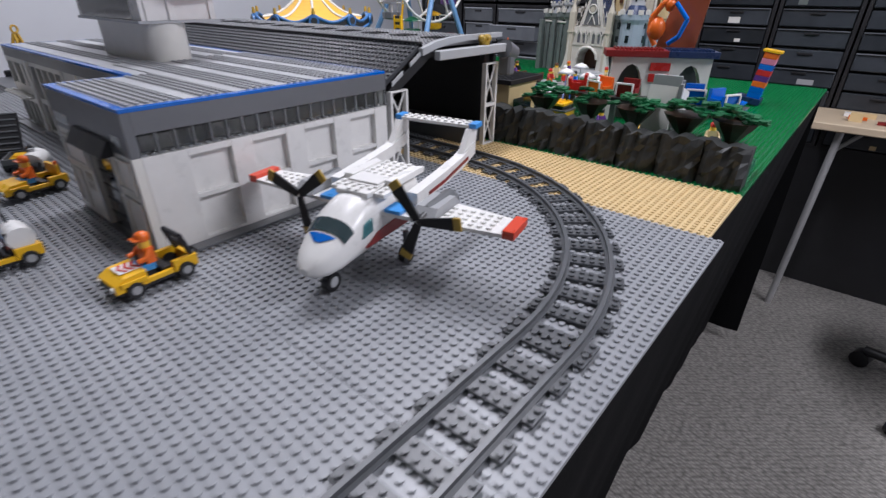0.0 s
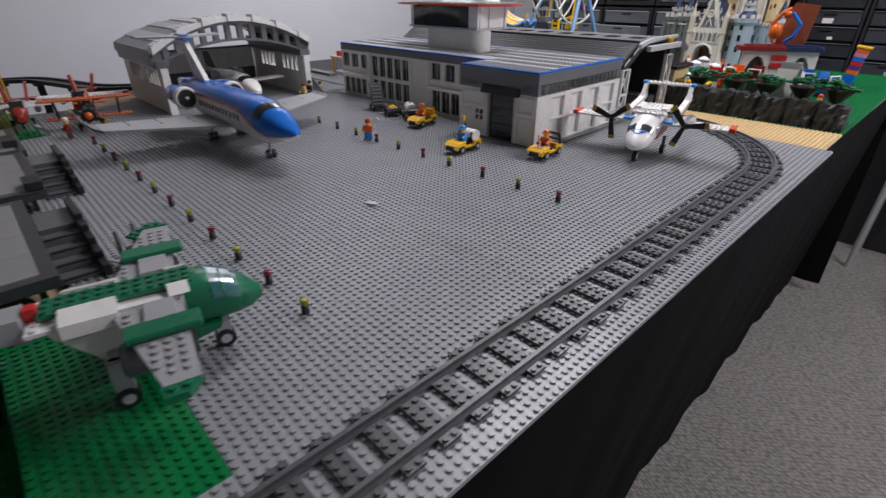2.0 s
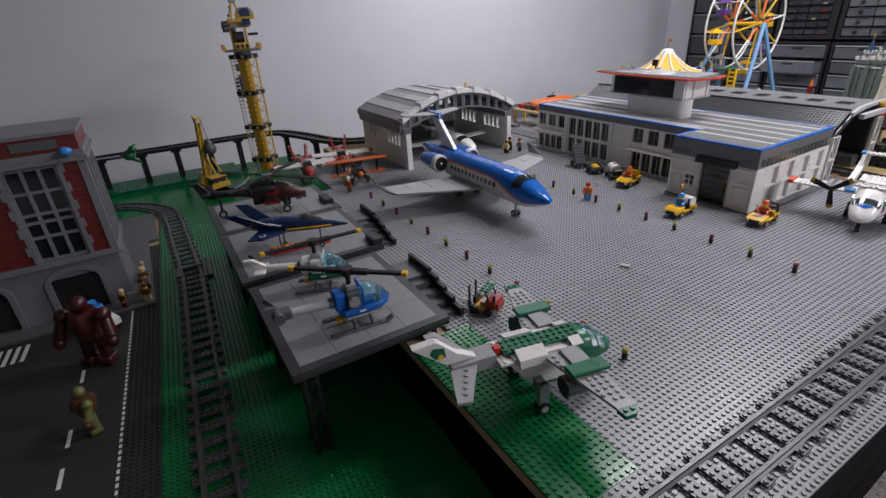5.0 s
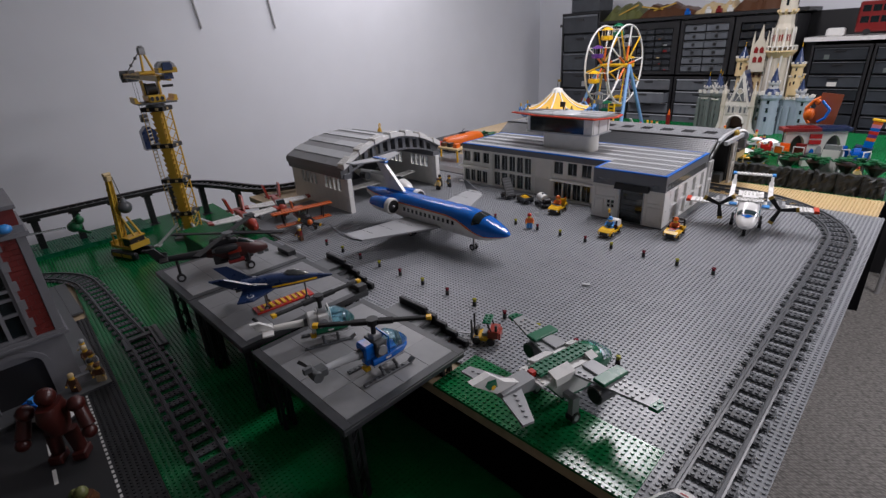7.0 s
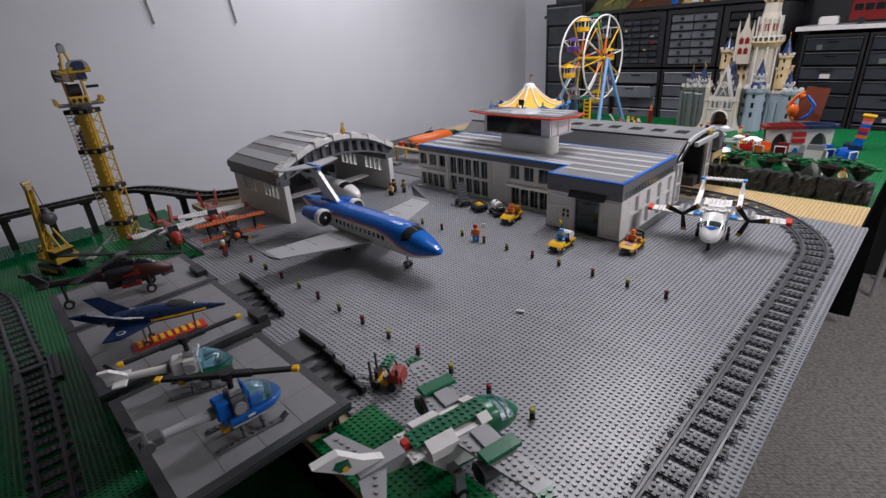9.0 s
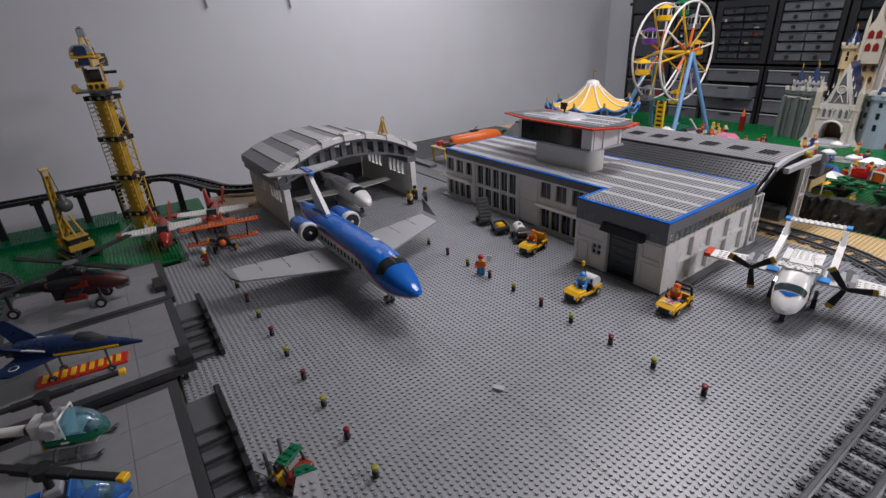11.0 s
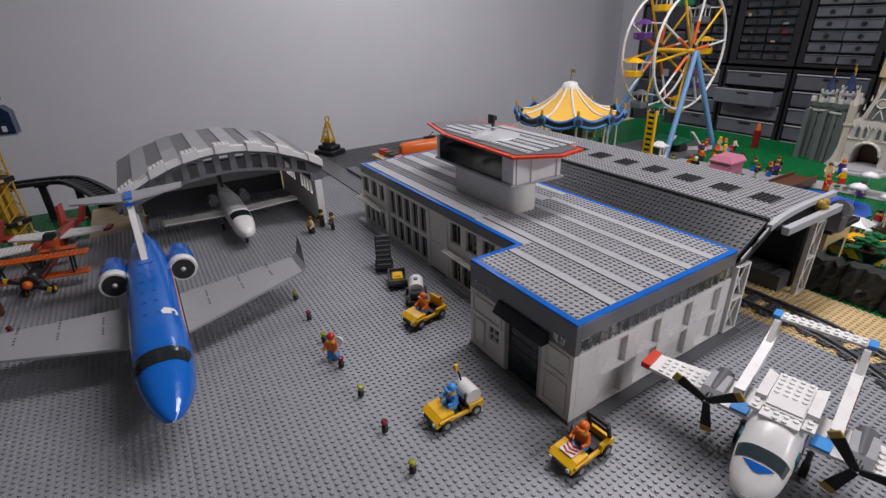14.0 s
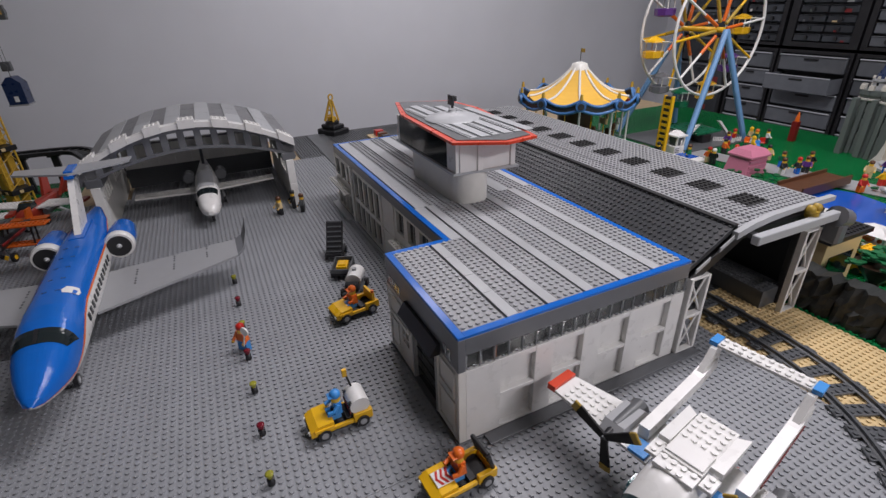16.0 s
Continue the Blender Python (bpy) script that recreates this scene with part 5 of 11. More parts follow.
drawer_unit(-1.385, -1.170, -0.30, 0.172, 1, 6, DRAWERL, "wide milky plastic drawers full of bricks")
drawer_unit(-1.160, -0.856, -0.30, 0.172, 1, 6, DRAWERL, "wide milky plastic drawers, one pulled open", pulled=4)
drawer_unit(-0.846, -0.540, -0.30, 0.172, 1, 6, DRAWERL, "wide milky plastic drawers full of bricks")
drawer_unit(-0.530, -0.235, -0.30, 0.172, 1, 6, DRAWERL, "wide milky plastic drawers full of bricks")
for k in range(4):
    drawer_unit(-0.140 + k * 0.265, 0.118 + k * 0.265, -0.30, 0.335, 1, 9, DRAWER, "tall cabinet of dark slim drawers")
sh = Shape().box(-1.72, -0.19, SHY + 0.002, 2.60, 0.512, 0.53).box(-1.72, 1.1, SHY + 0.332, 2.60, -0.88, 0.51)
sh.box(-1.72, 1.1, SHY + 0.01, SHY + 0.33, -0.88, -0.302)
solid("shelf_carcass", sh, CABINET, "black shelving carcass behind the drawers", "shelving", "structure")
solid("white_shelf", Shape().box(-0.18, 1.1, SHY - 0.02, 2.60, 0.354, 0.374), WHITE, "white shelf board above the slim drawers", "shelf", "structure")


def crate(x, y, z, w, d, hgt, mat, label, name="storage_box"):
    u = thing(name, label, "storage box", group="boxes on top of the shelving")
    part("body", Shape().box(x, x + w, y, y + d, z, z + hgt * 0.85, 0.004), mat, u)
    part("lid", Shape().box(x - 0.004, x + w + 0.004, y - 0.004, y + d + 0.004, z + hgt * 0.852, z + hgt, 0.003), CABINET, u)


crate(-1.66, SHY + 0.05, 0.602, 0.22, 0.2, 0.10, DRAWER, "dark crate on top of the drawers")


def heap(x, w, hgt, mat, label, z=0.532):
    """A crumpled, covered heap of parts with an uneven outline."""
    n, k = 16, 7
    bumps = [random.uniform(0.55, 1.0) for _ in range(n + 1)]
    rows = []
    for j in range(k + 1):
        v = j / k
        row = []
        for i in range(n + 1):
            u = i / n
            e = min(1.0, 5 * u, 5 * (1 - u)) ** 0.6
            zz = z + hgt * e * math.sin(math.pi * min(0.98, 0.03 + 0.95 * v)) ** 0.6 * (bumps[i] + 0.12 * random.random())
            row.append((x + w * u, SHY + 0.03 + 0.22 * v, max(z, zz) if 0 < j < k else z))
        rows.append(row)
    sh = Shape()
    for j in range(k):
        for i in range(n):
            sh.add([rows[j][i], rows[j][i + 1], rows[j + 1][i + 1], rows[j + 1][i]], [(0, 1, 2, 3)], True)
    sh.box(x + 0.002, x + w - 0.002, SHY + 0.032, SHY + 0.248, z - 0.0004, z + 0.004)
    solid("covered_model", sh, mat, label, "model", "", "models on the shelf top")


heap(-1.40, 0.30, 0.10, OLIVE, "olive green heap of models on the shelf top")
heap(-1.18, 0.42, 0.085, BROWN, "brown heap of models on the shelf top")
heap(-0.80, 0.26, 0.070, TAN, "tan heap of models on the shelf top")
heap(-0.58, 0.30, 0.095, BROWN, "brown heap of models on the shelf top")
for x, a in ((-1.22, 22), (-0.98, 14), (-1.06, -10)):
    solid("yellow_strip", Shape().box(-0.07, 0.07, -0.006, 0.006, -0.004, 0.004, m=Matrix.Translation((x, SHY + 0.05, 0.59)) @ Matrix.Rotation(math.radians(-a), 4, "Y")), CYELLOW, "yellow plastic strip leaning over the models", "strip", "", "strips on the shelf top")
for x, mt in ((-0.72, WHITE), (-0.66, DRED), (-0.60, CREAM), (-0.84, BLUE)):
    solid("small_model", Shape().box(x, x + 0.035, SHY + 0.01, SHY + 0.028, 0.532, 0.556, 0.004).box(x + 0.006, x + 0.024, SHY + 0.012, SHY + 0.026, 0.556, 0.570, 0.003), mt, "small toy model at the shelf edge", "toy model", "", "small models on the shelf top")


def toy_bus(x, y, z, s):
    u = thing("toy_bus", "red double-decker toy bus on the white shelf", "toy bus")
    part("body", Shape().box(x, x + 0.26 * s, y, y + 0.09 * s, z + 0.016 * s, z + 0.16 * s, 0.006), DRED, u)
    for k in range(6):
        for c in (0.06, 0.112):
            part("window", Shape().box(x + (0.015 + k * 0.04) * s, x + (0.048 + k * 0.04) * s, y - 0.001, y + 0.002, z + c * s, z + (c + 0.03) * s), DGLASS, u)
    for k in (0.05, 0.2):
        part("wheel", Shape().cyl((x + k * s, y - 0.002, z + 0.016 * s), (x + k * s, y + 0.02, z + 0.016 * s), 0.016 * s), BLACK, u)


toy_bus(0.02, SHY + 0.03, 0.3742, 1.0)
solid("toy_vehicle", Shape().box(-0.10, -0.02, SHY + 0.03, SHY + 0.09, 0.3742, 0.416, 0.008), WHITE, "small white toy van on the white shelf", "toy vehicle")

# ---------------------------------------------------------------- desk and chair beyond the table
desk = thing("desk", "pale wooden desk with folding metal legs, clutter on top", "desk")
part("desktop", Shape().box(0.345, 1.10, 1.93, 2.235, -0.175, -0.15, 0.003), WOOD, desk)
for x in (0.43, 1.02):
    for y in (1.98, 2.2):
        part("leg", Shape().cyl((x, y, FLOOR_Z), (x + 0.02, y, -0.175), 0.012), STEEL, desk, "grey tubular steel leg")
part("leg_brace", Shape().cyl((0.445, 2.2, -0.30), (0.55, 2.2, -0.178), 0.008), STEEL, desk)
random.seed(7)
for k in range(22):
    x, y = random.uniform(0.38, 1.0), random.uniform(1.96, 2.2)
    w = random.uniform(0.012, 0.05)
    sh = Shape().box(x, x + w, y, y + w * 0.7, -0.15, -0.15 + random.uniform(0.006, 0.03))
    sh.studs([(x + w * 0.5, y + w * 0.3, -0.15)], h=0.034) if w < 0.02 else None
    solid("loose_brick", sh, random.choice((WHITE, MGREY, DRED, ORANGE, TAN, DGREY)), "loose toy bricks lying on the desk", "toy brick", "", "loose bricks on the desk")
chair = thing("office_chair", "black office chair on a five-star castor base", "office chair")
cx, cy = 1.00, 1.66
part("seat", Shape().lathe([(0.02, 0), (0.2, 0.01), (0.225, 0.035), (0.2, 0.07), (0.05, 0.075)], (cx, cy, -0.45), 24), CLOTH, chair)
part("backrest", Shape().box(cx + 0.18, cx + 0.23, cy - 0.2, cy + 0.2, -0.30, 0.12, 0.02), CLOTH, chair)
part("back_post", Shape().box(cx + 0.14, cx + 0.20, cy - 0.03, cy + 0.03, -0.45, -0.28, 0.005), BLACK, chair)
part("gas_column", Shape().cyl((cx, cy, -0.80), (cx, cy, -0.45), 0.025), BLACK, chair)
for k in range(5):
    a = 2 * math.pi * k / 5 + 0.3
    ex, ey = cx + 0.28 * math.cos(a), cy + 0.28 * math.sin(a)
    leg = part("base_arm", Shape().cyl((cx, cy, -0.79), (ex, ey, -0.82), 0.022, 0.015), BLACK, chair)
    part("castor", Shape().cyl((ex - 0.02 * math.sin(a), ey + 0.02 * math.cos(a), -0.852), (ex + 0.02 * math.sin(a), ey - 0.02 * math.cos(a), -0.852), 0.028), BLACK, leg)

# ---------------------------------------------------------------- castle
castle = thing("castle", "grey and tan toy castle with blue conical spires and arched gate", "castle")


def turret(x, y, r, z0, z1, mat, spire=0.0, spire_mat=None, flare=1.18, crenel=True):
    sh = Shape().lathe([(r, z0), (r * 0.96, z0 + (z1 - z0) * 0.5), (r * 0.96, z1 - r * 0.7), (r * flare, z1 - r * 0.35), (r * flare, z1)], (x, y, 0), 16, False)
    t = part("turret", sh, mat, castle)
    if crenel:
        sh = Shape()
        for k in range(8):
            a = 2 * math.pi * k / 8
            px, py = x + r * flare * 0.93 * math.cos(a), y + r * flare * 0.93 * math.sin(a)
            sh.box(px - r * 0.16, px + r * 0.16, py - r * 0.16, py + r * 0.16, z1, z1 + r * 0.35)
        parts("battlement", sh, CASTW, t)
    sh = Shape()
    for k in range(3):
        z = z0 + (z1 - z0) * (0.35 + 0.22 * k)
        sh.box(x - r * 0.14, x + r * 0.14, y - r * 1.0, y - r * 0.9, z, z + r * 0.55)
        sh.box(x + r * 0.9, x + r * 1.0, y - r * 0.14, y + r * 0.14, z, z + r * 0.55)
    parts("slit_window", sh, DGLASS, t)
    if spire:
        sh = Shape().lathe([(r * 0.92, z1), (r * 0.5, z1 + spire * 0.45), (0.0012, z1 + spire)], (x, y, 0), 16, False)
        s = part("spire", sh, spire_mat or DBLUE, t)
        part("finial", Shape().cyl((x, y, z1 + spire - 0.003), (x, y, z1 + spire + 0.018), 0.001, n=6), YELLOW, s)


CYF = 1.44
# twin front towers of grey-green stone, built of staggered faces
for x, y, h_ in ((-0.385, CYF + 0.02, 0.168), (-0.325, CYF - 0.005, 0.172), (-0.36, CYF + 0.085, 0.175)):
    turret(x, y, 0.034, 0.0, h_, SAND, 0.0, flare=1.12)
    turret(x, y, 0.017, h_, h_ + 0.028, LGREY, 0.048, flare=1.2)
for x, y in ((-0.385, CYF + 0.02), (-0.325, CYF - 0.005)):
    for k in range(9):
        a = math.radians(-165 + k * 22)
        px, py, tx, ty = x + 0.0375 * math.cos(a), y + 0.0375 * math.sin(a), x + 0.0335 * math.cos(a), y + 0.0335 * math.sin(a)
        part("tower_plank", Shape().loft([[(cx - 0.0055 * math.sin(a) * q + e * math.cos(a), cy + 0.0055 * math.cos(a) * q + e * math.sin(a), z) for q, e in ((-1, -0.002), (1, -0.002), (1, 0.0015 + 0.0015 * (k % 2)), (-1, 0.0015 + 0.0015 * (k % 2)))] for cx, cy, z in ((px, py, 0.0), (tx, ty, 0.140))], True, False), SAND, castle)
    part("tower_collar", Shape().lathe([(0.036, 0.1405), (0.0385, 0.143), (0.0385, 0.147), (0.036, 0.1475)], (x, y, 0), 16, False), CASTW, castle)
for x in (-0.402, -0.356, -0.308):
    part("buttress", Shape().prism([(x - 0.007, 0.0), (x + 0.007, 0.0), (x + 0.005, 0.15), (x - 0.005, 0.15)], CYF - 0.046, CYF - 0.026, "y"), SAND, castle)
part("curtain_wall", Shape().box(-0.38, -0.28, CYF + 0.01, CYF + 0.05, 0.0, 0.135), SAND, castle)
# gatehouse with arch, tracery and steep gable
GX = -0.228
gate = Shape()
for a, b in ((GX - 0.060, GX - 0.034), (GX + 0.034, GX + 0.060)):
    gate.box(a, b, CYF - 0.05, CYF + 0.02, 0.0, 0.135)
pts = [(GX + 0.034 * math.cos(math.pi * k / 8), 0.042 + 0.034 * math.sin(math.pi * k / 8)) for k in range(9)]
gate.prism([(GX + 0.034, 0.135)] + pts + [(GX - 0.034, 0.135)], CYF - 0.05, CYF + 0.02, "y")
part("gatehouse", gate, CASTW, castle, "cream stone gatehouse with arched gate")
part("gate_void", Shape().box(GX - 0.034, GX + 0.034, CYF + 0.010, CYF + 0.018, 0.0, 0.078), BROWN, castle)
for o, r in ((-0.053, 0.0045), (-0.056, 0.003)):
    arch_trim = Shape()
    for p, q in zip(pts[:-1], pts[1:]):
        arch_trim.cyl((p[0], CYF + o, p[1] + 0.003), (q[0], CYF + o, q[1] + 0.003), r, n=6)
    part("arch_trim", arch_trim, CASTW, castle)
for k in range(4):
    x = GX - 0.036 + k * 0.024
    part("tracery_window", Shape().prism([(x - 0.007, 0.090), (x + 0.007, 0.090), (x + 0.007, 0.112), (x, 0.124), (x - 0.007, 0.112)], CYF - 0.0515, CYF - 0.0502, "y"), FGREY, castle)
part("string_course", Shape().box(GX - 0.062, GX + 0.062, CYF - 0.053, CYF - 0.0502, 0.083, 0.088), CASTW, castle)
part("gable", Shape().prism([(GX - 0.040, 0.1352), (GX + 0.040, 0.1352), (GX, 0.268)], CYF - 0.045, CYF - 0.030, "y"), CASTW, castle, "steep pale gable")
part("gable_roof", Shape().prism([(GX - 0.042, 0.1352), (GX + 0.042, 0.1352), (GX, 0.272)], CYF - 0.0298, CYF + 0.05, "y"), DBLUE, castle, "dark blue gable roof")
part("gable_face", Shape().prism([(GX - 0.030, 0.1402), (GX + 0.030, 0.1402), (GX, 0.240)], CYF - 0.0475, CYF - 0.0452, "y"), FGREY, castle, "grey recess behind the tracery")
for q in (-1, 1):
    part("tracery_bar", Shape().cyl((GX + q * 0.004, CYF - 0.0490, 0.232), (GX + q * 0.026, CYF - 0.0490, 0.142), 0.0020, n=6), CASTW, castle)
    part("tracery_bar", Shape().cyl((GX + q * 0.012, CYF - 0.0490, 0.142), (GX, CYF - 0.0490, 0.168), 0.0018, n=6), CASTW, castle)
    part("gate_flank", Shape().prism([(GX + q * 0.061, 0.0), (GX + q * 0.088, 0.0), (GX + q * 0.074, 0.022), (GX + q * 0.066, 0.060), (GX + q * 0.061, 0.110)], CYF - 0.062, CYF - 0.040, "y"), CASTW, castle, "flared pale gate flank")
sh = Shape()
for k in range(14):
    a, b = 2 * math.pi * k / 14, 2 * math.pi * (k + 1) / 14
    sh.cyl((GX + 0.012 * math.cos(a), CYF - 0.0495, 0.184 + 0.012 * math.sin(a)), (GX + 0.012 * math.cos(b), CYF - 0.0495, 0.184 + 0.012 * math.sin(b)), 0.0022, n=6)
part("clock_ring", sh, CASTW, castle)
part("clock", Shape().cyl((GX, CYF - 0.0495, 0.184), (GX, CYF - 0.0476, 0.184), 0.0085, n=16), CASTC, castle)
for k in range(7):
    x = GX - 0.048 + k * 0.016
    part("tracery_arch", Shape().prism([(x - 0.0075, 0.088), (x - 0.0055, 0.088), (x - 0.0055, 0.112), (x, 0.122), (x + 0.0055, 0.112), (x + 0.0055, 0.088), (x + 0.0075, 0.088), (x + 0.0075, 0.114), (x, 0.128), (x - 0.0075, 0.114)], CYF - 0.0545, CYF - 0.0517, "y"), CASTW, castle)
for s_ in (-1, 1):
    for k in range(5):
        f = k / 5
        part("crocket", Shape().lathe([(0.003, 0), (0.0005, 0.016)], (GX + s_ * 0.050 * (1 - f), CYF - 0.038, 0.138 + 0.124 * f), 6, False), CASTW, castle)
    x = GX + s_ * 0.060
    sh = Shape().box(x - 0.008, x + 0.008, CYF - 0.060, CYF - 0.042, 0.0, 0.175).box(x - 0.010, x + 0.010, CYF - 0.062, CYF - 0.040, 0.118, 0.124)
    sh.lathe([(0.010, 0), (0.004, 0.022), (0.0008, 0.052)], (x, CYF - 0.051, 0.175), 8, False)
    part("pinnacle", sh, CASTC, castle)
part("gate_step", Shape().lathe([(0.075, 0.0), (0.075, 0.006), (0.06, 0.0065), (0.06, 0.011), (0.01, 0.0112)], (GX, CYF - 0.06, 0.0018), 20, False), LGREY, castle)
# right wing of blue-grey stone
turret(-0.150, CYF + 0.0, 0.030, 0.0, 0.168, SAND, 0.0, flare=1.1)
turret(-0.108, CYF - 0.025, 0.036, 0.0, 0.172, PALEBLUE, 0.0, flare=1.12)
sh = Shape().lathe([(0.032, 0.1722), (0.024, 0.192), (0.020, 0.196)], (-0.108, CYF - 0.015, 0), 16, False)
part("cone_base", sh, DBLUE, castle)
turret(-0.108, CYF - 0.015, 0.020, 0.196, 0.222, LGREY, 0.060, flare=1.15)
part("curtain_wall", Shape().box(-0.085, 0.0, CYF + 0.0, CYF + 0.04, 0.0, 0.148), PALEBLUE, castle)
for k in range(7):
    part("battlement", Shape().box(-0.082 + k * 0.012, -0.075 + k * 0.012, CYF - 0.004, CYF + 0.008, 0.1482, 0.159), CASTW, castle)
for k in range(3):
    part("buttress", Shape().box(-0.070 + k * 0.028, -0.062 + k * 0.028, CYF - 0.010, CYF - 0.0002, 0.0, 0.12), PALEBLUE, castle)
turret(0.010, CYF + 0.01, 0.030, 0.0, 0.160, PALEBLUE, 0.0, flare=1.12)
turret(-0.012, CYF + 0.03, 0.017, 0.16, 0.185, LGREY, 0.050, flare=1.2)
# tan keep
KEEP = [(-0.285, -0.232, 0.30), (-0.232, -0.175, 0.275), (-0.075, -0.035, 0.235)]
for a, b, z in KEEP:
    part("keep", Shape().box(a, b, CYF + 0.07, CYF + 0.17, 0.0, z), TAN, castle, "tan keep wall with windows")
    part("keep_coping", Shape().box(a - 0.003, b + 0.003, CYF + 0.066, CYF + 0.174, z + 0.0002, z + 0.008), CASTC, castle)
    for zz in (0.20, 0.235, 0.27):
        if zz + 0.02 < z:
            for k in range(2):
                x = a + (b - a) * (0.3 + 0.4 * k)
                part("keep_window", Shape().prism([(x - 0.005, zz), (x + 0.005, zz), (x + 0.005, zz + 0.012), (x, zz + 0.018), (x - 0.005, zz + 0.012)], CYF + 0.0655, CYF + 0.0697, "y"), BROWN, castle)
turret(-0.272, CYF + 0.085, 0.026, 0.24, 0.318, TAN, 0.05)
turret(-0.052, CYF + 0.085, 0.023, 0.16, 0.29, TAN, 0.068)
part("keep_roof", Shape().prism([(-0.232, 0.2835), (-0.178, 0.2835), (-0.205, 0.318)], CYF + 0.10, CYF + 0.17, "y"), DBLUE, castle)
# gothic oriel
OX = -0.207
part("oriel", Shape().prism([(OX - 0.026, 0.26), (OX + 0.026, 0.26), (OX + 0.026, 0.37), (OX + 0.010, 0.40), (OX, 0.455), (OX - 0.010, 0.40), (OX - 0.026, 0.37)], CYF + 0.050, CYF + 0.065, "y"), CASTC, castle, "cream gothic gable with arched windows")
for x in (OX - 0.011, OX + 0.011):
    for z in (0.300, 0.340):
        part("oriel_window", Shape().prism([(x - 0.008, z), (x + 0.008, z), (x + 0.008, z + 0.018), (x, z + 0.027), (x - 0.008, z + 0.018)], CYF + 0.0485, CYF + 0.0498, "y"), DRED, castle)
for x in (OX - 0.027, OX + 0.027):
    part("pinnacle", Shape().box(x - 0.004, x + 0.004, CYF + 0.046, CYF + 0.056, 0.26, 0.39).lathe([(0.005, 0), (0.0006, 0.04)], (x, CYF + 0.051, 0.39), 6, False), CASTC, castle)
# great tower
TX_, TY_ = -0.132, CYF + 0.085
part("tower_shaft", Shape().lathe([(0.054, 0.0), (0.050, 0.20), (0.046, 0.325)], (TX_, TY_, 0), 8, False), CASTC, castle, "cream great tower")
for k in range(8):
    a = 2 * math.pi * k / 8 + math.pi / 8
    part("tower_rib", Shape().cyl((TX_ + 0.053 * math.cos(a), TY_ + 0.053 * math.sin(a), 0.0), (TX_ + 0.048 * math.cos(a), TY_ + 0.048 * math.sin(a), 0.33), 0.0045, n=6), CASTW, castle)
part("balcony", Shape().lathe([(0.046, 0.318), (0.060, 0.338), (0.064, 0.342), (0.064, 0.348), (0.040, 0.3485)], (TX_, TY_, 0), 16, False), TAN, castle)
for k in range(20):
    a = 2 * math.pi * k / 20
    part("baluster", Shape().box(-0.003, 0.003, -0.002, 0.002, 0.348, 0.362, m=Matrix.Translation((TX_ + 0.061 * math.cos(a), TY_ + 0.061 * math.sin(a), 0)) @ Matrix.Rotation(a + math.pi / 2, 4, "Z")), CASTW, castle)
part("balcony_rail", Shape().lathe([(0.059, 0.362), (0.063, 0.362), (0.063, 0.366), (0.059, 0.366)], (TX_, TY_, 0), 20, False), CASTW, castle)
part("upper_shaft", Shape().lathe([(0.040, 0.348), (0.039, 0.43), (0.032, 0.455), (0.030, 0.49)], (TX_, TY_, 0), 8, False), CASTC, castle)
for k in range(8):
    a = 2 * math.pi * k / 8 + math.pi / 8
    part("flying_rib", Shape().box(-0.003, 0.003, -0.003, 0.003, 0.348, 0.44, m=Matrix.Translation((TX_ + 0.043 * math.cos(a), TY_ + 0.043 * math.sin(a), 0)) @ Matrix.Rotation(a, 4, "Z")), CASTW, castle)
    b = 2 * math.pi * k / 8
    part("tower_window", Shape().box(-0.0008, 0.0008, -0.007, 0.007, 0.385, 0.412, m=Matrix.Translation((TX_ + 0.0378 * math.cos(b), TY_ + 0.0378 * math.sin(b), 0)) @ Matrix.Rotation(b, 4, "Z")), DRED, castle)
    part("corbel", Shape().prism([(0.026, 0.485), (0.040, 0.505), (0.040, 0.512), (0.026, 0.512)], -0.005, 0.005, "y", m=Matrix.Translation((TX_, TY_, 0)) @ Matrix.Rotation(b, 4, "Z")), TAN, castle)
turret(TX_, TY_, 0.034, 0.50, 0.575, CASTC, 0.12, flare=1.22)

# ---------------------------------------------------------------- ferris wheel
big_wheel = thing("ferris_wheel", "white toy ferris wheel with coloured gondolas on blue legs", "ferris wheel")
HX_, HY_, HZ_, WR = -0.722, 1.186, 0.315, 0.176
NG = 10
for o in (-0.075, 0.040):
    sh = Shape()
    pts = [(HX_ + o, HY_ + WR * math.cos(2 * math.pi * k / 36), HZ_ + WR * math.sin(2 * math.pi * k / 36)) for k in range(37)]
    sh.tube(pts, 0.0042, 6)
    part("rim", sh, WHITE, big_wheel)
    for k in range(NG):
        a = 2 * math.pi * k / NG + 0.13
        p = (HX_ + o, HY_ + 0.022 * math.cos(a), HZ_ + 0.022 * math.sin(a))
        mid = (HX_ + o, HY_ + 0.085 * math.cos(a), HZ_ + 0.085 * math.sin(a))
        q = (HX_ + o, HY_ + WR * math.cos(a), HZ_ + WR * math.sin(a))
        sp = part("spoke", Shape().cyl(mid, q, 0.0036, n=6), (WHITE, YELLOW)[k % 2], big_wheel)
        part("spoke_root", Shape().cyl(p, mid, 0.0050, n=6), (ORANGE, GOLD)[k % 2], sp)
part("hub", Shape().cyl((HX_ - 0.09, HY_, HZ_), (HX_ + 0.05, HY_, HZ_), 0.0075), YELLOW, big_wheel)
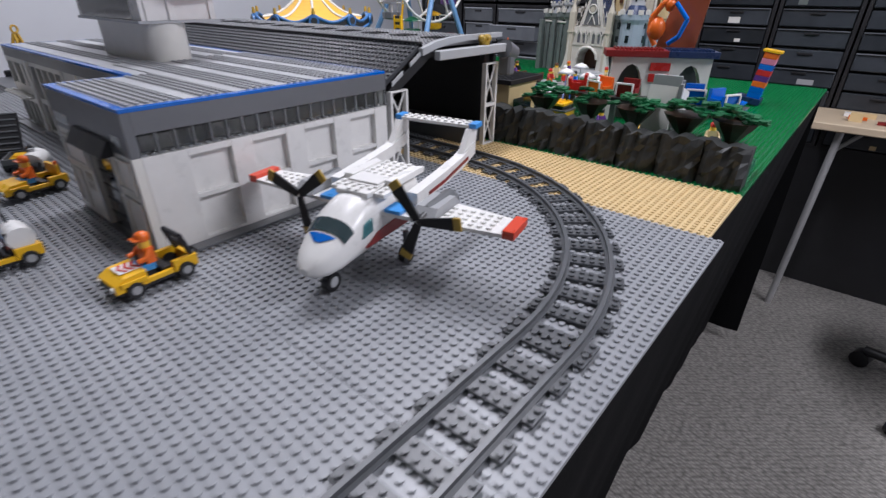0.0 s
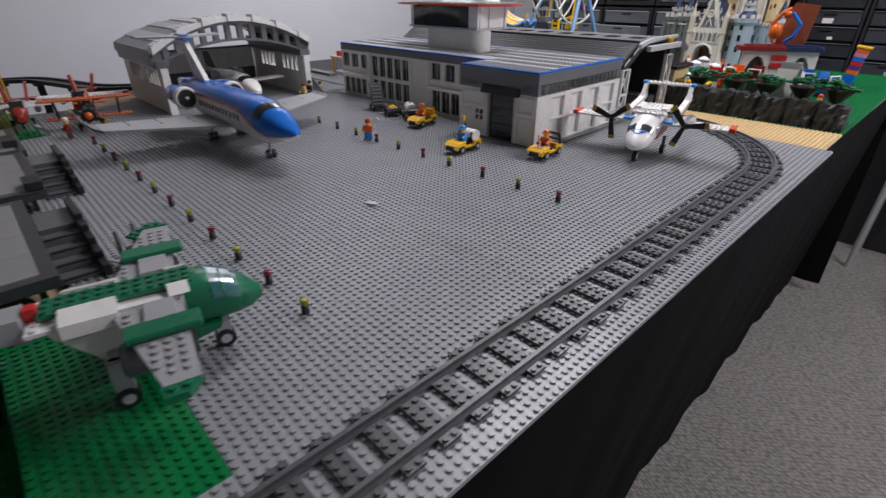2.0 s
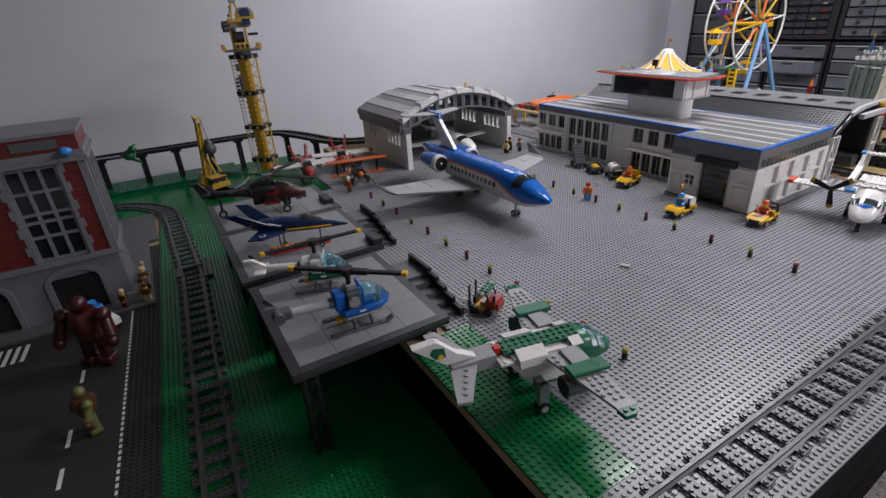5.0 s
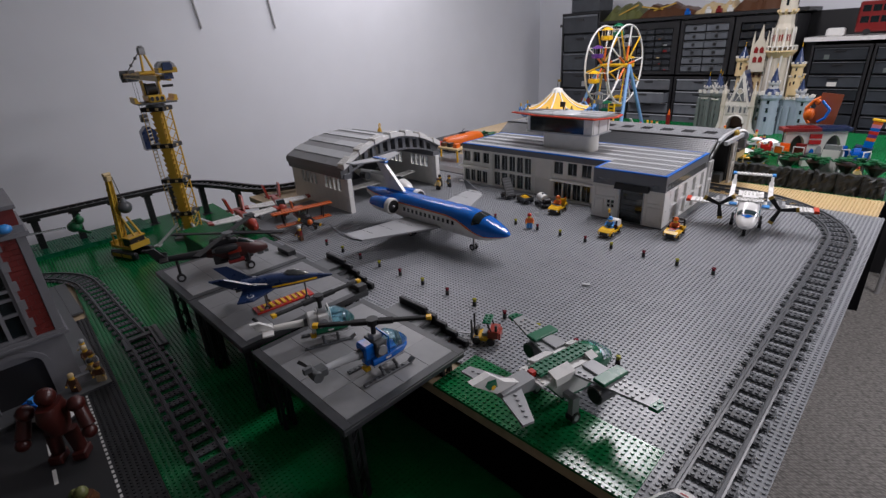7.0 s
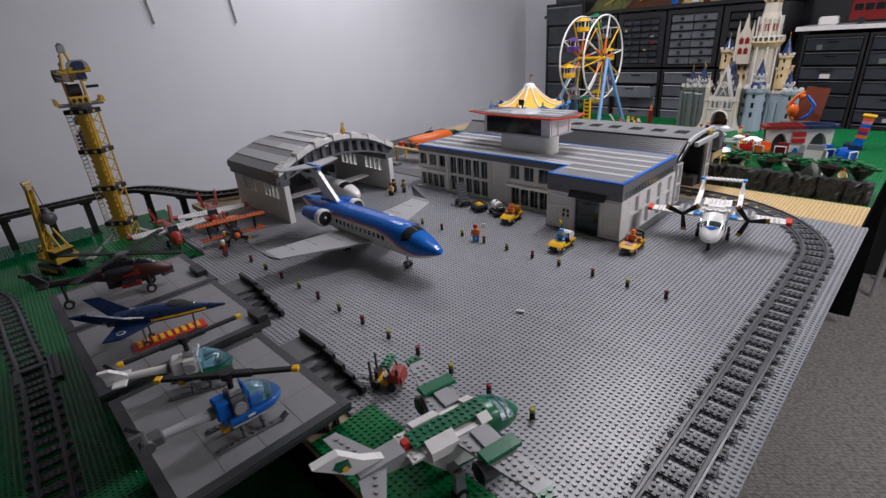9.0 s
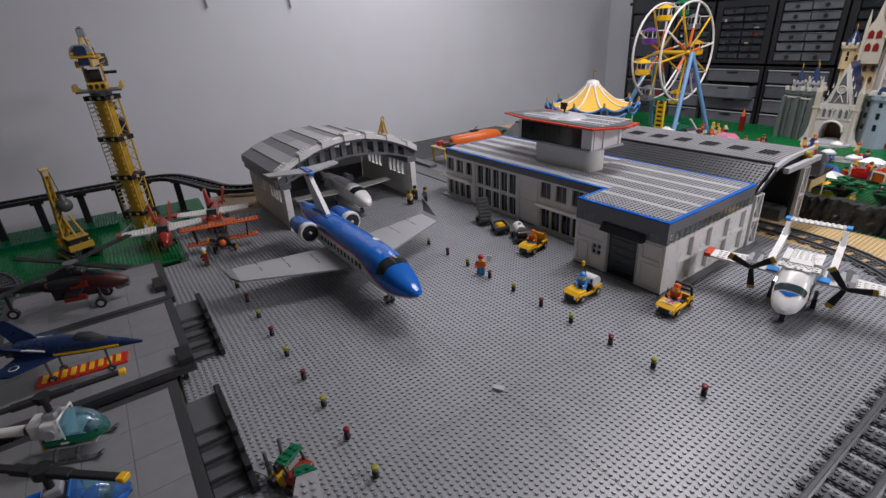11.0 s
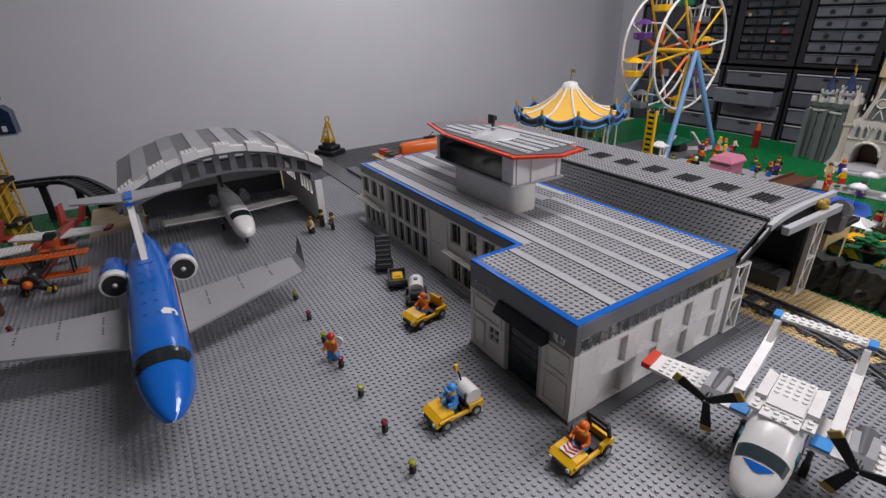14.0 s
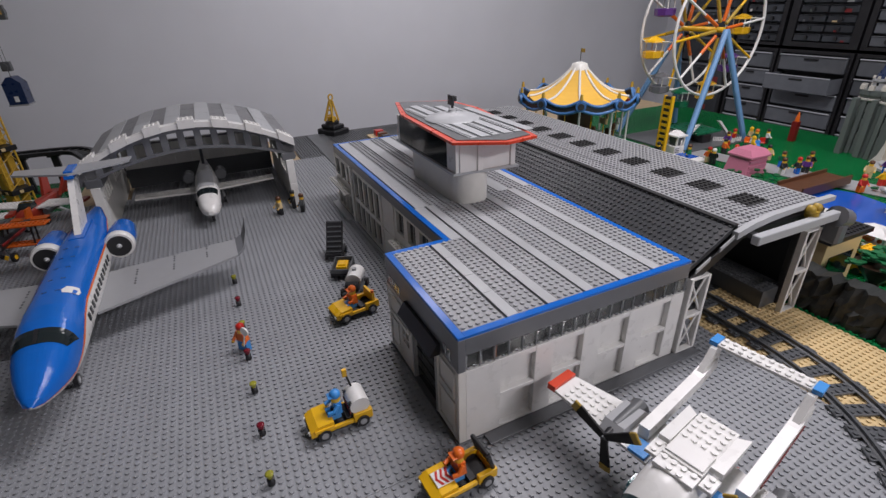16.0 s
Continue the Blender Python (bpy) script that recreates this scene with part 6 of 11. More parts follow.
for k in range(NG):
    a = 2 * math.pi * k / NG + 0.13
    y, z = HY_ + WR * math.cos(a), HZ_ + WR * math.sin(a)
    col = (YELLOW, FGREY, DGREEN, YELLOW, PURPLE)[k % 5]
    gx = HX_ - 0.026
    g = part("gondola", Shape().lathe([(0.016, -0.046), (0.027, -0.042), (0.028, -0.026), (0.025, -0.025)], (gx, y, z), 8, False), col, big_wheel)
    part("canopy", Shape().lathe([(0.028, -0.002), (0.026, 0.003), (0.005, 0.012)], (gx, y, z), 8, False), col, g)
    sh = Shape()
    for dx, dy in ((-0.018, -0.012), (0.018, -0.012), (-0.018, 0.012), (0.018, 0.012)):
        sh.cyl((gx + dx, y + dy, z - 0.026), (gx + dx, y + dy, z - 0.002), 0.0016, n=6)
    sh.cyl((HX_ - 0.075, y, z), (HX_ + 0.040, y, z), 0.002, n=6)
    part("hanger", sh, CREAM, g)
for o in (-0.095, 0.058):
    for dy in (-0.13, 0.13):
        part("leg", Shape().cyl((HX_ + o, HY_, HZ_), (HX_ + o * 1.7, HY_ + dy, 0.006), 0.0085, n=6), SKYB, big_wheel, "pale blue A-frame leg")
for dy, q in ((-0.115, 1), (0.115, -1)):
    part("ramp", Shape().prism([(HY_ + dy, 0.0065), (HY_ + dy + q * 0.010, 0.0065), (HY_ + dy + q * 0.075, 0.062), (HY_ + dy + q * 0.065, 0.062)], HX_ + 0.062, HX_ + 0.070, "x"), WHITE, big_wheel, "white slanted ramp side")
part("boarding_deck", Shape().box(HX_ - 0.050, HX_ + 0.075, HY_ - 0.050, HY_ + 0.050, 0.0305, 0.0370, 0.001), DGREEN, big_wheel, "dark green boarding deck")
part("motor_box", Shape().box(HX_ + 0.050, HX_ + 0.080, HY_ - 0.030, HY_ + 0.005, 0.0066, 0.0300, 0.001), BLACK, big_wheel)
part("base", Shape().box(HX_ - 0.12, HX_ + 0.12, HY_ - 0.16, HY_ + 0.16, 0.0, 0.006).box(HX_ - 0.03, HX_ + 0.03, HY_ - 0.08, HY_ + 0.08, 0.006, 0.03), DGREY, big_wheel)
bx, by = HX_ + 0.072, HY_ - 0.178
booth = thing("ticket_booth", "white toy ticket booth with peaked roof beside the wheel", "booth", pose(bx, by, 0.0018))
part("base", Shape().box(0.0, 0.040, 0.0, 0.034, 0.0, 0.022, 0.001), WHITE, booth)
for px, py in ((0.001, 0.001), (0.034, 0.001), (0.001, 0.028), (0.034, 0.028)):
    part("post", Shape().box(px, px + 0.005, py, py + 0.005, 0.0222, 0.048), WHITE, booth)
part("backing", Shape().box(0.008, 0.032, 0.008, 0.026, 0.0222, 0.048), DGREY, booth)
part("roof", Shape().box(-0.003, 0.043, -0.003, 0.037, 0.0482, 0.053).loft([[(0.002, 0.002, 0.0532), (0.038, 0.002, 0.0532), (0.038, 0.032, 0.0532), (0.002, 0.032, 0.0532)], [(0.014, 0.012, 0.064), (0.026, 0.012, 0.064), (0.026, 0.022, 0.064), (0.014, 0.022, 0.064)]], True, False), WHITE, booth)
part("sign", Shape().box(0.0435, 0.0455, -0.012, 0.010, 0.004, 0.026), WHITE, booth, "white sign panel with grey bars")
parts("sign_bar", Shape().box(0.0456, 0.0460, -0.009, 0.007, 0.008, 0.010).box(0.0456, 0.0460, -0.009, 0.007, 0.013, 0.015).box(0.0456, 0.0460, -0.009, 0.007, 0.018, 0.020), DGREY, booth)
tb = thing("picnic_table", "brown toy picnic table beside the booth", "table", pose(HX_ + 0.02, HY_ - 0.235, 0.0018))
part("tabletop", Shape().box(0, 0.036, 0, 0.02, 0.014, 0.017), BROWN, tb)
for px in (0.003, 0.029):
    part("leg", Shape().box(px, px + 0.004, 0.006, 0.014, 0, 0.0138), BROWN, tb)
sh = Shape()
for k in range(10):
    sh.box(-0.640, -0.620, HY_ - 0.22, HY_ - 0.212, 0.004 + k * 0.016, 0.012 + k * 0.016)
sh.box(-0.645, -0.640, HY_ - 0.221, HY_ - 0.211, 0.0, 0.165).box(-0.620, -0.615, HY_ - 0.221, HY_ - 0.211, 0.0, 0.165)
lad = thing("striped_ladder", "yellow and black striped toy ladder", "ladder")
part("frame", sh, YELLOW, lad)
for k in range(10):
    part("black_stripe", Shape().box(-0.6398, -0.6202, HY_ - 0.2195, HY_ - 0.2125, 0.0125 + k * 0.016, 0.0195 + k * 0.016), BLACK, lad)

# ---------------------------------------------------------------- carousel
car = thing("carousel", "toy carousel with yellow tent roof and blue rim", "carousel")
KX, KY, KR, TR = -0.815, 0.81, 0.158, 0.142
NP = 10
TENT_TOP, TENT_FALL = 0.240, 0.080
tent_z = lambda f: TENT_TOP - TENT_FALL * (1 - (1 - f) ** 2.0)
sh = Shape()
for k in range(NP):
    a0, a1 = 2 * math.pi * k / NP, 2 * math.pi * (k + 1) / NP
    rows = []
    for t in range(9):
        f = t / 8
        r = 0.014 + (TR - 0.014) * f
        rows.append([(KX + r * math.cos(a0 + (a1 - a0) * q / 3), KY + r * math.sin(a0 + (a1 - a0) * q / 3), tent_z(f) - 0.007 * math.sin(math.pi * q / 3) * f) for q in range(4)])
    for t in range(8):
        for q in range(3):
            sh.add([rows[t][q], rows[t + 1][q], rows[t + 1][q + 1], rows[t][q + 1]], [(0, 1, 2, 3)], True)
part("tent_roof", sh, TENT, car, "yellow fabric tent roof")
for k in range(NP):
    a = 2 * math.pi * k / NP
    pts = []
    for t in range(9):
        f = t / 8
        r = 0.012 + (TR - 0.012) * f
        pts.append((KX + r * math.cos(a), KY + r * math.sin(a), tent_z(f) + 0.002))
    part("roof_rib", Shape().tube(pts, 0.0035, 6), CREAM, car)
    b = a + math.pi / NP
    RO = KR + 0.006
    top_arc, low_arc = [], []
    for t in range(9):
        f = t / 8
        g, dip = a + (2 * math.pi / NP) * f, math.sin(math.pi * f)
        rr = RO * (1 - 0.046 * dip)
        top_arc.append((KX + rr * math.cos(g), KY + rr * math.sin(g), 0.170 - 0.018 * dip))
        low_arc.append((KX + rr * math.cos(g), KY + rr * math.sin(g), 0.146 - 0.012 * dip))
    pn = part("rim_panel", Shape().tube(top_arc, 0.0042, 6).tube(low_arc, 0.0042, 6), RIMB, car, "blue scalloped rim panel")
    back_ = Shape()
    for p, q, u, v in zip(top_arc[:-1], top_arc[1:], low_arc[1:], low_arc[:-1]):
        back_.add([p, q, u, v, (p[0] * 0.99 + KX * 0.01, p[1] * 0.99 + KY * 0.01, p[2]), (q[0] * 0.99 + KX * 0.01, q[1] * 0.99 + KY * 0.01, q[2]), (u[0] * 0.99 + KX * 0.01, u[1] * 0.99 + KY * 0.01, u[2]), (v[0] * 0.99 + KX * 0.01, v[1] * 0.99 + KY * 0.01, v[2])], [(3, 2, 1, 0), (4, 5, 6, 7), (0, 1, 5, 4), (2, 3, 7, 6)])
    part("rim_backing", back_, PADF, pn, "dark panel behind the scallops")
    m = Matrix.Translation((KX + (RO + 0.001) * math.cos(a), KY + (RO + 0.001) * math.sin(a), 0.156)) @ Matrix.Rotation(a, 4, "Z")
    md = part("rim_ring", Shape().cyl((0.0, 0, 0), (0.006, 0, 0), 0.0135, n=14, m=m), RIMB, pn)
    part("medallion", Shape().cyl((0.0062, 0, 0), (0.008, 0, 0), 0.0085, n=12, m=m), PADF, md)
    part("post", Shape().cyl((KX + KR * 0.93 * math.cos(a), KY + KR * 0.93 * math.sin(a), 0.03), (KX + KR * 0.93 * math.cos(a), KY + KR * 0.93 * math.sin(a), 0.140), 0.003, n=6), WHITE, car)
    part("corner_knob", Shape().cyl((KX + RO * math.cos(a), KY + RO * math.sin(a), 0.172), (KX + RO * math.cos(a), KY + RO * math.sin(a), 0.186), 0.005, 0.003, n=8), GOLD, car)
    hx, hy = KX + KR * 0.72 * math.cos(b), KY + KR * 0.72 * math.sin(b)
    hs = part("horse", Shape().box(hx - 0.014, hx + 0.014, hy - 0.006, hy + 0.006, 0.06, 0.078, 0.004).box(hx + 0.008, hx + 0.018, hy - 0.005, hy + 0.005, 0.078, 0.096, 0.003), (BROWN, WHITE, TAN)[k % 3], car)
    part("pole", Shape().cyl((hx, hy, 0.03), (hx, hy, 0.140), 0.0016, n=6), YELLOW, hs)
part("platform", Shape().lathe([(KR, 0.0), (KR, 0.022), (KR * 0.97, 0.03), (0.01, 0.03)], (KX, KY, 0), 24, False), DGREEN, car)
part("core", Shape().cyl((KX, KY, 0.0305), (KX, KY, 0.1400), 0.05), BROWN, car)
part("ceiling", Shape().cyl((KX, KY, 0.1405), (KX, KY, 0.1440), KR * 0.95, n=24), DRED, car)
part("cap", Shape().lathe([(0.026, TENT_TOP - 0.016), (0.022, TENT_TOP + 0.002), (0.012, TENT_TOP + 0.006), (0.002, TENT_TOP + 0.008)], (KX, KY, 0), 12), CREAM, car, "cream tent cap")
part("finial", Shape().cyl((KX, KY, TENT_TOP + 0.007), (KX, KY, TENT_TOP + 0.042), 0.0012, n=6), DGREY, car)
part("flag", Shape().box(KX, KX + 0.016, KY - 0.0006, KY + 0.0006, TENT_TOP + 0.032, TENT_TOP + 0.042), GOLD, car)

# ---------------------------------------------------------------- small figures
def figure(x, y, z, turn, torso, legs, hat, label, hold=None):
    sh = Shape()
    sh.use(0).box(-0.0078, -0.0004, -0.004, 0.004, 0, 0.0125).box(0.0004, 0.0078, -0.004, 0.004, 0, 0.0125)
    sh.box(-0.0078, 0.0078, -0.004, 0.004, 0.0125, 0.0155)
    sh.use(1).prism([(-0.0078, 0.0155), (0.0078, 0.0155), (0.0058, 0.0285), (-0.0058, 0.0285)], -0.004, 0.004, "y")
    for s in (-1, 1):
        sh.cyl((s * 0.0072, 0, 0.0275), (s * 0.0098, -0.003, 0.020), 0.0024, n=8).cyl((s * 0.0098, -0.003, 0.020), (s * 0.009, -0.008, 0.0165), 0.0022, n=8)
    sh.use(2).cyl((0, 0, 0.0285), (0, 0, 0.0375), 0.0049, n=12)
    for s in (-1, 1):
        sh.ball((s * 0.009, -0.0085, 0.016), 0.0022, 8)
    sh.use(3).lathe([(0.0052, 0.034), (0.0056, 0.036), (0.0054, 0.0395), (0.003, 0.0415), (0.0005, 0.042)], (0, 0, 0), 12)
    if hold:
        sh.use(4).cyl((0.0100, -0.0090, 0.014), (0.0190, -0.0100, 0.040), 0.0010, n=6).cyl((0.0190, -0.0110, 0.041), (0.0190, -0.0090, 0.041), 0.0062, n=14)
    return solid("toy_figure", sh, [legs, torso, SKIN, hat, hold or WHITE], label, "toy figure", "", "toy figures", pose(x, y, z, 0, 0, turn))


# ---------------------------------------------------------------- apron lights
def apron_light(mat):
    t = thing("apron_light", "small black apron light with a clear coloured cone top", "apron light", group="apron lights")
    sh = Shape().lathe([(0.0038, 0), (0.0038, 0.0085), (0.0026, 0.0088)], (0, 0, 0), 10)
    part("stem", sh, BLACK, t)
    sh = Shape().lathe([(0.0026, 0.0088), (0.0042, 0.0135), (0.0042, 0.0148), (0.002, 0.0150)], (0, 0, 0), 10)
    part("cone", sh, mat, t)
    return t


first = {}
rows = [(x, -0.180, (0, 1)[k % 2]) for k, x in enumerate((0.188, 0.116, 0.044, -0.033, -0.100, -0.170, -0.238, -0.308, -0.379, -0.453))]
rows += [(0.180 - 0.0715 * k, -0.576 - 0.001 * k, (1, 0)[k % 2]) for k in range(12)]
for x, y, c in rows:
    m = pose(x, y, 0.0018)
    if c not in first:
        first[c] = apron_light(LIME if c else CRED)
        first[c].matrix_world = m
    else:
        copy_thing(first[c], m)


# ---------------------------------------------------------------- wheels and rotors
def blades(parent, m, n, length, width, mat, tip=None, name="propeller_blade", start=0.0):
    for k in range(n):
        r = m @ Matrix.Rotation(2 * math.pi * k / n + start, 4, "Z")
        sh = Shape().add([(0.002, -width * 0.3, 0), (length * 0.82, -width * 0.5, 0), (length * 0.82, width * 0.5, 0.0008), (0.002, width * 0.3, 0.0008),
                          (0.002, -width * 0.3, 0.0022), (length * 0.82, -width * 0.5, 0.0016), (length * 0.82, width * 0.5, 0.0026), (0.002, width * 0.3, 0.003)],
                         [(3, 2, 1, 0), (4, 5, 6, 7), (0, 1, 5, 4), (1, 2, 6, 5), (2, 3, 7, 6), (3, 0, 4, 7)], False, r)
        b = part(name, sh, mat, parent)
        sh = Shape().box(length * 0.821, length, -width * 0.5, width * 0.5, 0, 0.0026, 0.0006, m=r)
        part("blade_tip", sh, tip or mat, b)


# ---------------------------------------------------------------- passenger jet
jet = thing("passenger_jet", "blue and white toy passenger jet with grey wings", "aircraft", pose(-0.43, -0.379, 0))
prof = [(-0.255, 0.088, 0.008, 0.008), (-0.20, 0.081, 0.022, 0.020), (-0.14, 0.0745, 0.030, 0.030), (-0.08, 0.071, 0.0325, 0.035), (0.12, 0.071, 0.0325, 0.035),
        (0.150, 0.070, 0.032, 0.034), (0.175, 0.068, 0.030, 0.0315), (0.198, 0.066, 0.0270, 0.0265), (0.218, 0.065, 0.022, 0.0195), (0.236, 0.0645, 0.0155, 0.0125), (0.249, 0.064, 0.0085, 0.0068), (0.2555, 0.0638, 0.0010, 0.0008)]
N = 44
part("lower_fuselage", Shape().loft([ring(x, 0, c, a * 0.985, b * 0.985, N, 2.5) for x, c, a, b in prof]), WHITE, jet, "white lower fuselage")


def half_shell(prof, lo, hi, extra, n=14, cy=0.0, p=0.8):
    sh = Shape()
    rows = []
    for i, (x, c, a, b) in enumerate(prof):
        row = []
        for k in range(n + 1):
            t = lo(x) + (hi(x) - lo(x)) * k / n
            ct, st = math.cos(t), math.sin(t)
            row.append((x, cy + math.copysign(abs(ct) ** p, ct) * (a + extra), c + math.copysign(abs(st) ** p, st) * (b + extra)))
        rows.append(row)
    for i in range(len(rows) - 1):
        for k in range(n):
            sh.add([rows[i][k], rows[i + 1][k], rows[i + 1][k + 1], rows[i][k + 1]], [(0, 1, 2, 3)], True)
    return sh


fine = []
for i in range(len(prof) - 1):
    for k in range(6):
        f = k / 6
        fine.append(tuple(prof[i][j] * (1 - f) + prof[i + 1][j] * f for j in range(4)))
fine.append(prof[-1])
edge = lambda x: 0.42 - max(0.0, min(1.0, (x - 0.10) / 0.10)) * 0.72
part("upper_fuselage", half_shell(fine, lambda x: edge(x), lambda x: math.pi - edge(x), 0.0005, 30), BLUE, jet, "glossy blue upper fuselage")
part("cheat_line", half_shell(fine, lambda x: edge(x) - 0.10, lambda x: edge(x) - 0.01, 0.0004, 2), ORANGE, jet)
part("cheat_line", half_shell(fine, lambda x: math.pi - edge(x) + 0.01, lambda x: math.pi - edge(x) + 0.10, 0.0004, 2), ORANGE, jet)
ck = [tuple(a + (b - a) * f for a, b in zip(p, q)) for p, q in zip(fine[:-1], fine[1:]) for f in (0.0, 0.5) if 0.166 <= p[0] + (q[0] - p[0]) * f <= 0.190]
cw = part("cockpit_window", half_shell(ck, lambda x: 0.18 + (x - 0.166) * 16, lambda x: math.pi - 0.18 - (x - 0.166) * 16, 0.0011, 26), DGLASS, jet, "dark wrap-around cockpit window")
part("window_post", half_shell(ck, lambda x: math.pi / 2 - 0.035, lambda x: math.pi / 2 + 0.035, 0.0016, 2), BLACK, cw)
dots = Shape()
for x, c, a, b in fine:
    if -0.06 < x < 0.11:
        for y in (-0.0095, -0.0065, 0.0045, 0.0075):
            cs = (abs(y) / a) ** (1 / 0.8)
            dots.studs([(x, y, c + math.sqrt(1 - cs * cs) ** 0.8 * (b + 0.0005) - 0.0002)], r=0.0012, h=0.0007)
part("roof_dots", dots, DBLUE, jet, "rows of small dark holes along the top")
for s in (-1, 1):
    for k in range(12):
        x = -0.068 + k * 0.0158
        part("cabin_window", Shape().box(x, x + 0.0072, s * 0.0318, s * 0.0334, 0.0675, 0.0775, 0.0015), DGLASS, jet)
    top_, low_ = [(-0.062, 0.0505), (0.062, 0.0505), (-0.006, 0.0600), (-0.070, 0.0600)], 0.0036
    v = [(x, s * (0.028 if k < 2 else 0.214), z) for k, (x, z) in enumerate(top_)]
    rows = [v, [(x, y, z - low_) for x, y, z in v]]
    sh = Shape().loft(rows if s > 0 else rows[::-1], True, False)
    w = part("wing", sh, MGREY, jet, "grey swept wing")
    for f in (0.22, 0.50, 0.76):
        for q in range(2):
            x, y = 0.014 - f * 0.055 - q * 0.030, s * (0.028 + f * 0.186)
            st = Shape()
            st.studs([(x + d * 0.008, y, 0.0505 + f * 0.0095) for d in range(-2, 1)], r=0.0016, h=0.0008)
            part("flap_mark", st, DGREY, w)
    rows = [[(-0.071, s * 0.2142, 0.0564), (-0.006, s * 0.2142, 0.0564), (-0.006, s * 0.2142, 0.0602), (-0.071, s * 0.2142, 0.0602)],
            [(-0.078, s * 0.226, 0.0590), (-0.024, s * 0.226, 0.0590), (-0.026, s * 0.225, 0.0625), (-0.079, s * 0.225, 0.0625)],
            [(-0.092, s * 0.235, 0.0740), (-0.060, s * 0.235, 0.0700), (-0.061, s * 0.2325, 0.0710), (-0.093, s * 0.2325, 0.0752)],
            [(-0.100, s * 0.238, 0.0850), (-0.090, s * 0.238, 0.0830), (-0.090, s * 0.2358, 0.0835), (-0.100, s * 0.2358, 0.0856)]]
    part("winglet", Shape().loft([r[::-1] for r in rows] if s > 0 else rows, True, False), FGREY, w, "dark grey curved wing tip")
    EY = s * 0.0475
    eng = part("engine", Shape().loft([ring(x, EY, 0.079, r, r, 20, 2.0) for x, r in ((-0.178, 0.0115), (-0.165, 0.0165), (-0.130, 0.0200), (-0.103, 0.0205))]), WHITE, jet, "white and blue rear jet engine")
    part("engine_cover", half_shell([(-0.172, 0.079, 0.0145, 0.0145), (-0.165, 0.079, 0.0165, 0.0165), (-0.130, 0.079, 0.02, 0.02), (-0.1032, 0.079, 0.0205, 0.0205)], lambda x: -0.1, lambda x: math.pi + 0.1, 0.0009, 14, EY, 1.0), BLUE, eng, "blue upper engine cover")
    part("intake_ring", Shape().loft([ring(x, EY, 0.079, r, r, 20, 2.0) for x, r in ((-0.1028, 0.0214), (-0.094, 0.0220), (-0.089, 0.0200))], True), WHITE, eng)
    part("intake", Shape().cyl((-0.0892, EY, 0.079), (-0.0882, EY, 0.079), 0.0170, n=20), BLACK, eng)
    part("spinner", Shape().cyl((-0.0882, EY, 0.079), (-0.084, EY, 0.079), 0.004, 0.001, n=10), LGREY, eng)
    part("engine_mount", Shape().box(-0.155, -0.108, s * 0.022, s * 0.034, 0.076, 0.086), MGREY, eng)
fin = part("tail_fin", Shape().prism([(-0.092, 0.1055), (-0.150, 0.1055), (-0.200, 0.176), (-0.168, 0.176)], -0.0045, 0.0045, "y"), WHITE, jet, "white swept tail fin")
part("fin_cap", Shape().box(-0.215, -0.160, -0.0065, 0.0065, 0.1762, 0.1815), BLUE, fin)
part("fin_base", Shape().box(-0.160, -0.080, -0.010, 0.010, 0.096, 0.1075), BLUE, jet)
part("tailplane", Shape().prism([(-0.160, 0.0), (-0.198, 0.080), (-0.228, 0.083), (-0.215, 0.0), (-0.228, -0.083), (-0.198, -0.080)], 0.1816, 0.1846), MGREY, jet)
part("tailplane_cap", Shape().box(-0.212, -0.166, -0.006, 0.006, 0.1847, 0.1875), BLUE, jet)
disc = [p for p in [tuple(a + (b - a) * f / 4 for a, b in zip(p, q)) for p, q in zip(fine[:-1], fine[1:]) for f in range(4)] if 0.0765 <= p[0] <= 0.0995]
bow = lambda x, r: max(0.02, r * math.sqrt(max(0.0, 1 - ((x - 0.088) / 0.0125) ** 2)))
crest = part("crest", half_shell(disc, lambda x: 1.02 - bow(x, 0.34), lambda x: 1.02 + bow(x, 0.34), 0.0011, 10), WHITE, jet, "white round crest on the roof")
part("crest_mark", half_shell([p for p in disc if 0.081 <= p[0] <= 0.095], lambda x: 1.02 - bow(x, 0.20), lambda x: 1.02 - bow(x, 0.04), 0.0016, 4), BLUE, crest)
part("crest_mark", half_shell([p for p in disc if 0.083 <= p[0] <= 0.093], lambda x: 1.02 + bow(x, 0.06), lambda x: 1.02 + bow(x, 0.18), 0.0016, 4), BLUE, crest)
for x, ys in ((0.146, (0.0,)), (-0.045, (-0.028, 0.028))):
    for y in ys:
        leg = part("landing_leg", Shape().cyl((x, y, 0.008), (x, y, 0.045), 0.0028, n=8), MGREY, jet)
        for o in (-0.005, 0.005):
            wheel(leg, x, y + o, 0.0098, 0.008, 0.005)

# ---------------------------------------------------------------- small plane inside the hangar
small = thing("propeller_plane", "small white toy propeller plane parked in the hangar", "aircraft", pose(-0.866, -0.198, 0))
pr = [(-0.16, 0.066, 0.006, 0.006), (-0.10, 0.056, 0.016, 0.014), (-0.03, 0.050, 0.024, 0.024), (0.08, 0.048, 0.024, 0.024), (0.12, 0.044, 0.022, 0.020), (0.14, 0.041, 0.0180, 0.0155), (0.152, 0.039, 0.0125, 0.0105), (0.158, 0.037, 0.0045, 0.0040)]
part("fuselage", Shape().loft([ring(x, 0, c, a, b, 20, 2.6) for x, c, a, b in pr]), WHITE, small)
part("roof_panel", half_shell([p for p in pr if -0.05 < p[0] < 0.1], lambda x: 0.95, lambda x: 2.19, 0.0008), LGREY, small)
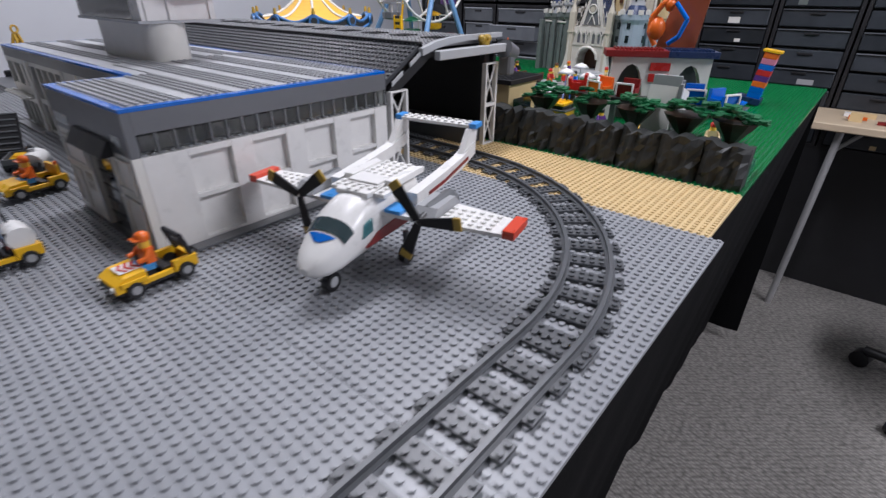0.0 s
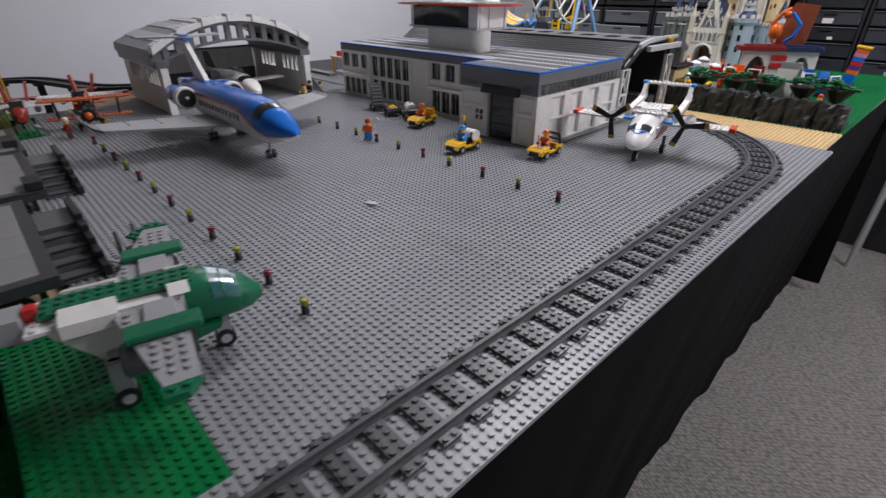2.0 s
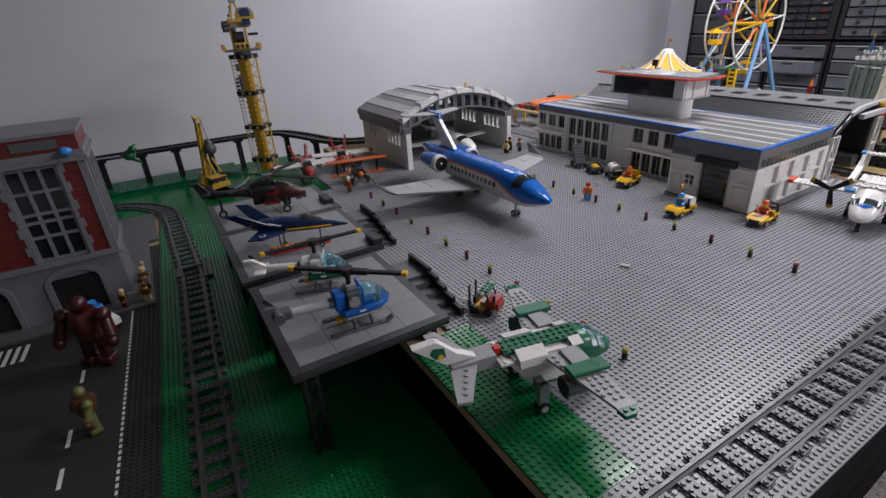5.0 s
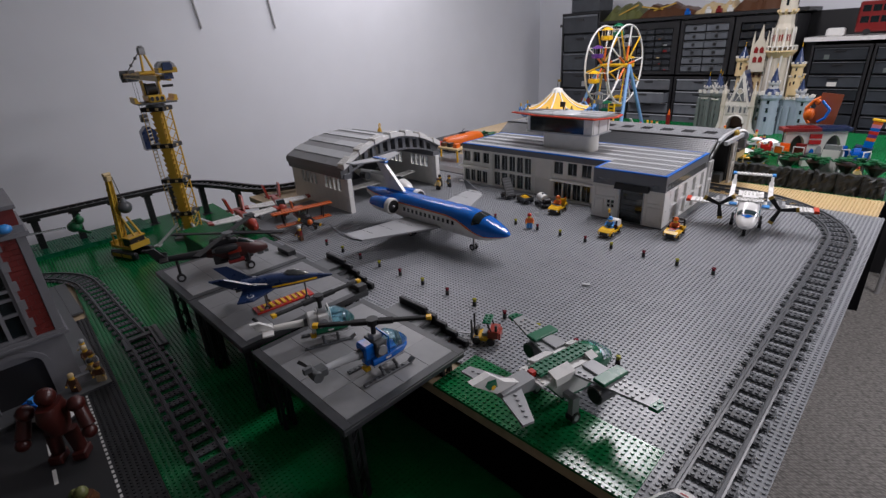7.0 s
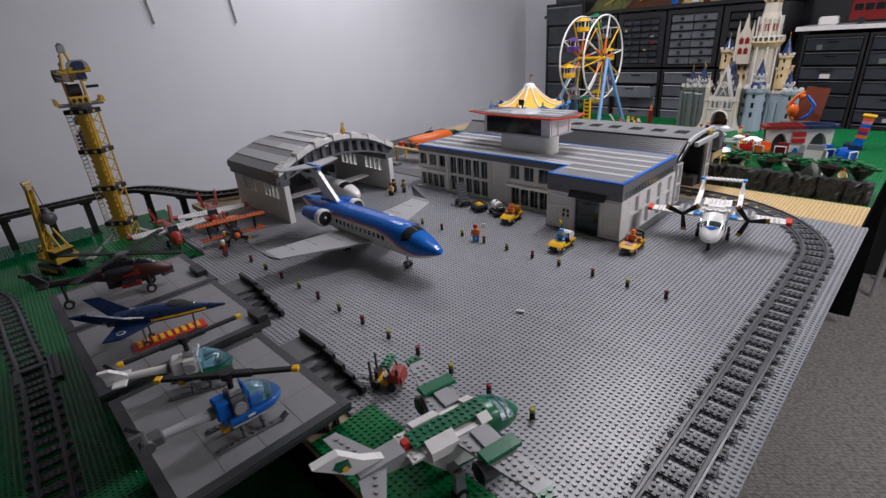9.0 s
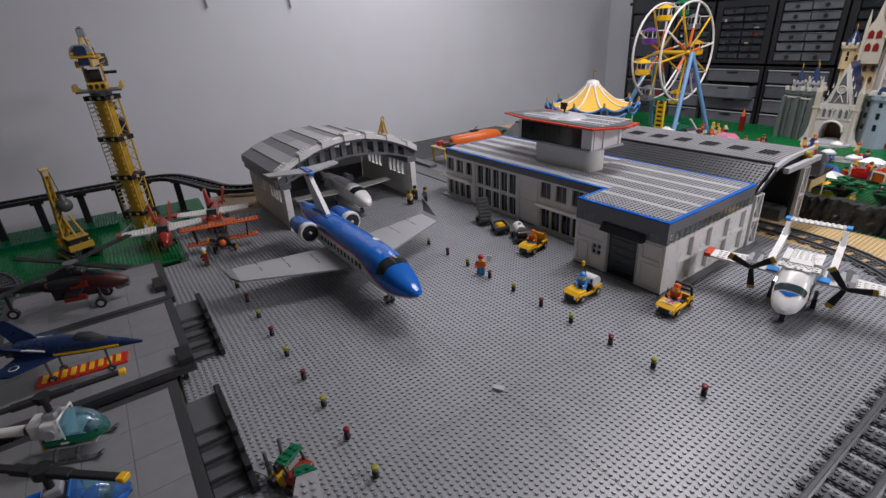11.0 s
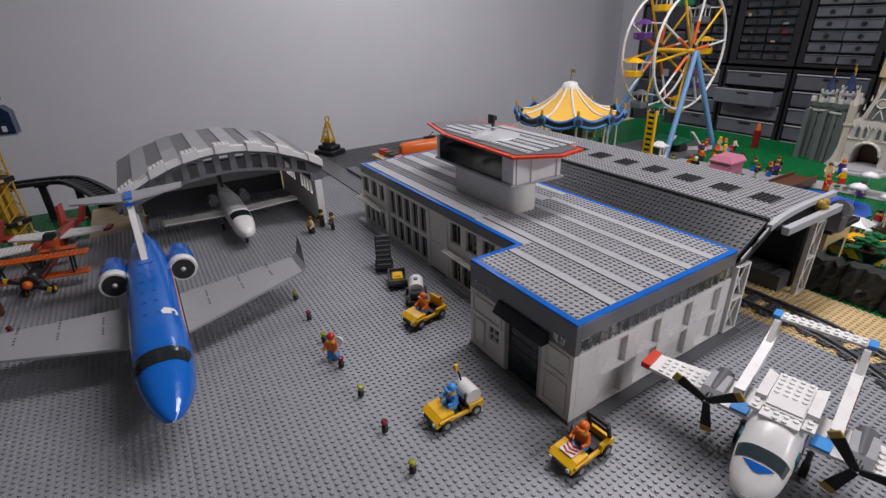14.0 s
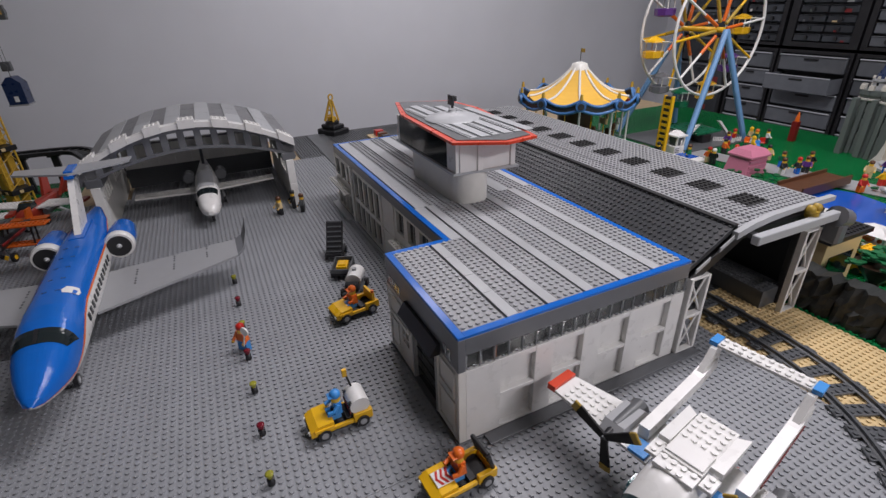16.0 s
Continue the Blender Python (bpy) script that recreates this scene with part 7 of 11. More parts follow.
part("windscreen", half_shell([(0.09, 0.047, 0.0235, 0.0231), (0.112, 0.0449, 0.0215, 0.0202)], lambda x: 0.6, lambda x: 2.54, 0.0010), DGLASS, small)
for s in (-1, 1):
    w = part("wing", Shape().prism([(-0.005, s * 0.02), (0.035, s * 0.02), (0.018, s * 0.145), (-0.012, s * 0.145)], 0.044, 0.048), CREAM, small)
    part("wing_rib", Shape().studs([(0.008, s * (0.03 + k * 0.008), 0.048) for k in range(14)]), CREAM, w)
    e = part("engine", Shape().cyl((-0.055, s * 0.034, 0.064), (-0.025, s * 0.034, 0.064), 0.011), BLACK, small)
    part("engine_lip", Shape().cyl((-0.025, s * 0.034, 0.064), (-0.022, s * 0.034, 0.064), 0.0125), DGREY, e)
part("tail_fin", Shape().prism([(-0.10, 0.06), (-0.16, 0.06), (-0.175, 0.112), (-0.145, 0.112)], -0.003, 0.003, "y"), DGREY, small)
for x, y in ((0.11, 0.0), (0.0, -0.03), (0.0, 0.03)):
    leg = part("landing_leg", Shape().cyl((x, y, 0.006), (x, y, 0.03), 0.002, n=6), MGREY, small)
    wheel(leg, x, y, 0.0088, 0.007, 0.006)

# ---------------------------------------------------------------- twin-boom propeller plane
def sections(prof, xs):
    """The profile of a body at the given stations."""
    out = []
    for x in xs:
        for p, q in zip(prof[:-1], prof[1:]):
            if p[0] <= x <= q[0]:
                f = (x - p[0]) / (q[0] - p[0])
                out.append(tuple(p[j] + (q[j] - p[j]) * f for j in range(4)))
                break
    return out


twin = thing("twin_boom_plane", "white toy rescue plane with black propellers and red wing tips", "aircraft", pose(0.160, 0.136, 0, 0, 0, -77.5))
pr = [(-0.045, 0.052, 0.022, 0.024), (0.022, 0.052, 0.0238, 0.0255), (0.036, 0.050, 0.0238, 0.0250), (0.048, 0.0475, 0.0235, 0.0220), (0.058, 0.0445, 0.0228, 0.0190), (0.070, 0.0405, 0.0210, 0.0155), (0.082, 0.0365, 0.0170, 0.0115), (0.090, 0.0345, 0.0115, 0.0075), (0.095, 0.0335, 0.004, 0.003)]
part("fuselage", Shape().loft([ring(x, 0, c, a, b, 28, 2.5) for x, c, a, b in sections(pr, [-0.045, -0.01] + [0.022 + 0.0365 * k / 9 for k in range(10)] + [0.064, 0.070, 0.076, 0.082, 0.086, 0.090, 0.093, 0.095])]), WHITE, twin)
part("windscreen", half_shell(sections(pr, [0.0570, 0.0600, 0.0640, 0.0680]), lambda x: 0.50, lambda x: math.pi - 0.50, 0.0009, 18), SCREEN, twin, "dark teal windscreen")
for s in (-1, 1):
    part("side_window", Shape().prism([(0.036, 0.050), (0.050, 0.048), (0.046, 0.058), (0.036, 0.061)], s * 0.0222, s * 0.0246, "y"), TGLASS, twin)
    part("red_band", Shape().prism([(-0.045, 0.036), (0.046, 0.038), (0.030, 0.046), (-0.045, 0.050)], s * 0.0226, s * 0.0247, "y"), DRED, twin, "dark red side band with lettering")
part("nose_badge", half_shell(sections(pr, [0.070, 0.073, 0.077]), lambda x: 1.0 + (x - 0.070) * 70, lambda x: math.pi - 1.0 - (x - 0.070) * 70, 0.0008, 8), BLUE, twin)
part("roof_plate", Shape().box(-0.048, 0.016, -0.0165, 0.0165, 0.0772, 0.0802).grid(-0.048, -0.008, -0.016, 0.016, 0.0802), WHITE, twin)
part("roof_tile", Shape().box(-0.0075, 0.0135, -0.0155, 0.0155, 0.0803, 0.0820, 0.0005), WHITE, twin, "smooth white roof tile")
for s in (-1, 1):
    part("roof_slab", Shape().prism([(-0.040, s * 0.0168), (0.004, s * 0.0168), (0.004, s * 0.0265), (-0.046, s * 0.0265)], 0.0770, 0.0822), WHITE, twin, "smooth white slab along the roof")
    part("roof_corner", Shape().box(0.0060, 0.0225, s * 0.0170, s * 0.0275, 0.0735, 0.0770).studs([(0.010, s * 0.0222, 0.0770), (0.018, s * 0.0222, 0.0770)]), WHITE, twin)
part("roof_step", Shape().box(0.0165, 0.030, -0.0165, 0.0165, 0.0740, 0.0785).studs([(0.0195, -0.012 + k * 0.008, 0.0785) for k in range(4)] + [(0.0270, q, 0.0785) for q in (-0.004, 0.004)]), WHITE, twin)
for s in (-1, 1):
    sh = Shape().prism([(-0.032, s * 0.024), (0.022, s * 0.024), (0.014, s * 0.128), (-0.018, s * 0.128)], 0.058, 0.0612)
    w = part("wing", sh, WHITE, twin)
    part("wing_stud", Shape().studs([(x, s * (0.076 + k * 0.008), 0.0612) for k in range(6) for x in (-0.014, -0.006, 0.002, 0.010)]), WHITE, w)
    part("red_tip", Shape().box(-0.018, 0.014, s * 0.1282, s * 0.138, 0.0575, 0.0645), TIPRED, w, "bright red wing tip")
    part("blue_tile", Shape().box(0.004, 0.022, s * 0.026, s * 0.042, 0.0614, 0.0646), AZURE, w)
    part("grey_slope", Shape().prism([(-0.03, 0.0614), (0.022, 0.0614), (0.012, 0.070), (-0.02, 0.070)], s * 0.052, s * 0.072, "y"), MGREY, w)
    n = part("nacelle", Shape().cyl((-0.03, s * 0.062, 0.062), (0.012, s * 0.062, 0.062), 0.0095, 0.0085, n=16), DGREY, twin, "dark grey engine nacelle")
    part("spinner", Shape().cyl((0.0122, s * 0.062, 0.062), (0.024, s * 0.062, 0.062), 0.006, 0.003, n=12), BLACK, n)
    pm = Matrix.Translation((0.0245, s * 0.062, 0.062)) @ Matrix.Rotation(math.pi / 2, 4, "Y")
    blades(n, pm, 3, 0.038, 0.011, MATTE, GOLD, start=1.72 if s > 0 else 0.15)
    bm_ = part("tail_boom", Shape().loft([[(x, s * 0.041 + dy, z + dz) for dy, dz in ((-0.005, -0.006), (0.005, -0.006), (0.005, 0.006), (-0.005, 0.006))] for x, z in ((0.0, 0.068), (-0.05, 0.072), (-0.088, 0.076), (-0.118, 0.084))], True, False), WHITE, twin)
    part("red_stripe", Shape().loft([[(x, s * 0.0464 + dy, z + dz) for dy, dz in ((-0.0002, -0.0015), (0.0006, -0.0015), (0.0006, 0.0015), (-0.0002, 0.0015))] for x, z in ((-0.02, 0.068), (-0.05, 0.070), (-0.10, 0.078))], True, False), DRED, bm_)
    part("tail_fin", Shape().prism([(-0.090, 0.080), (-0.122, 0.084), (-0.126, 0.1035), (-0.110, 0.1035)], s * 0.038, s * 0.044, "y"), WHITE, bm_)
sh = Shape().box(-0.130, -0.114, -0.0395, 0.0395, 0.1036, 0.1068)
sh.studs([(-0.126 + dx, -0.036 + k * 0.008, 0.1068) for dx in (0, 0.008) for k in range(10)])
tp = part("tailplane", sh, WHITE, twin)
for s in (-1, 1):
    part("blue_corner", Shape().box(-0.130, -0.114, s * 0.0397, s * 0.0475, 0.1036, 0.1085), AZURE, tp)
for x, y in ((0.066, 0.0), (-0.005, -0.03), (-0.005, 0.03)):
    leg = part("landing_leg", Shape().cyl((x, y, 0.006), (x, y, 0.034), 0.003, n=6), DGREY, twin)
    wheel(leg, x, y, 0.0105, 0.0088, 0.007)

# ---------------------------------------------------------------- green cargo plane
cargo = thing("cargo_plane", "green, white and grey toy cargo plane on the front strip", "aircraft", pose(0.169, -0.658, 0.008, 0, 0, 77.5))
part("body", Shape().prism([(-0.092, 0.056), (-0.066, 0.024), (-0.020, 0.020), (-0.009, 0.030), (-0.009, 0.062), (-0.088, 0.064)], -0.021, 0.021, "y"), WHITE, cargo)
part("keel", Shape().prism([(-0.062, 0.0175), (-0.016, 0.0175), (0.010, 0.024), (0.012, 0.0290), (-0.0085, 0.0295), (-0.0195, 0.0196), (-0.062, 0.0230)], -0.0205, 0.0205, "y"), DGREEN, cargo)
pr = [(-0.0088, 0.047, 0.0222, 0.0210), (0.008, 0.0465, 0.0222, 0.0205), (0.024, 0.0430, 0.0200, 0.0170), (0.037, 0.0390, 0.0150, 0.0115), (0.047, 0.0360, 0.006, 0.005)]
part("nose", Shape().loft([ring(x, 0, c, a, b, 24, 2.5) for x, c, a, b in sections(pr, [-0.0088, 0.0, 0.006, 0.012, 0.018, 0.024, 0.0285, 0.033, 0.037, 0.041, 0.044, 0.047])]), DGREEN, cargo, "dark green rounded nose")
part("windscreen", half_shell(sections(pr, [0.010, 0.014, 0.018, 0.022, 0.026, 0.030]), lambda x: 0.20, lambda x: math.pi - 0.20, 0.0008, 18), TGLASS, cargo, "clear teal windscreen")
part("windscreen_frame", half_shell(sections(pr, [0.018, 0.0195]), lambda x: 0.20, lambda x: math.pi - 0.20, 0.0014, 18), DGREEN, cargo)
sh = Shape().box(-0.096, -0.001, -0.012, 0.012, 0.0645, 0.0677).grid(-0.096, 0.0, -0.012, 0.012, 0.0677)
part("spine", sh, DGREEN, cargo, "studded dark green spine")
WX_ = -0.021
for s in (-1, 1):
    part("roof_slope", Shape().prism([(s * 0.0122, 0.0642), (s * 0.0245, 0.0642), (s * 0.0265, 0.052), (s * 0.0285, 0.055), (s * 0.027, 0.0645), (s * 0.0122, 0.0700)], -0.084, -0.050, "x"), WHITE, cargo, "glossy white curved side panel")
    part("cheek", Shape().prism([(s * 0.0122, 0.0645), (s * 0.024, 0.0645), (s * 0.0122, 0.0690)], -0.018, -0.004, "x"), WHITE, cargo)
    part("rear_plate", Shape().box(-0.104, -0.0885, s * 0.0005, s * 0.022, 0.0582, 0.0614).studs([(-0.098, s * q, 0.0614) for q in (0.010, 0.018)]), WHITE, cargo)
    w = part("wing", Shape().prism([(-0.034 + WX_, s * 0.0215), (0.010 + WX_, s * 0.0215), (0.012 + WX_, s * 0.120), (-0.008 + WX_, s * 0.120)], 0.058, 0.0612), MGREY, cargo, "grey studded wing")
    part("wing_stud", Shape().studs([(x + WX_, s * (0.075 + k * 0.008), 0.0612) for k in range(5) for x in (-0.010, -0.002, 0.006) if not (k > 3 and x < -0.009)] + [(-0.024 + WX_, s * (0.030 + k * 0.008), 0.0612) for k in range(3)]), MGREY, w)
    part("wing_tile", Shape().box(-0.014 + WX_, 0.006 + WX_, s * 0.0235, s * 0.051, 0.0614, 0.0645), MGREY, w)
    part("green_panel", Shape().box(-0.026 + WX_, 0.020 + WX_, s * 0.0515, s * 0.070, 0.0620, 0.0670, 0.0012), DGREEN, w, "flat dark green engine panel")
    tip = part("green_tip", Shape().prism([(-0.010 + WX_, s * 0.1202), (0.012 + WX_, s * 0.1202), (0.004 + WX_, s * 0.131), (-0.008 + WX_, s * 0.131)], 0.0575, 0.0625), DGREEN, w)
    part("tip_stud", Shape().studs([(-0.004 + WX_, s * 0.1245, 0.0625), (0.004 + WX_, s * 0.1245, 0.0625)]), DGREEN, tip)
    e = part("engine", Shape().cyl((-0.030 + WX_, s * 0.060, 0.046), (0.012 + WX_, s * 0.060, 0.046), 0.0118, n=18), DGREY, cargo)
    part("intake", Shape().cyl((0.0122 + WX_, s * 0.060, 0.046), (0.0135 + WX_, s * 0.060, 0.046), 0.0085, n=16), BLACK, e)
    part("exhaust", Shape().cyl((-0.0313 + WX_, s * 0.060, 0.046), (-0.0302 + WX_, s * 0.060, 0.046), 0.0095, n=16), BLACK, e)
part("beacon", Shape().box(-0.104, -0.0965, -0.0045, 0.0045, 0.0616, 0.0710), RED, cargo)
part("tail_boom", Shape().prism([(-0.156, 0.0585), (-0.1055, 0.0500), (-0.0925, 0.0575), (-0.1045, 0.0578), (-0.1055, 0.0690), (-0.156, 0.0665)], -0.0115, 0.0115, "y"), MGREY, cargo)
t = part("tail_fin", Shape().prism([(-0.126, 0.0680), (-0.160, 0.0668), (-0.196, 0.0960), (-0.170, 0.0990), (-0.148, 0.0790)], -0.0050, 0.0050, "y"), WHITE, cargo, "white tail fin with a round badge")
part("badge", Shape().prism([(-0.160, 0.078), (-0.172, 0.078), (-0.178, 0.086), (-0.174, 0.092), (-0.162, 0.090)], -0.0055, 0.0055, "y"), DGREEN, t)
part("badge_dot", Shape().cyl((-0.166, -0.0059, 0.0795), (-0.166, 0.0059, 0.0795), 0.0032, n=12), YELLOW, t)
for s in (-1, 1):
    w = part("tailplane", Shape().prism([(-0.128, s * 0.0117), (-0.158, s * 0.0117), (-0.168, s * 0.060), (-0.153, s * 0.062)], 0.0610, 0.0642), MGREY, cargo)
    part("tail_stud", Shape().studs([(-0.142 - k * 0.0034, s * (0.017 + k * 0.0085), 0.0642) for k in range(5)]), MGREY, w)
for x, y in ((0.012, 0.0), (-0.060, -0.036), (-0.060, 0.036)):
    leg = part("landing_leg", Shape().box(x - 0.006, x + 0.006, y - 0.004, y + 0.004, 0.004, 0.030 if x > 0 else 0.0330).box(x - 0.005, x + 0.005, min(y, y * 0.5), max(y + 0.001, y * 0.5), 0.0262, 0.0330), MGREY, cargo)
    wheel(leg, x, y, 0.0018, 0.008, 0.012)

# ---------------------------------------------------------------- airport service vehicles
def buggy(m, label, extra, driver, hat):
    """A small yellow open cart, 4 studs wide, facing -y."""
    t = thing("service_cart", label, "toy vehicle", m, "yellow airport service carts")
    part("chassis", Shape().box(-0.014, 0.014, -0.032, 0.032, 0.0058, 0.0090), BLACK, t)
    part("bonnet", Shape().prism([(-0.034, 0.0092), (-0.009, 0.0092), (-0.009, 0.0215), (-0.026, 0.0205), (-0.034, 0.016)], -0.0155, 0.0155, "x"), YELLOW, t, "yellow sloped bonnet")
    part("grille", Shape().box(-0.010, 0.010, -0.0352, -0.0342, 0.0095, 0.0145), BLACK, t)
    for s in (-1, 1):
        part("headlight", Shape().cyl((s * 0.0115, -0.0356, 0.0130), (s * 0.0115, -0.0340, 0.0130), 0.0024, n=10), CREAM, t)
        part("mudguard", Shape().box(s * 0.0155, s * 0.0175, -0.030, -0.010, 0.0135, 0.0175), YELLOW, t)
        part("door_sill", Shape().box(s * 0.0120, s * 0.0155, -0.009, 0.012, 0.0092, 0.0135), YELLOW, t)
        part("tail_panel", Shape().box(s * 0.0120, s * 0.0165, 0.0125, 0.033, 0.0092, 0.0195), YELLOW, t)
        for y in (-0.0205, 0.0215):
            w = part("wheel", Shape().cyl((s * 0.0118, y, 0.0086), (s * 0.0182, y, 0.0086), 0.0069, n=16), BLACK, t)
            part("rim", Shape().cyl((s * 0.0180, y, 0.0086), (s * 0.0187, y, 0.0086), 0.0038, n=12), MGREY, w)
    part("seat", Shape().box(-0.0115, 0.0115, 0.005, 0.0122, 0.0092, 0.0155), BLACK, t)
    part("steering_wheel", Shape().cyl((0, -0.006, 0.0195), (0, -0.0045, 0.0205), 0.0045, n=12), BLACK, t)
    part("tail", Shape().box(-0.0118, 0.0118, 0.029, 0.033, 0.0092, 0.0180), YELLOW, t)
    if extra == "tank":
        tank = part("tank", Shape().loft([[(x, 0.021 + 0.011 * math.cos(a), 0.027 + 0.010 * math.sin(a)) for a in [2 * math.pi * k / 16 for k in range(16)]] for x in (-0.0135, 0.0135)]), WHITE, t, "white cylindrical tank with stripe")
        part("tank_band", Shape().box(-0.0138, 0.0138, 0.0092, 0.0105, 0.0205, 0.0235), DRED, tank)
        part("roll_bar", Shape().box(-0.0115, -0.0085, 0.0098, 0.0128, 0.0092, 0.034).box(0.0085, 0.0115, 0.0098, 0.0128, 0.0092, 0.034), BLACK, t)
        mast = part("mast", Shape().cyl((-0.010, 0.020, 0.034), (-0.012, 0.016, 0.052), 0.0012, n=6), BLACK, t)
        part("lamp", Shape().box(-0.0145, -0.0105, 0.012, 0.017, 0.051, 0.060), YELLOW, mast)
    elif extra == "bar":
        rb = Shape()
        for a, b in (((-0.013, 0.030, 0.018), (-0.013, 0.024, 0.038)), ((0.013, 0.030, 0.018), (0.013, 0.024, 0.038)), ((-0.013, 0.024, 0.038), (0.013, 0.024, 0.038)), ((-0.013, 0.027, 0.028), (0.013, 0.027, 0.028))):
            rb.cyl(a, b, 0.0024, n=8)
        part("roll_bar", rb, BLACK, t, "black roll bar")
        ant = part("radio", Shape().box(-0.0155, -0.0115, -0.004, 0.0, 0.0092, 0.025).cyl((-0.0135, -0.002, 0.025), (-0.0135, -0.002, 0.036), 0.0008, n=6), BLACK, t)
        pl = part("hazard_plate", Shape().box(-0.0085, 0.0085, -0.0258, -0.0102, 0.0217, 0.0222, m=None), WHITE, t, "white plate with red chevrons")
        for y in (-0.0245, -0.0195, -0.0145):
            part("chevron", Shape().prism([(0.0, y), (0.0078, y + 0.0035), (0.0078, y + 0.006), (0.0, y + 0.0025), (-0.0078, y + 0.006), (-0.0078, y + 0.0035)], 0.02222, 0.0226), RED, pl)
    else:
        part("light_bar", Shape().box(-0.014, 0.014, 0.024, 0.028, 0.0180, 0.032), YELLOW, t)
        part("beacon", Shape().cyl((0.0115, 0.026, 0.032), (0.0115, 0.026, 0.036), 0.0024, n=8), ORANGE, t)
    return t


def seated(m, torso, hat, label):
    sh = Shape()
    sh.use(0).box(-0.0078, 0.0078, -0.012, 0.002, 0.0, 0.006)
    sh.use(1).prism([(-0.0078, 0.006), (0.0078, 0.006), (0.0058, 0.019), (-0.0058, 0.019)], -0.004, 0.004, "y")
    for s in (-1, 1):
        sh.cyl((s * 0.0072, 0, 0.018), (s * 0.0095, -0.005, 0.012), 0.0024, n=8).cyl((s * 0.0095, -0.005, 0.012), (s * 0.008, -0.011, 0.011), 0.0022, n=8)
    sh.use(2).cyl((0, 0, 0.019), (0, 0, 0.028), 0.0049, n=12)
    sh.use(3).lathe([(0.0053, 0.0245), (0.0058, 0.026), (0.0055, 0.030), (0.003, 0.032), (0.0005, 0.0325)], (0, 0, 0), 12).box(-0.005, 0.005, -0.0085, -0.004, 0.0262, 0.0275)
    return solid("toy_driver", sh, [AZURE, torso, SKIN, hat], label, "toy figure", "", "toy figures", m)


m2 = pose(0.0485, -0.020, 0.0018, 0, 0, 4)
buggy(m2, "yellow service cart with red chevron plate and black roll bar", "bar", None, None)
seated(m2 @ pose(0, 0.0005, 0.0155), ORANGE, ORANGE, "toy driver figure in an orange vest and hard hat")
m1 = pose(-0.077, -0.101, 0.0018, 0, 0, 2)
buggy(m1, "yellow service cart carrying a white water tank", "tank", None, None)
seated(m1 @ pose(0, -0.001, 0.0155), AZURE, AZURE, "toy driver figure in blue with a blue cap")
m3 = pose(-0.274, -0.027, 0.0018, 0, 0, 10)
buggy(m3, "yellow airport tug with a raised rear panel", "tug", None, None)
seated(m3 @ pose(0, 0.0, 0.0155), ORANGE, ORANGE, "toy driver figure in an orange vest and hard hat")
tr = thing("tank_trailer", "white toy tank trailer behind the yellow tug", "trailer", pose(-0.334, -0.008, 0.0018, 0, 0, 62))
part("chassis", Shape().box(-0.014, 0.014, -0.026, 0.026, 0.0075, 0.0115), DGREY, tr)
part("tank", Shape().loft([[(0.0125 * math.cos(a), y, 0.024 + 0.0115 * math.sin(a)) for a in [2 * math.pi * k / 16 for k in range(16)]] for y in (-0.010, 0.024)]), WHITE, tr, "white rounded tank")
part("filler_cap", Shape().cyl((0, 0.006, 0.0352), (0, 0.006, 0.039), 0.0035, n=12), MGREY, tr)
part("hose_reel", Shape().cyl((-0.010, -0.017, 0.019), (0.010, -0.017, 0.019), 0.0075, n=16), BLACK, tr)
for s in (-1, 1):
    for y in (-0.017, 0.017):
        part("wheel", Shape().cyl((s * 0.0118, y, 0.0075), (s * 0.018, y, 0.0075), 0.0069, n=14), BLACK, tr)
lg = thing("luggage_trailer", "black toy luggage trailer with yellow cargo", "trailer", pose(-0.400, -0.010, 0.0018, 0, 0, 66))
part("bed", Shape().box(-0.016, 0.016, -0.024, 0.024, 0.0085, 0.0125), BLACK, lg)
sd = Shape()
for a in ((-0.016, -0.014, -0.024, 0.024), (0.014, 0.016, -0.024, 0.024), (-0.014, 0.014, -0.024, -0.022), (-0.014, 0.014, 0.022, 0.024)):
    sd.box(a[0], a[1], a[2], a[3], 0.0125, 0.020)
part("side_rail", sd, DGREY, lg)
part("cargo", Shape().box(-0.009, 0.009, -0.012, 0.012, 0.0125, 0.0185).box(-0.006, 0.006, -0.008, 0.008, 0.0185, 0.021), YELLOW, lg)
for s in (-1, 1):
    for y in (-0.014, 0.014):
        part("wheel", Shape().cyl((s * 0.012, y, 0.0069), (s * 0.017, y, 0.0069), 0.0065, n=14), BLACK, lg)
ld = thing("conveyor_loader", "black toy baggage conveyor tilted upwards", "baggage loader", pose(-0.468, -0.004, 0.0018, 0, 0, 66))
part("base", Shape().box(-0.014, 0.014, -0.022, 0.022, 0.0085, 0.014), BLACK, ld)
part("conveyor", Shape().prism([(-0.016, 0.014), (-0.010, 0.014), (0.022, 0.060), (0.016, 0.062)], -0.0145, 0.0145, "x"), BLACK, ld)
for k in range(7):
    part("conveyor_rib", Shape().box(-0.0125, 0.0125, -0.0012, 0.0012, 0, 0.0014, m=Matrix.Translation((0, -0.0155 + k * 0.0052, 0.0165 + k * 0.0074)) @ Matrix.Rotation(0.96, 4, "X")), DGREY, ld)
for s in (-1, 1):
    for y in (-0.014, 0.014):
        part("wheel", Shape().cyl((s * 0.012, y, 0.0069), (s * 0.017, y, 0.0069), 0.0065, n=14), BLACK, ld)
figure(-0.262, -0.182, 0.0018, 40, ORANGE, AZURE, RED, "toy ground-crew figure in orange vest holding a signal paddle", WHITE)
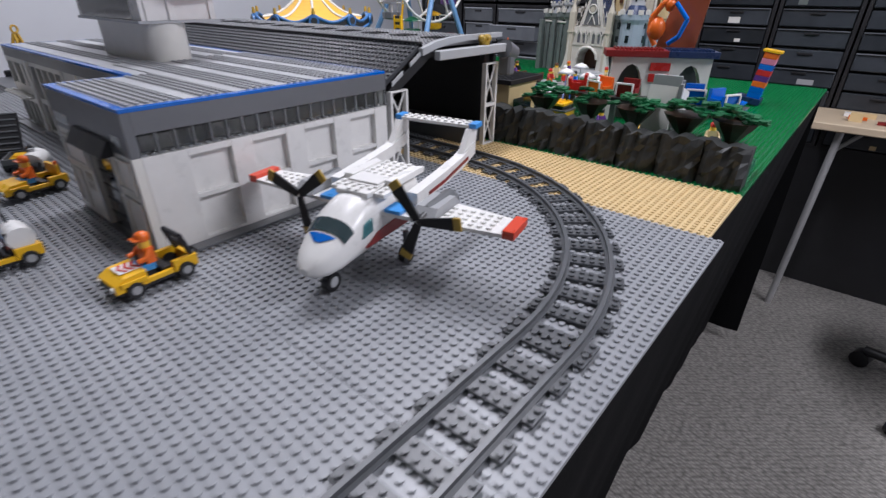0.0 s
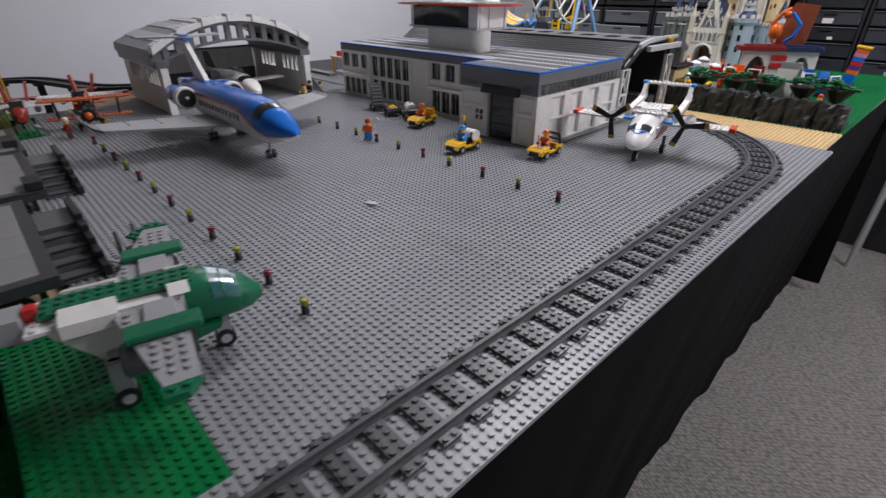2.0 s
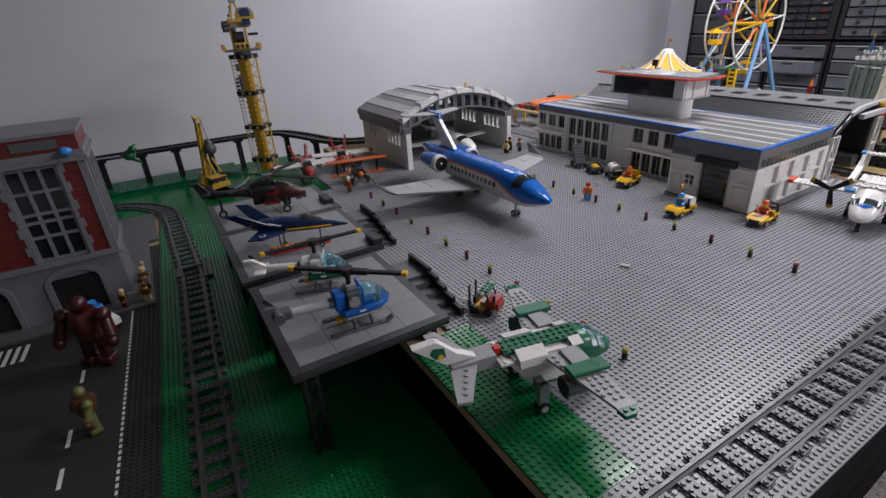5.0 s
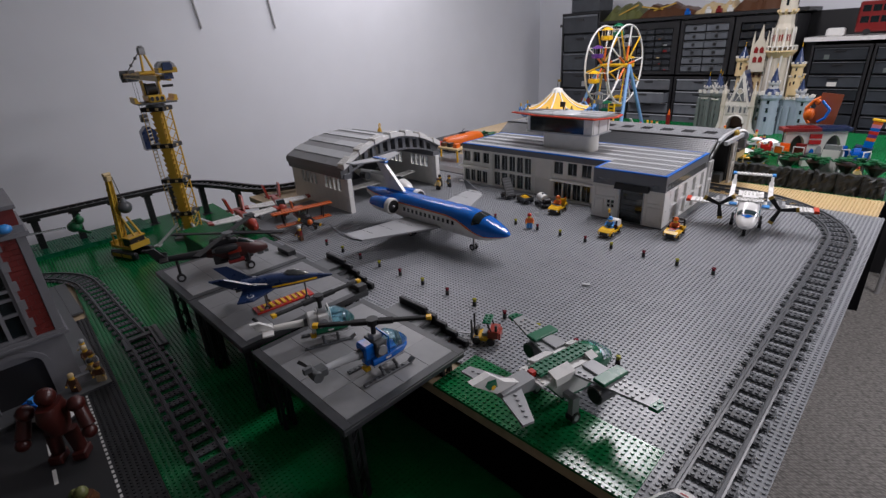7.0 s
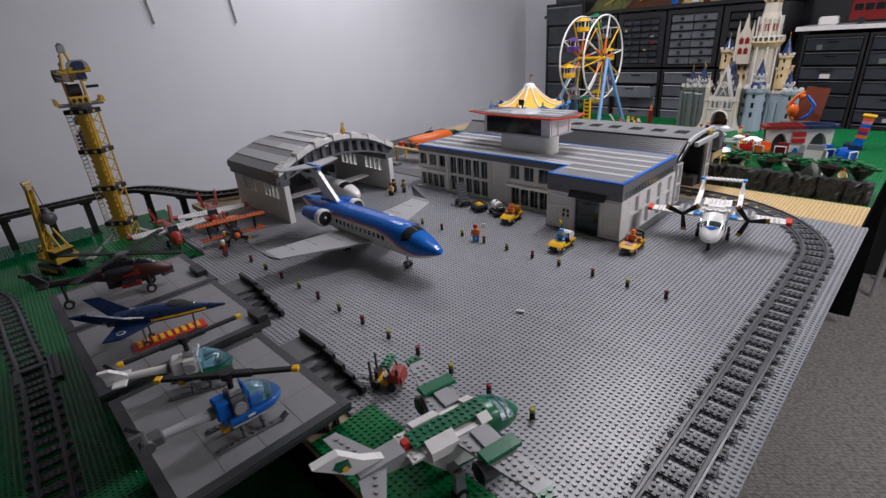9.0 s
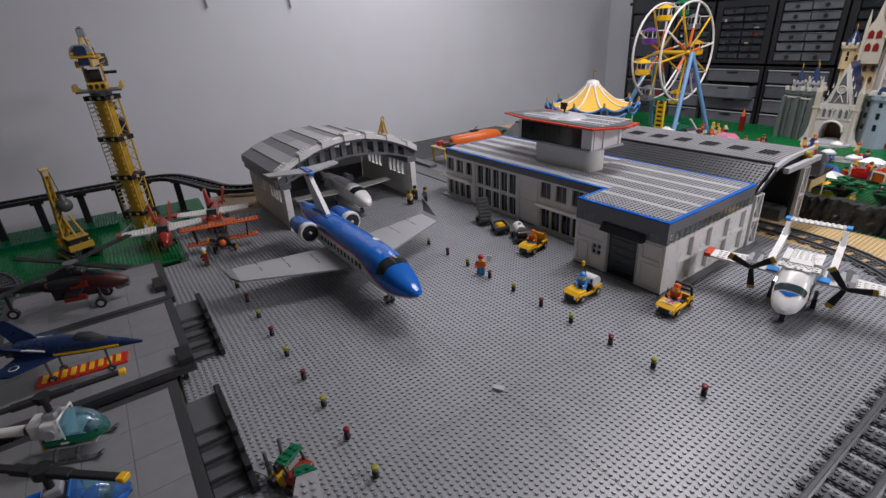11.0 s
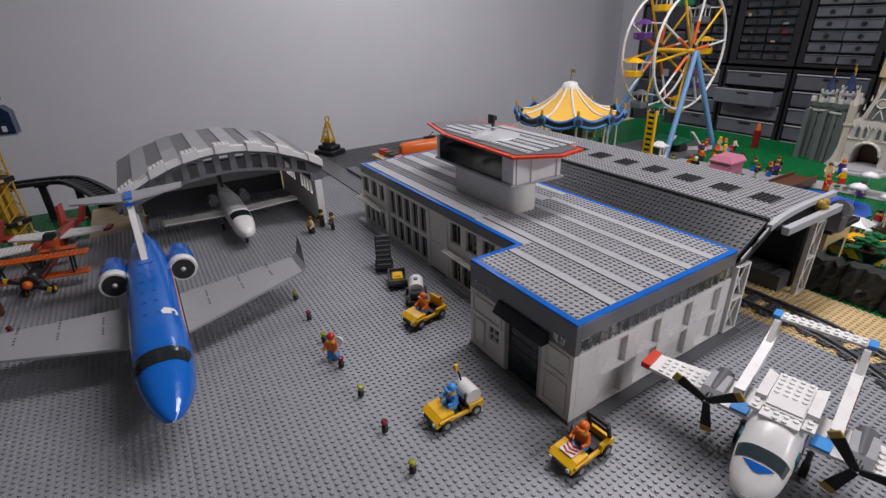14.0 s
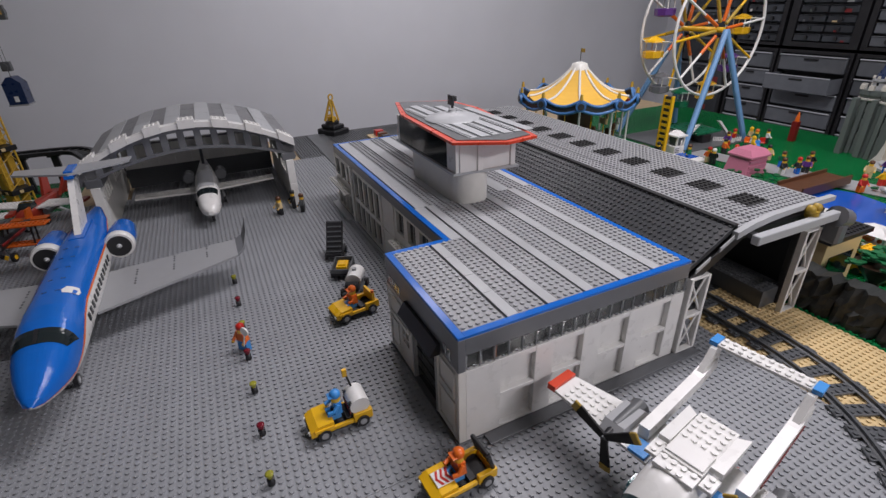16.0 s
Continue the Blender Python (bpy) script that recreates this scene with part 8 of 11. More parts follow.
figure(-0.722, -0.064, 0.0018, 20, TAN, BLACK, BROWN, "toy figure with dark trousers beside the hangar")
figure(-0.716, -0.016, 0.0018, -20, DGREY, BLACK, BROWN, "toy figure in a dark suit beside the hangar")
figure(-0.748, -0.030, 0.0018, 0, BLACK, BLACK, BLACK, "toy figure in black standing at the hangar post")
solid("loose_tile", Shape().box(-0.008, 0.008, -0.004, 0.004, 0, 0.003), LGREY, "loose light grey tile lying on the apron", "toy brick", "", "", pose(0.014, -0.378, 0.002, 0, 3, 35))
fl = thing("forklift", "small orange, yellow and black toy forklift with a driver's seat", "toy vehicle", pose(-0.016, -0.655, 0.0018, 0, 0, 118))
part("chassis", Shape().box(-0.0145, 0.0145, -0.018, 0.018, 0.007, 0.0125), YELLOW, fl)
part("counterweight", Shape().box(-0.0145, 0.0145, -0.024, -0.006, 0.0127, 0.0260, 0.0012).box(-0.011, 0.011, -0.027, -0.0242, 0.010, 0.022), BRED, fl, "orange-red rear counterweight")
part("exhaust", Shape().cyl((-0.010, -0.020, 0.0262), (-0.010, -0.020, 0.036), 0.0024, n=8), BLACK, fl)
part("seat", Shape().box(-0.008, 0.008, -0.0058, 0.004, 0.0127, 0.0180).box(-0.008, 0.008, -0.0090, -0.0060, 0.0262, 0.0330), MGREY, fl)
part("console", Shape().box(-0.008, 0.008, 0.011, 0.016, 0.0127, 0.0240), BLACK, fl)
part("mast_rail", Shape().box(-0.012, -0.009, 0.019, 0.022, 0.004, 0.044), DGREY, fl)
part("mast_rail", Shape().box(0.009, 0.012, 0.019, 0.022, 0.004, 0.044), DGREY, fl)
for x in (-0.0085, 0.0085):
    part("fork", Shape().box(x - 0.0025, x + 0.0025, 0.0225, 0.050, 0.0035, 0.0052).box(x - 0.0025, x + 0.0025, 0.0222, 0.0240, 0.0035, 0.018), MGREY, fl)
for s in (-1, 1):
    part("roof_post", Shape().cyl((s * 0.0125, -0.012, 0.0262), (s * 0.0125, -0.006, 0.0400), 0.0014, n=6), BLACK, fl)
    for y in (-0.012, 0.012):
        part("wheel", Shape().cyl((s * 0.0110, y, 0.0072), (s * 0.0175, y, 0.0072), 0.0069, n=14), BLACK, fl)
part("roof_plate", Shape().box(-0.014, 0.014, -0.012, 0.002, 0.0402, 0.0430).studs([(x, y, 0.0430) for x in (-0.008, 0.0, 0.008) for y in (-0.008, -0.001)]), DGREEN, fl, "dark green roof plate")


# ---------------------------------------------------------------- helicopters on the pads
def helicopter(m, label, body, glass, boom, tail, start, scale=1.0, hull=None):
    """A small helicopter of toy bricks: open hull, clear bubble, engine block, boom and skids."""
    t = thing("helicopter", label, "helicopter", m @ Matrix.Scale(scale, 4), "toy helicopters")
    part("hull", Shape().loft([ring(x, 0, c, a, b, 14, 4.0) for x, c, a, b in ((-0.020, 0.0235, 0.0145, 0.0065), (0.010, 0.0235, 0.0155, 0.0070), (0.032, 0.0240, 0.0140, 0.0065), (0.043, 0.0255, 0.0085, 0.0045), (0.047, 0.0265, 0.0030, 0.0020))]), hull or body, t)
    part("hull_plate", Shape().box(-0.018, 0.034, -0.0125, 0.0125, 0.0135, 0.0166), LGREY, t, "grey plate under the hull")
    part("side_mark", Shape().box(0.000, 0.009, -0.0162, -0.0155, 0.0225, 0.0255), WHITE, t)
    part("seat", Shape().box(0.004, 0.010, -0.010, 0.010, 0.0305, 0.046, 0.001).box(0.010, 0.022, -0.009, 0.009, 0.0305, 0.035, 0.001), body, t)
    part("console", Shape().box(0.026, 0.032, -0.008, 0.008, 0.0302, 0.038, 0.001), DGREY, t)
    part("canopy", Shape().loft([ring(x, 0, c, a, b, 16, 2.6, 0.0045) for x, c, a, b in ((0.006, 0.036, 0.0165, 0.0225), (0.018, 0.036, 0.0165, 0.0215), (0.032, 0.034, 0.0145, 0.0150), (0.043, 0.031, 0.0085, 0.0075), (0.048, 0.0295, 0.0025, 0.0020))], False), glass, t, "tinted clear cockpit bubble")
    part("canopy_rib", Shape().box(0.0062, 0.0080, -0.0168, 0.0168, 0.0560, 0.0590).box(0.0062, 0.0080, -0.0172, -0.0158, 0.030, 0.0560).box(0.0062, 0.0080, 0.0158, 0.0172, 0.030, 0.0560), body, t)
    eng = part("engine_block", Shape().box(-0.014, 0.004, -0.0165, 0.0165, 0.0305, 0.0540, 0.0012), DGREY if body is BLUE else WHITE, t)
    parts("engine_cover", Shape().cyl((-0.006, -0.0166, 0.042), (-0.006, -0.0200, 0.042), 0.0075, n=12).cyl((-0.006, 0.0166, 0.042), (-0.006, 0.0200, 0.042), 0.0075, n=12), MGREY, eng)
    part("intake", Shape().box(-0.012, 0.002, -0.008, 0.008, 0.0542, 0.0620, 0.001), MGREY, eng)
    part("rear_body", Shape().box(-0.031, -0.0142, -0.0120, 0.0120, 0.0300, 0.0540, 0.0025).box(-0.027, -0.0142, -0.0085, 0.0085, 0.0190, 0.0298, 0.0015), body, t)
    bo = part("tail_boom", Shape().cyl((-0.0312, 0, 0.0400), (-0.0850, 0, 0.0435), 0.0068, 0.0050, n=12), boom, t)
    part("boom_joint", Shape().cyl((-0.0312, 0, 0.0400), (-0.0370, 0, 0.0403), 0.0078, n=10), DGREY, bo)
    if tail is DGREY:
        part("tail_block", Shape().box(-0.108, -0.0845, -0.0085, 0.0085, 0.0375, 0.0505, 0.002).cyl((-0.102, -0.013, 0.044), (-0.102, 0.013, 0.044), 0.0075, n=8).box(-0.116, -0.104, -0.003, 0.003, 0.050, 0.058), tail, bo)
    else:
        part("tail_fin", Shape().prism([(-0.080, 0.040), (-0.110, 0.046), (-0.120, 0.060), (-0.106, 0.060), (-0.090, 0.050)], -0.0035, 0.0035, "y"), tail, bo)
        part("tailplane", Shape().box(-0.104, -0.086, -0.020, 0.020, 0.0400, 0.0432, 0.001), tail, bo)
    tm = Matrix.Translation((-0.102, 0.0142, 0.046)) @ Matrix.Rotation(-math.pi / 2, 4, "X")
    blades(bo, tm, 2, 0.020, 0.005, MATTE, None, "tail_rotor_blade", 0.9)
    mast = part("rotor_mast", Shape().cyl((-0.006, 0, 0.062), (-0.006, 0, 0.0845), 0.0036, n=10), BLACK, t)
    part("rotor_hub", Shape().cyl((-0.006, 0, 0.0770), (-0.006, 0, 0.0860), 0.0085, n=12), BLACK, mast)
    rot = Matrix.Translation((-0.006, 0, 0.0800)) @ Matrix.Rotation(start, 4, "Z")
    for s in (-1, 1):
        bl = part("rotor_blade", Shape().box(s * 0.006, s * 0.0755, -0.0038, 0.0038, -0.0010, 0.0036, 0.0010, rot).box(s * 0.006, s * 0.030, -0.0050, 0.0050, -0.0022, 0.0044, 0.0010, rot), MATTE, mast)
        part("blade_tip", Shape().box(s * 0.0757, s * 0.0835, -0.0044, 0.0044, -0.0016, 0.0042, 0.0008, rot), YELLOW, bl, "yellow blade tip")
    for s in (-1, 1):
        y = s * 0.0215
        sk = part("skid", Shape().box(-0.044, 0.034, y - 0.0038, y + 0.0038, 0.0, 0.0032, 0.0006).prism([(0.034, 0.0), (0.044, 0.0055), (0.0425, 0.0085), (0.034, 0.0032)], y - 0.0038, y + 0.0038, "y").studs([(-0.040 + 0.008 * k, y, 0.0032) for k in range(9)], h=0.0014), DGREY, t)
        for x in (-0.010, 0.014):
            part("strut", Shape().tube([(x, y, 0.003), (x, y * 0.86, 0.0095), (x, y * 0.40, 0.0140)], 0.0026, 8), DGREY, sk)
    part("lamp", Shape().box(-0.030, -0.020, -0.006, 0.006, 0.0085, 0.0150, 0.0015), YELLOW, t)
    return t


helicopter(pose(-0.0585, -0.841, PZ + 0.0004, 0, 0, 86), "blue toy helicopter with clear blue bubble on a landing pad", BLUE, CBGLASS, LGREY, DGREY, -0.667)
helicopter(pose(-0.188, -0.848, PZ + 0.0004, 0, 0, 66.6), "white toy helicopter with teal bubble on a landing pad", WHITE, CBGLASS, CREAM, WHITE, 0.37, 0.94, DGREEN)


# large gunship with narrow body
rh = thing("helicopter", "large dark red and black toy helicopter with long rotor blades", "helicopter", pose(-0.590, -0.822, PZ + 0.0004, 0, 0, 76) @ Matrix.Scale(1.14, 4), "toy helicopters")
part("fuselage", Shape().loft([ring(x, 0, c, a, b, 14, 3.0) for x, c, a, b in ((-0.050, 0.043, 0.0085, 0.0085), (-0.020, 0.040, 0.0135, 0.0150), (0.012, 0.038, 0.0145, 0.0165), (0.034, 0.035, 0.0130, 0.0135), (0.052, 0.031, 0.0090, 0.0085), (0.060, 0.030, 0.0040, 0.0040))]), MAROON, rh)
part("canopy", Shape().loft([ring(x, 0, c, a, b, 12, 2.6) for x, c, a, b in ((0.004, 0.046, 0.0080, 0.0070), (0.012, 0.0500, 0.0098, 0.0085), (0.028, 0.0465, 0.0098, 0.0070), (0.044, 0.0375, 0.0070, 0.0050))]), DGLASS, rh, "dark cockpit canopy")
part("belly", Shape().box(-0.040, 0.030, -0.0125, 0.0125, 0.0195, 0.0270, 0.002).prism([(-0.040, 0.027), (-0.022, 0.027), (-0.040, 0.040)], -0.011, 0.011, "y"), BLACK, rh, "black belly plates")
part("spine_block", Shape().box(-0.040, -0.006, -0.0095, 0.0095, 0.0500, 0.0640, 0.002).studs([(-0.034 + 0.008 * k, q, 0.0640) for k in range(3) for q in (-0.004, 0.004)]), BLACK, rh)
part("nose_turret", Shape().cyl((0.045, 0, 0.0245), (0.045, 0, 0.0180), 0.0065, n=10).box(0.052, 0.060, -0.006, 0.006, 0.020, 0.026), DGREY, rh)
for s in (-1, 1):
    eng = part("engine_pod", Shape().loft([ring(x, s * 0.0185, 0.050, a, b, 12, 2.6) for x, a, b in ((-0.036, 0.0050, 0.0050), (-0.028, 0.0072, 0.0072), (-0.004, 0.0072, 0.0072), (0.004, 0.0050, 0.0050))]), BLACK, rh)
    part("exhaust", Shape().cyl((-0.0362, s * 0.0185, 0.050), (-0.0400, s * 0.0185, 0.050), 0.0036, n=10), DGREY, eng)
    wg = part("stub_wing", Shape().box(-0.016, 0.004, s * 0.0140, s * 0.0400, 0.0330, 0.0362), BLACK, rh)
    part("pylon_pod", Shape().cyl((-0.018, s * 0.0340, 0.0285), (0.010, s * 0.0340, 0.0285), 0.0046, n=10), DRED, wg)
    part("side_plate", Shape().box(-0.014, 0.010, s * 0.0142, s * 0.0156, 0.036, 0.046), BRED, rh)
bo = part("tail_boom", Shape().loft([ring(x, 0, c, a, b, 10, 3.0) for x, c, a, b in ((-0.046, 0.043, 0.0075, 0.0080), (-0.090, 0.047, 0.0055, 0.0060), (-0.122, 0.050, 0.0042, 0.0048))]), BLACK, rh)
part("tail_fin", Shape().prism([(-0.112, 0.050), (-0.128, 0.046), (-0.142, 0.074), (-0.129, 0.074)], -0.0030, 0.0030, "y"), BLACK, bo)
part("tailplane", Shape().box(-0.126, -0.112, -0.026, 0.026, 0.0520, 0.0545), BLACK, bo)
blades(bo, Matrix.Translation((-0.130, 0.0070, 0.064)) @ Matrix.Rotation(-math.pi / 2, 4, "X"), 2, 0.020, 0.005, MATTE, None, "tail_rotor_blade", 0.4)
mast = part("rotor_mast", Shape().cyl((-0.006, 0, 0.053), (-0.006, 0, 0.073), 0.0042, n=10).box(-0.024, 0.008, -0.009, 0.009, 0.0525, 0.0610, 0.002), BLACK, rh)
part("rotor_hub", Shape().cyl((-0.006, 0, 0.0680), (-0.006, 0, 0.0745), 0.0105, n=12), DGREY, mast)
blades(mast, Matrix.Translation((-0.006, 0, 0.0715)), 4, 0.110, 0.0125, MATTE, None, "rotor_blade", -0.62)
for x, y in ((-0.100, 0.0), (0.020, 0.0165), (0.020, -0.0165)):
    leg = part("landing_leg", Shape().cyl((x, y, 0.004), (x, y * 0.7, 0.045 if x < 0 else 0.030), 0.0026, n=6), BLACK, rh)
    wheel(leg, x, y * 1.25, 0.0078, 0.0078, 0.0065)
mat_ = thing("pad_mat", "red mat with yellow hazard ribs under the jet fighter", "mat", pose(-0.360, -0.836, PZ + 0.0005, 0, 0, 84))
part("mat", Shape().box(-0.055, 0.055, -0.015, 0.015, 0, 0.0028), RED, mat_)
for k in range(9):
    part("rib", Shape().box(-0.048 + k * 0.011, -0.042 + k * 0.011, -0.010, 0.010, 0.0029, 0.0048), YELLOW, mat_)
fj = thing("jet_fighter", "dark blue toy jet fighter with yellow trim and grey canopy", "aircraft", pose(-0.351, -0.837, PZ + 0.0242, 0, 0, 62) @ Matrix.Scale(0.80, 4))
pr = [(-0.085, 0.032, 0.015, 0.015), (-0.02, 0.033, 0.0185, 0.018), (0.03, 0.031, 0.015, 0.0145), (0.08, 0.027, 0.008, 0.0075), (0.115, 0.024, 0.002, 0.002)]
part("fuselage", Shape().loft([ring(x, 0, c, a, b, 16, 2.8) for x, c, a, b in pr]), DBLUE, fj)
part("canopy", Shape().loft([ring(x, 0, c, a, b, 14, 2.0) for x, c, a, b in ((0.004, 0.042, 0.004, 0.003), (0.018, 0.043, 0.0105, 0.0125), (0.036, 0.041, 0.0110, 0.0125), (0.056, 0.036, 0.0080, 0.0080), (0.068, 0.033, 0.002, 0.002))]), SMOKE, fj, "smoked clear canopy")
for s in (-1, 1):
    w = part("wing", Shape().prism([(-0.085, s * 0.012), (-0.005, s * 0.012), (-0.060, s * 0.066), (-0.092, s * 0.066)], 0.022, 0.0255), DBLUE, fj)
    part("roundel", Shape().cyl((-0.066, s * 0.045, 0.0256), (-0.066, s * 0.045, 0.0262), 0.0075, n=16), WHITE, w)
    part("roundel_core", Shape().cyl((-0.066, s * 0.045, 0.0263), (-0.066, s * 0.045, 0.0266), 0.0058, n=16), DBLUE, w)
    part("white_curve", Shape().tube([(-0.030, s * 0.0192, 0.036), (-0.055, s * 0.0200, 0.042), (-0.085, s * 0.0196, 0.043), (-0.100, s * 0.0190, 0.040)], 0.0018, 6), WHITE, fj)
    part("yellow_trim", Shape().prism([(-0.02, s * 0.0175), (0.03, s * 0.0152), (0.08, s * 0.0082), (0.08, s * 0.0100), (0.03, s * 0.0170), (-0.02, s * 0.0196)], 0.0250, 0.0285), YELLOW, fj)
    part("tail_fin", Shape().prism([(-0.050, 0.0), (-0.100, 0.0), (-0.142, 0.042), (-0.112, 0.042)], -0.002, 0.002, "y", Matrix.Translation((0, s * 0.016, 0.036)) @ Matrix.Rotation(-s * 0.5, 4, "X")), DBLUE, fj)
    part("nozzle", Shape().cyl((-0.098, s * 0.007, 0.030), (-0.085, s * 0.007, 0.030), 0.0058, n=12), DGREY, fj)
for x, y in ((0.05, 0.0), (-0.04, -0.016), (-0.04, 0.016)):
    leg = part("landing_leg", Shape().cyl((x, y, -0.022), (x, y, 0.024), 0.002, n=6), DGREY, fj)
    wheel(leg, x, y, -0.0238, 0.006, 0.005)


# ---------------------------------------------------------------- biplane and rescue planes by the hangar
bp = thing("biplane", "orange and black toy biplane with an orange spinner", "aircraft", pose(-0.768, -0.556, 0, 0, 0, -12))
part("fuselage", Shape().loft([ring(x, 0, c, a, b, 14, 2.4) for x, c, a, b in ((-0.10, 0.034, 0.004, 0.005), (-0.04, 0.036, 0.011, 0.012), (0.02, 0.036, 0.013, 0.014), (0.04, 0.036, 0.012, 0.013))]), BLACK, bp)
part("side_stripe", Shape().box(-0.050, 0.030, -0.0138, 0.0138, 0.0335, 0.0380, 0.0004), DRED, bp)
part("cowling", Shape().cyl((0.040, 0, 0.036), (0.052, 0, 0.036), 0.0135, n=16), BLACK, bp)
for k in range(7):
    a = 2 * math.pi * k / 7
    part("cylinder", Shape().cyl((0.046, 0.0125 * math.cos(a), 0.036 + 0.0125 * math.sin(a)), (0.046, 0.0175 * math.cos(a), 0.036 + 0.0175 * math.sin(a)), 0.0030, n=8), DGREY, bp)
part("spinner", Shape().ball((0.058, 0, 0.036), 0.0078, 14), ORANGE, bp)
blades(bp, Matrix.Translation((0.056, 0, 0.036)) @ Matrix.Rotation(math.pi / 2, 4, "Y"), 2, 0.034, 0.0085, BLACK, YELLOW, start=1.1)
part("upper_wing", Shape().box(-0.008, 0.017, -0.085, 0.085, 0.0615, 0.0645, 0.0010).studs([(x, -0.08 + 0.008 * k, 0.0645) for k in range(21) for x in (0.0, 0.008)]), DORANGE, bp, "orange studded upper wing")
part("lower_wing", Shape().box(-0.008, 0.017, -0.078, 0.078, 0.024, 0.0268, 0.0010).studs([(x, -0.072 + 0.008 * k, 0.0268) for k in range(19) for x in (0.0, 0.008) if abs(k - 9) > 1]), DORANGE, bp, "orange studded lower wing")
part("windshield", Shape().prism([(0.004, 0.048), (0.012, 0.048), (0.006, 0.058)], -0.008, 0.008, "y"), SMOKE, bp)
for s in (-1, 1):
    for x in (-0.003, 0.012):
        part("strut", Shape().cyl((x, s * 0.055, 0.027), (x, s * 0.058, 0.0615), 0.0018, n=6), BLACK, bp)
        part("cabane_strut", Shape().cyl((x, s * 0.010, 0.046), (x, s * 0.014, 0.0615), 0.0016, n=6), BLACK, bp)
    leg = part("landing_leg", Shape().cyl((0.025, s * 0.012, 0.026), (0.028, s * 0.02, 0.008), 0.002, n=6), BLACK, bp)
    wheel(leg, 0.028, s * 0.022, 0.0098, 0.0085, 0.005, YELLOW)
part("tail_fin", Shape().prism([(-0.085, 0.036), (-0.108, 0.036), (-0.112, 0.058), (-0.095, 0.058)], -0.002, 0.002, "y"), DORANGE, bp)
part("tailplane", Shape().box(-0.110, -0.090, -0.032, 0.032, 0.036, 0.0385), DORANGE, bp)
for px, py, a in ((-0.935, -0.540, -16), (-0.890, -0.665, -6)):
    rp = thing("rescue_plane", "red and white toy propeller plane with twin red tail fins", "aircraft", pose(px, py, 0.0003, 0, 0, a) @ Matrix.Diagonal((0.92, 0.84, 0.92, 1)), "red and white planes")
    part("fuselage", Shape().loft([ring(x, 0, c, a_, b, 14, 2.8) for x, c, a_, b in ((-0.10, 0.040, 0.008, 0.009), (-0.03, 0.036, 0.017, 0.018), (0.04, 0.034, 0.018, 0.018), (0.064, 0.030, 0.014, 0.014), (0.074, 0.028, 0.006, 0.006))]), BRED, rp)
    part("windscreen", Shape().prism([(0.012, 0.050), (0.044, 0.049), (0.028, 0.062), (0.014, 0.062)], -0.0145, 0.0145, "y"), DGLASS, rp)
    for s in (-1, 1):
        w = part("wing", Shape().prism([(-0.034, s * 0.0155), (0.022, s * 0.0155), (0.004, s * 0.104), (-0.030, s * 0.104)], 0.0445, 0.0480), WHITE, rp, "white studded wing")
        part("wing_stud", Shape().studs([(x - 0.0001 * k, s * (0.022 + k * 0.0082), 0.0480) for k in range(10) for x in (-0.024, -0.016, -0.008, 0.0)]), WHITE, w)
        part("wing_end", Shape().prism([(-0.030, s * 0.1042), (0.004, s * 0.1042), (-0.004, s * 0.118), (-0.028, s * 0.118)], 0.0440, 0.0500), BRED, w, "red wing end")
        part("engine_pod", Shape().cyl((-0.016, s * 0.040, 0.0395), (0.030, s * 0.040, 0.0395), 0.0085, 0.0070, n=14), DGREY, w)
        part("tail_fin", Shape().prism([(-0.070, 0.046), (-0.104, 0.048), (-0.124, 0.088), (-0.100, 0.088)], -0.0035, 0.0035, "y", Matrix.Translation((0, s * 0.010, 0)) @ Matrix.Rotation(-s * 0.22, 4, "X")), BRED, rp)
        wheel(part("landing_leg", Shape().cyl((0.01, s * 0.012, 0.024), (0.01, s * 0.02, 0.009), 0.002, n=6), BLACK, rp), 0.01, s * 0.022, 0.0098, 0.008, 0.006)
    part("tailplane", Shape().box(-0.112, -0.088, -0.03, 0.03, 0.046, 0.0492), BRED, rp)
    wheel(rp, 0.055, 0, 0.0098, 0.008, 0.006)
    part("nose_leg", Shape().cyl((0.055, 0, 0.010), (0.055, 0, 0.022), 0.002, n=6), BLACK, rp)
figure(-0.694, -0.612, 0.0018, 0, DRED, BROWN, WHITE, "toy pilot figure with a white helmet by the biplane")


# ---------------------------------------------------------------- cranes
TCX, TCY = -1.343, -0.692
tc = thing("tower_crane", "tall yellow toy tower crane with a blue hanging bucket", "crane", pose(TCX, TCY, LOW))
SEC = 0.1155
MAST = Matrix.Rotation(math.radians(44), 4, "Z") @ Matrix.Diagonal((1.22, 1.22, 1, 1))


def on_mast(shape):
    shape.v = [tuple(MAST @ Vector(p)) for p in shape.v]
    return shape


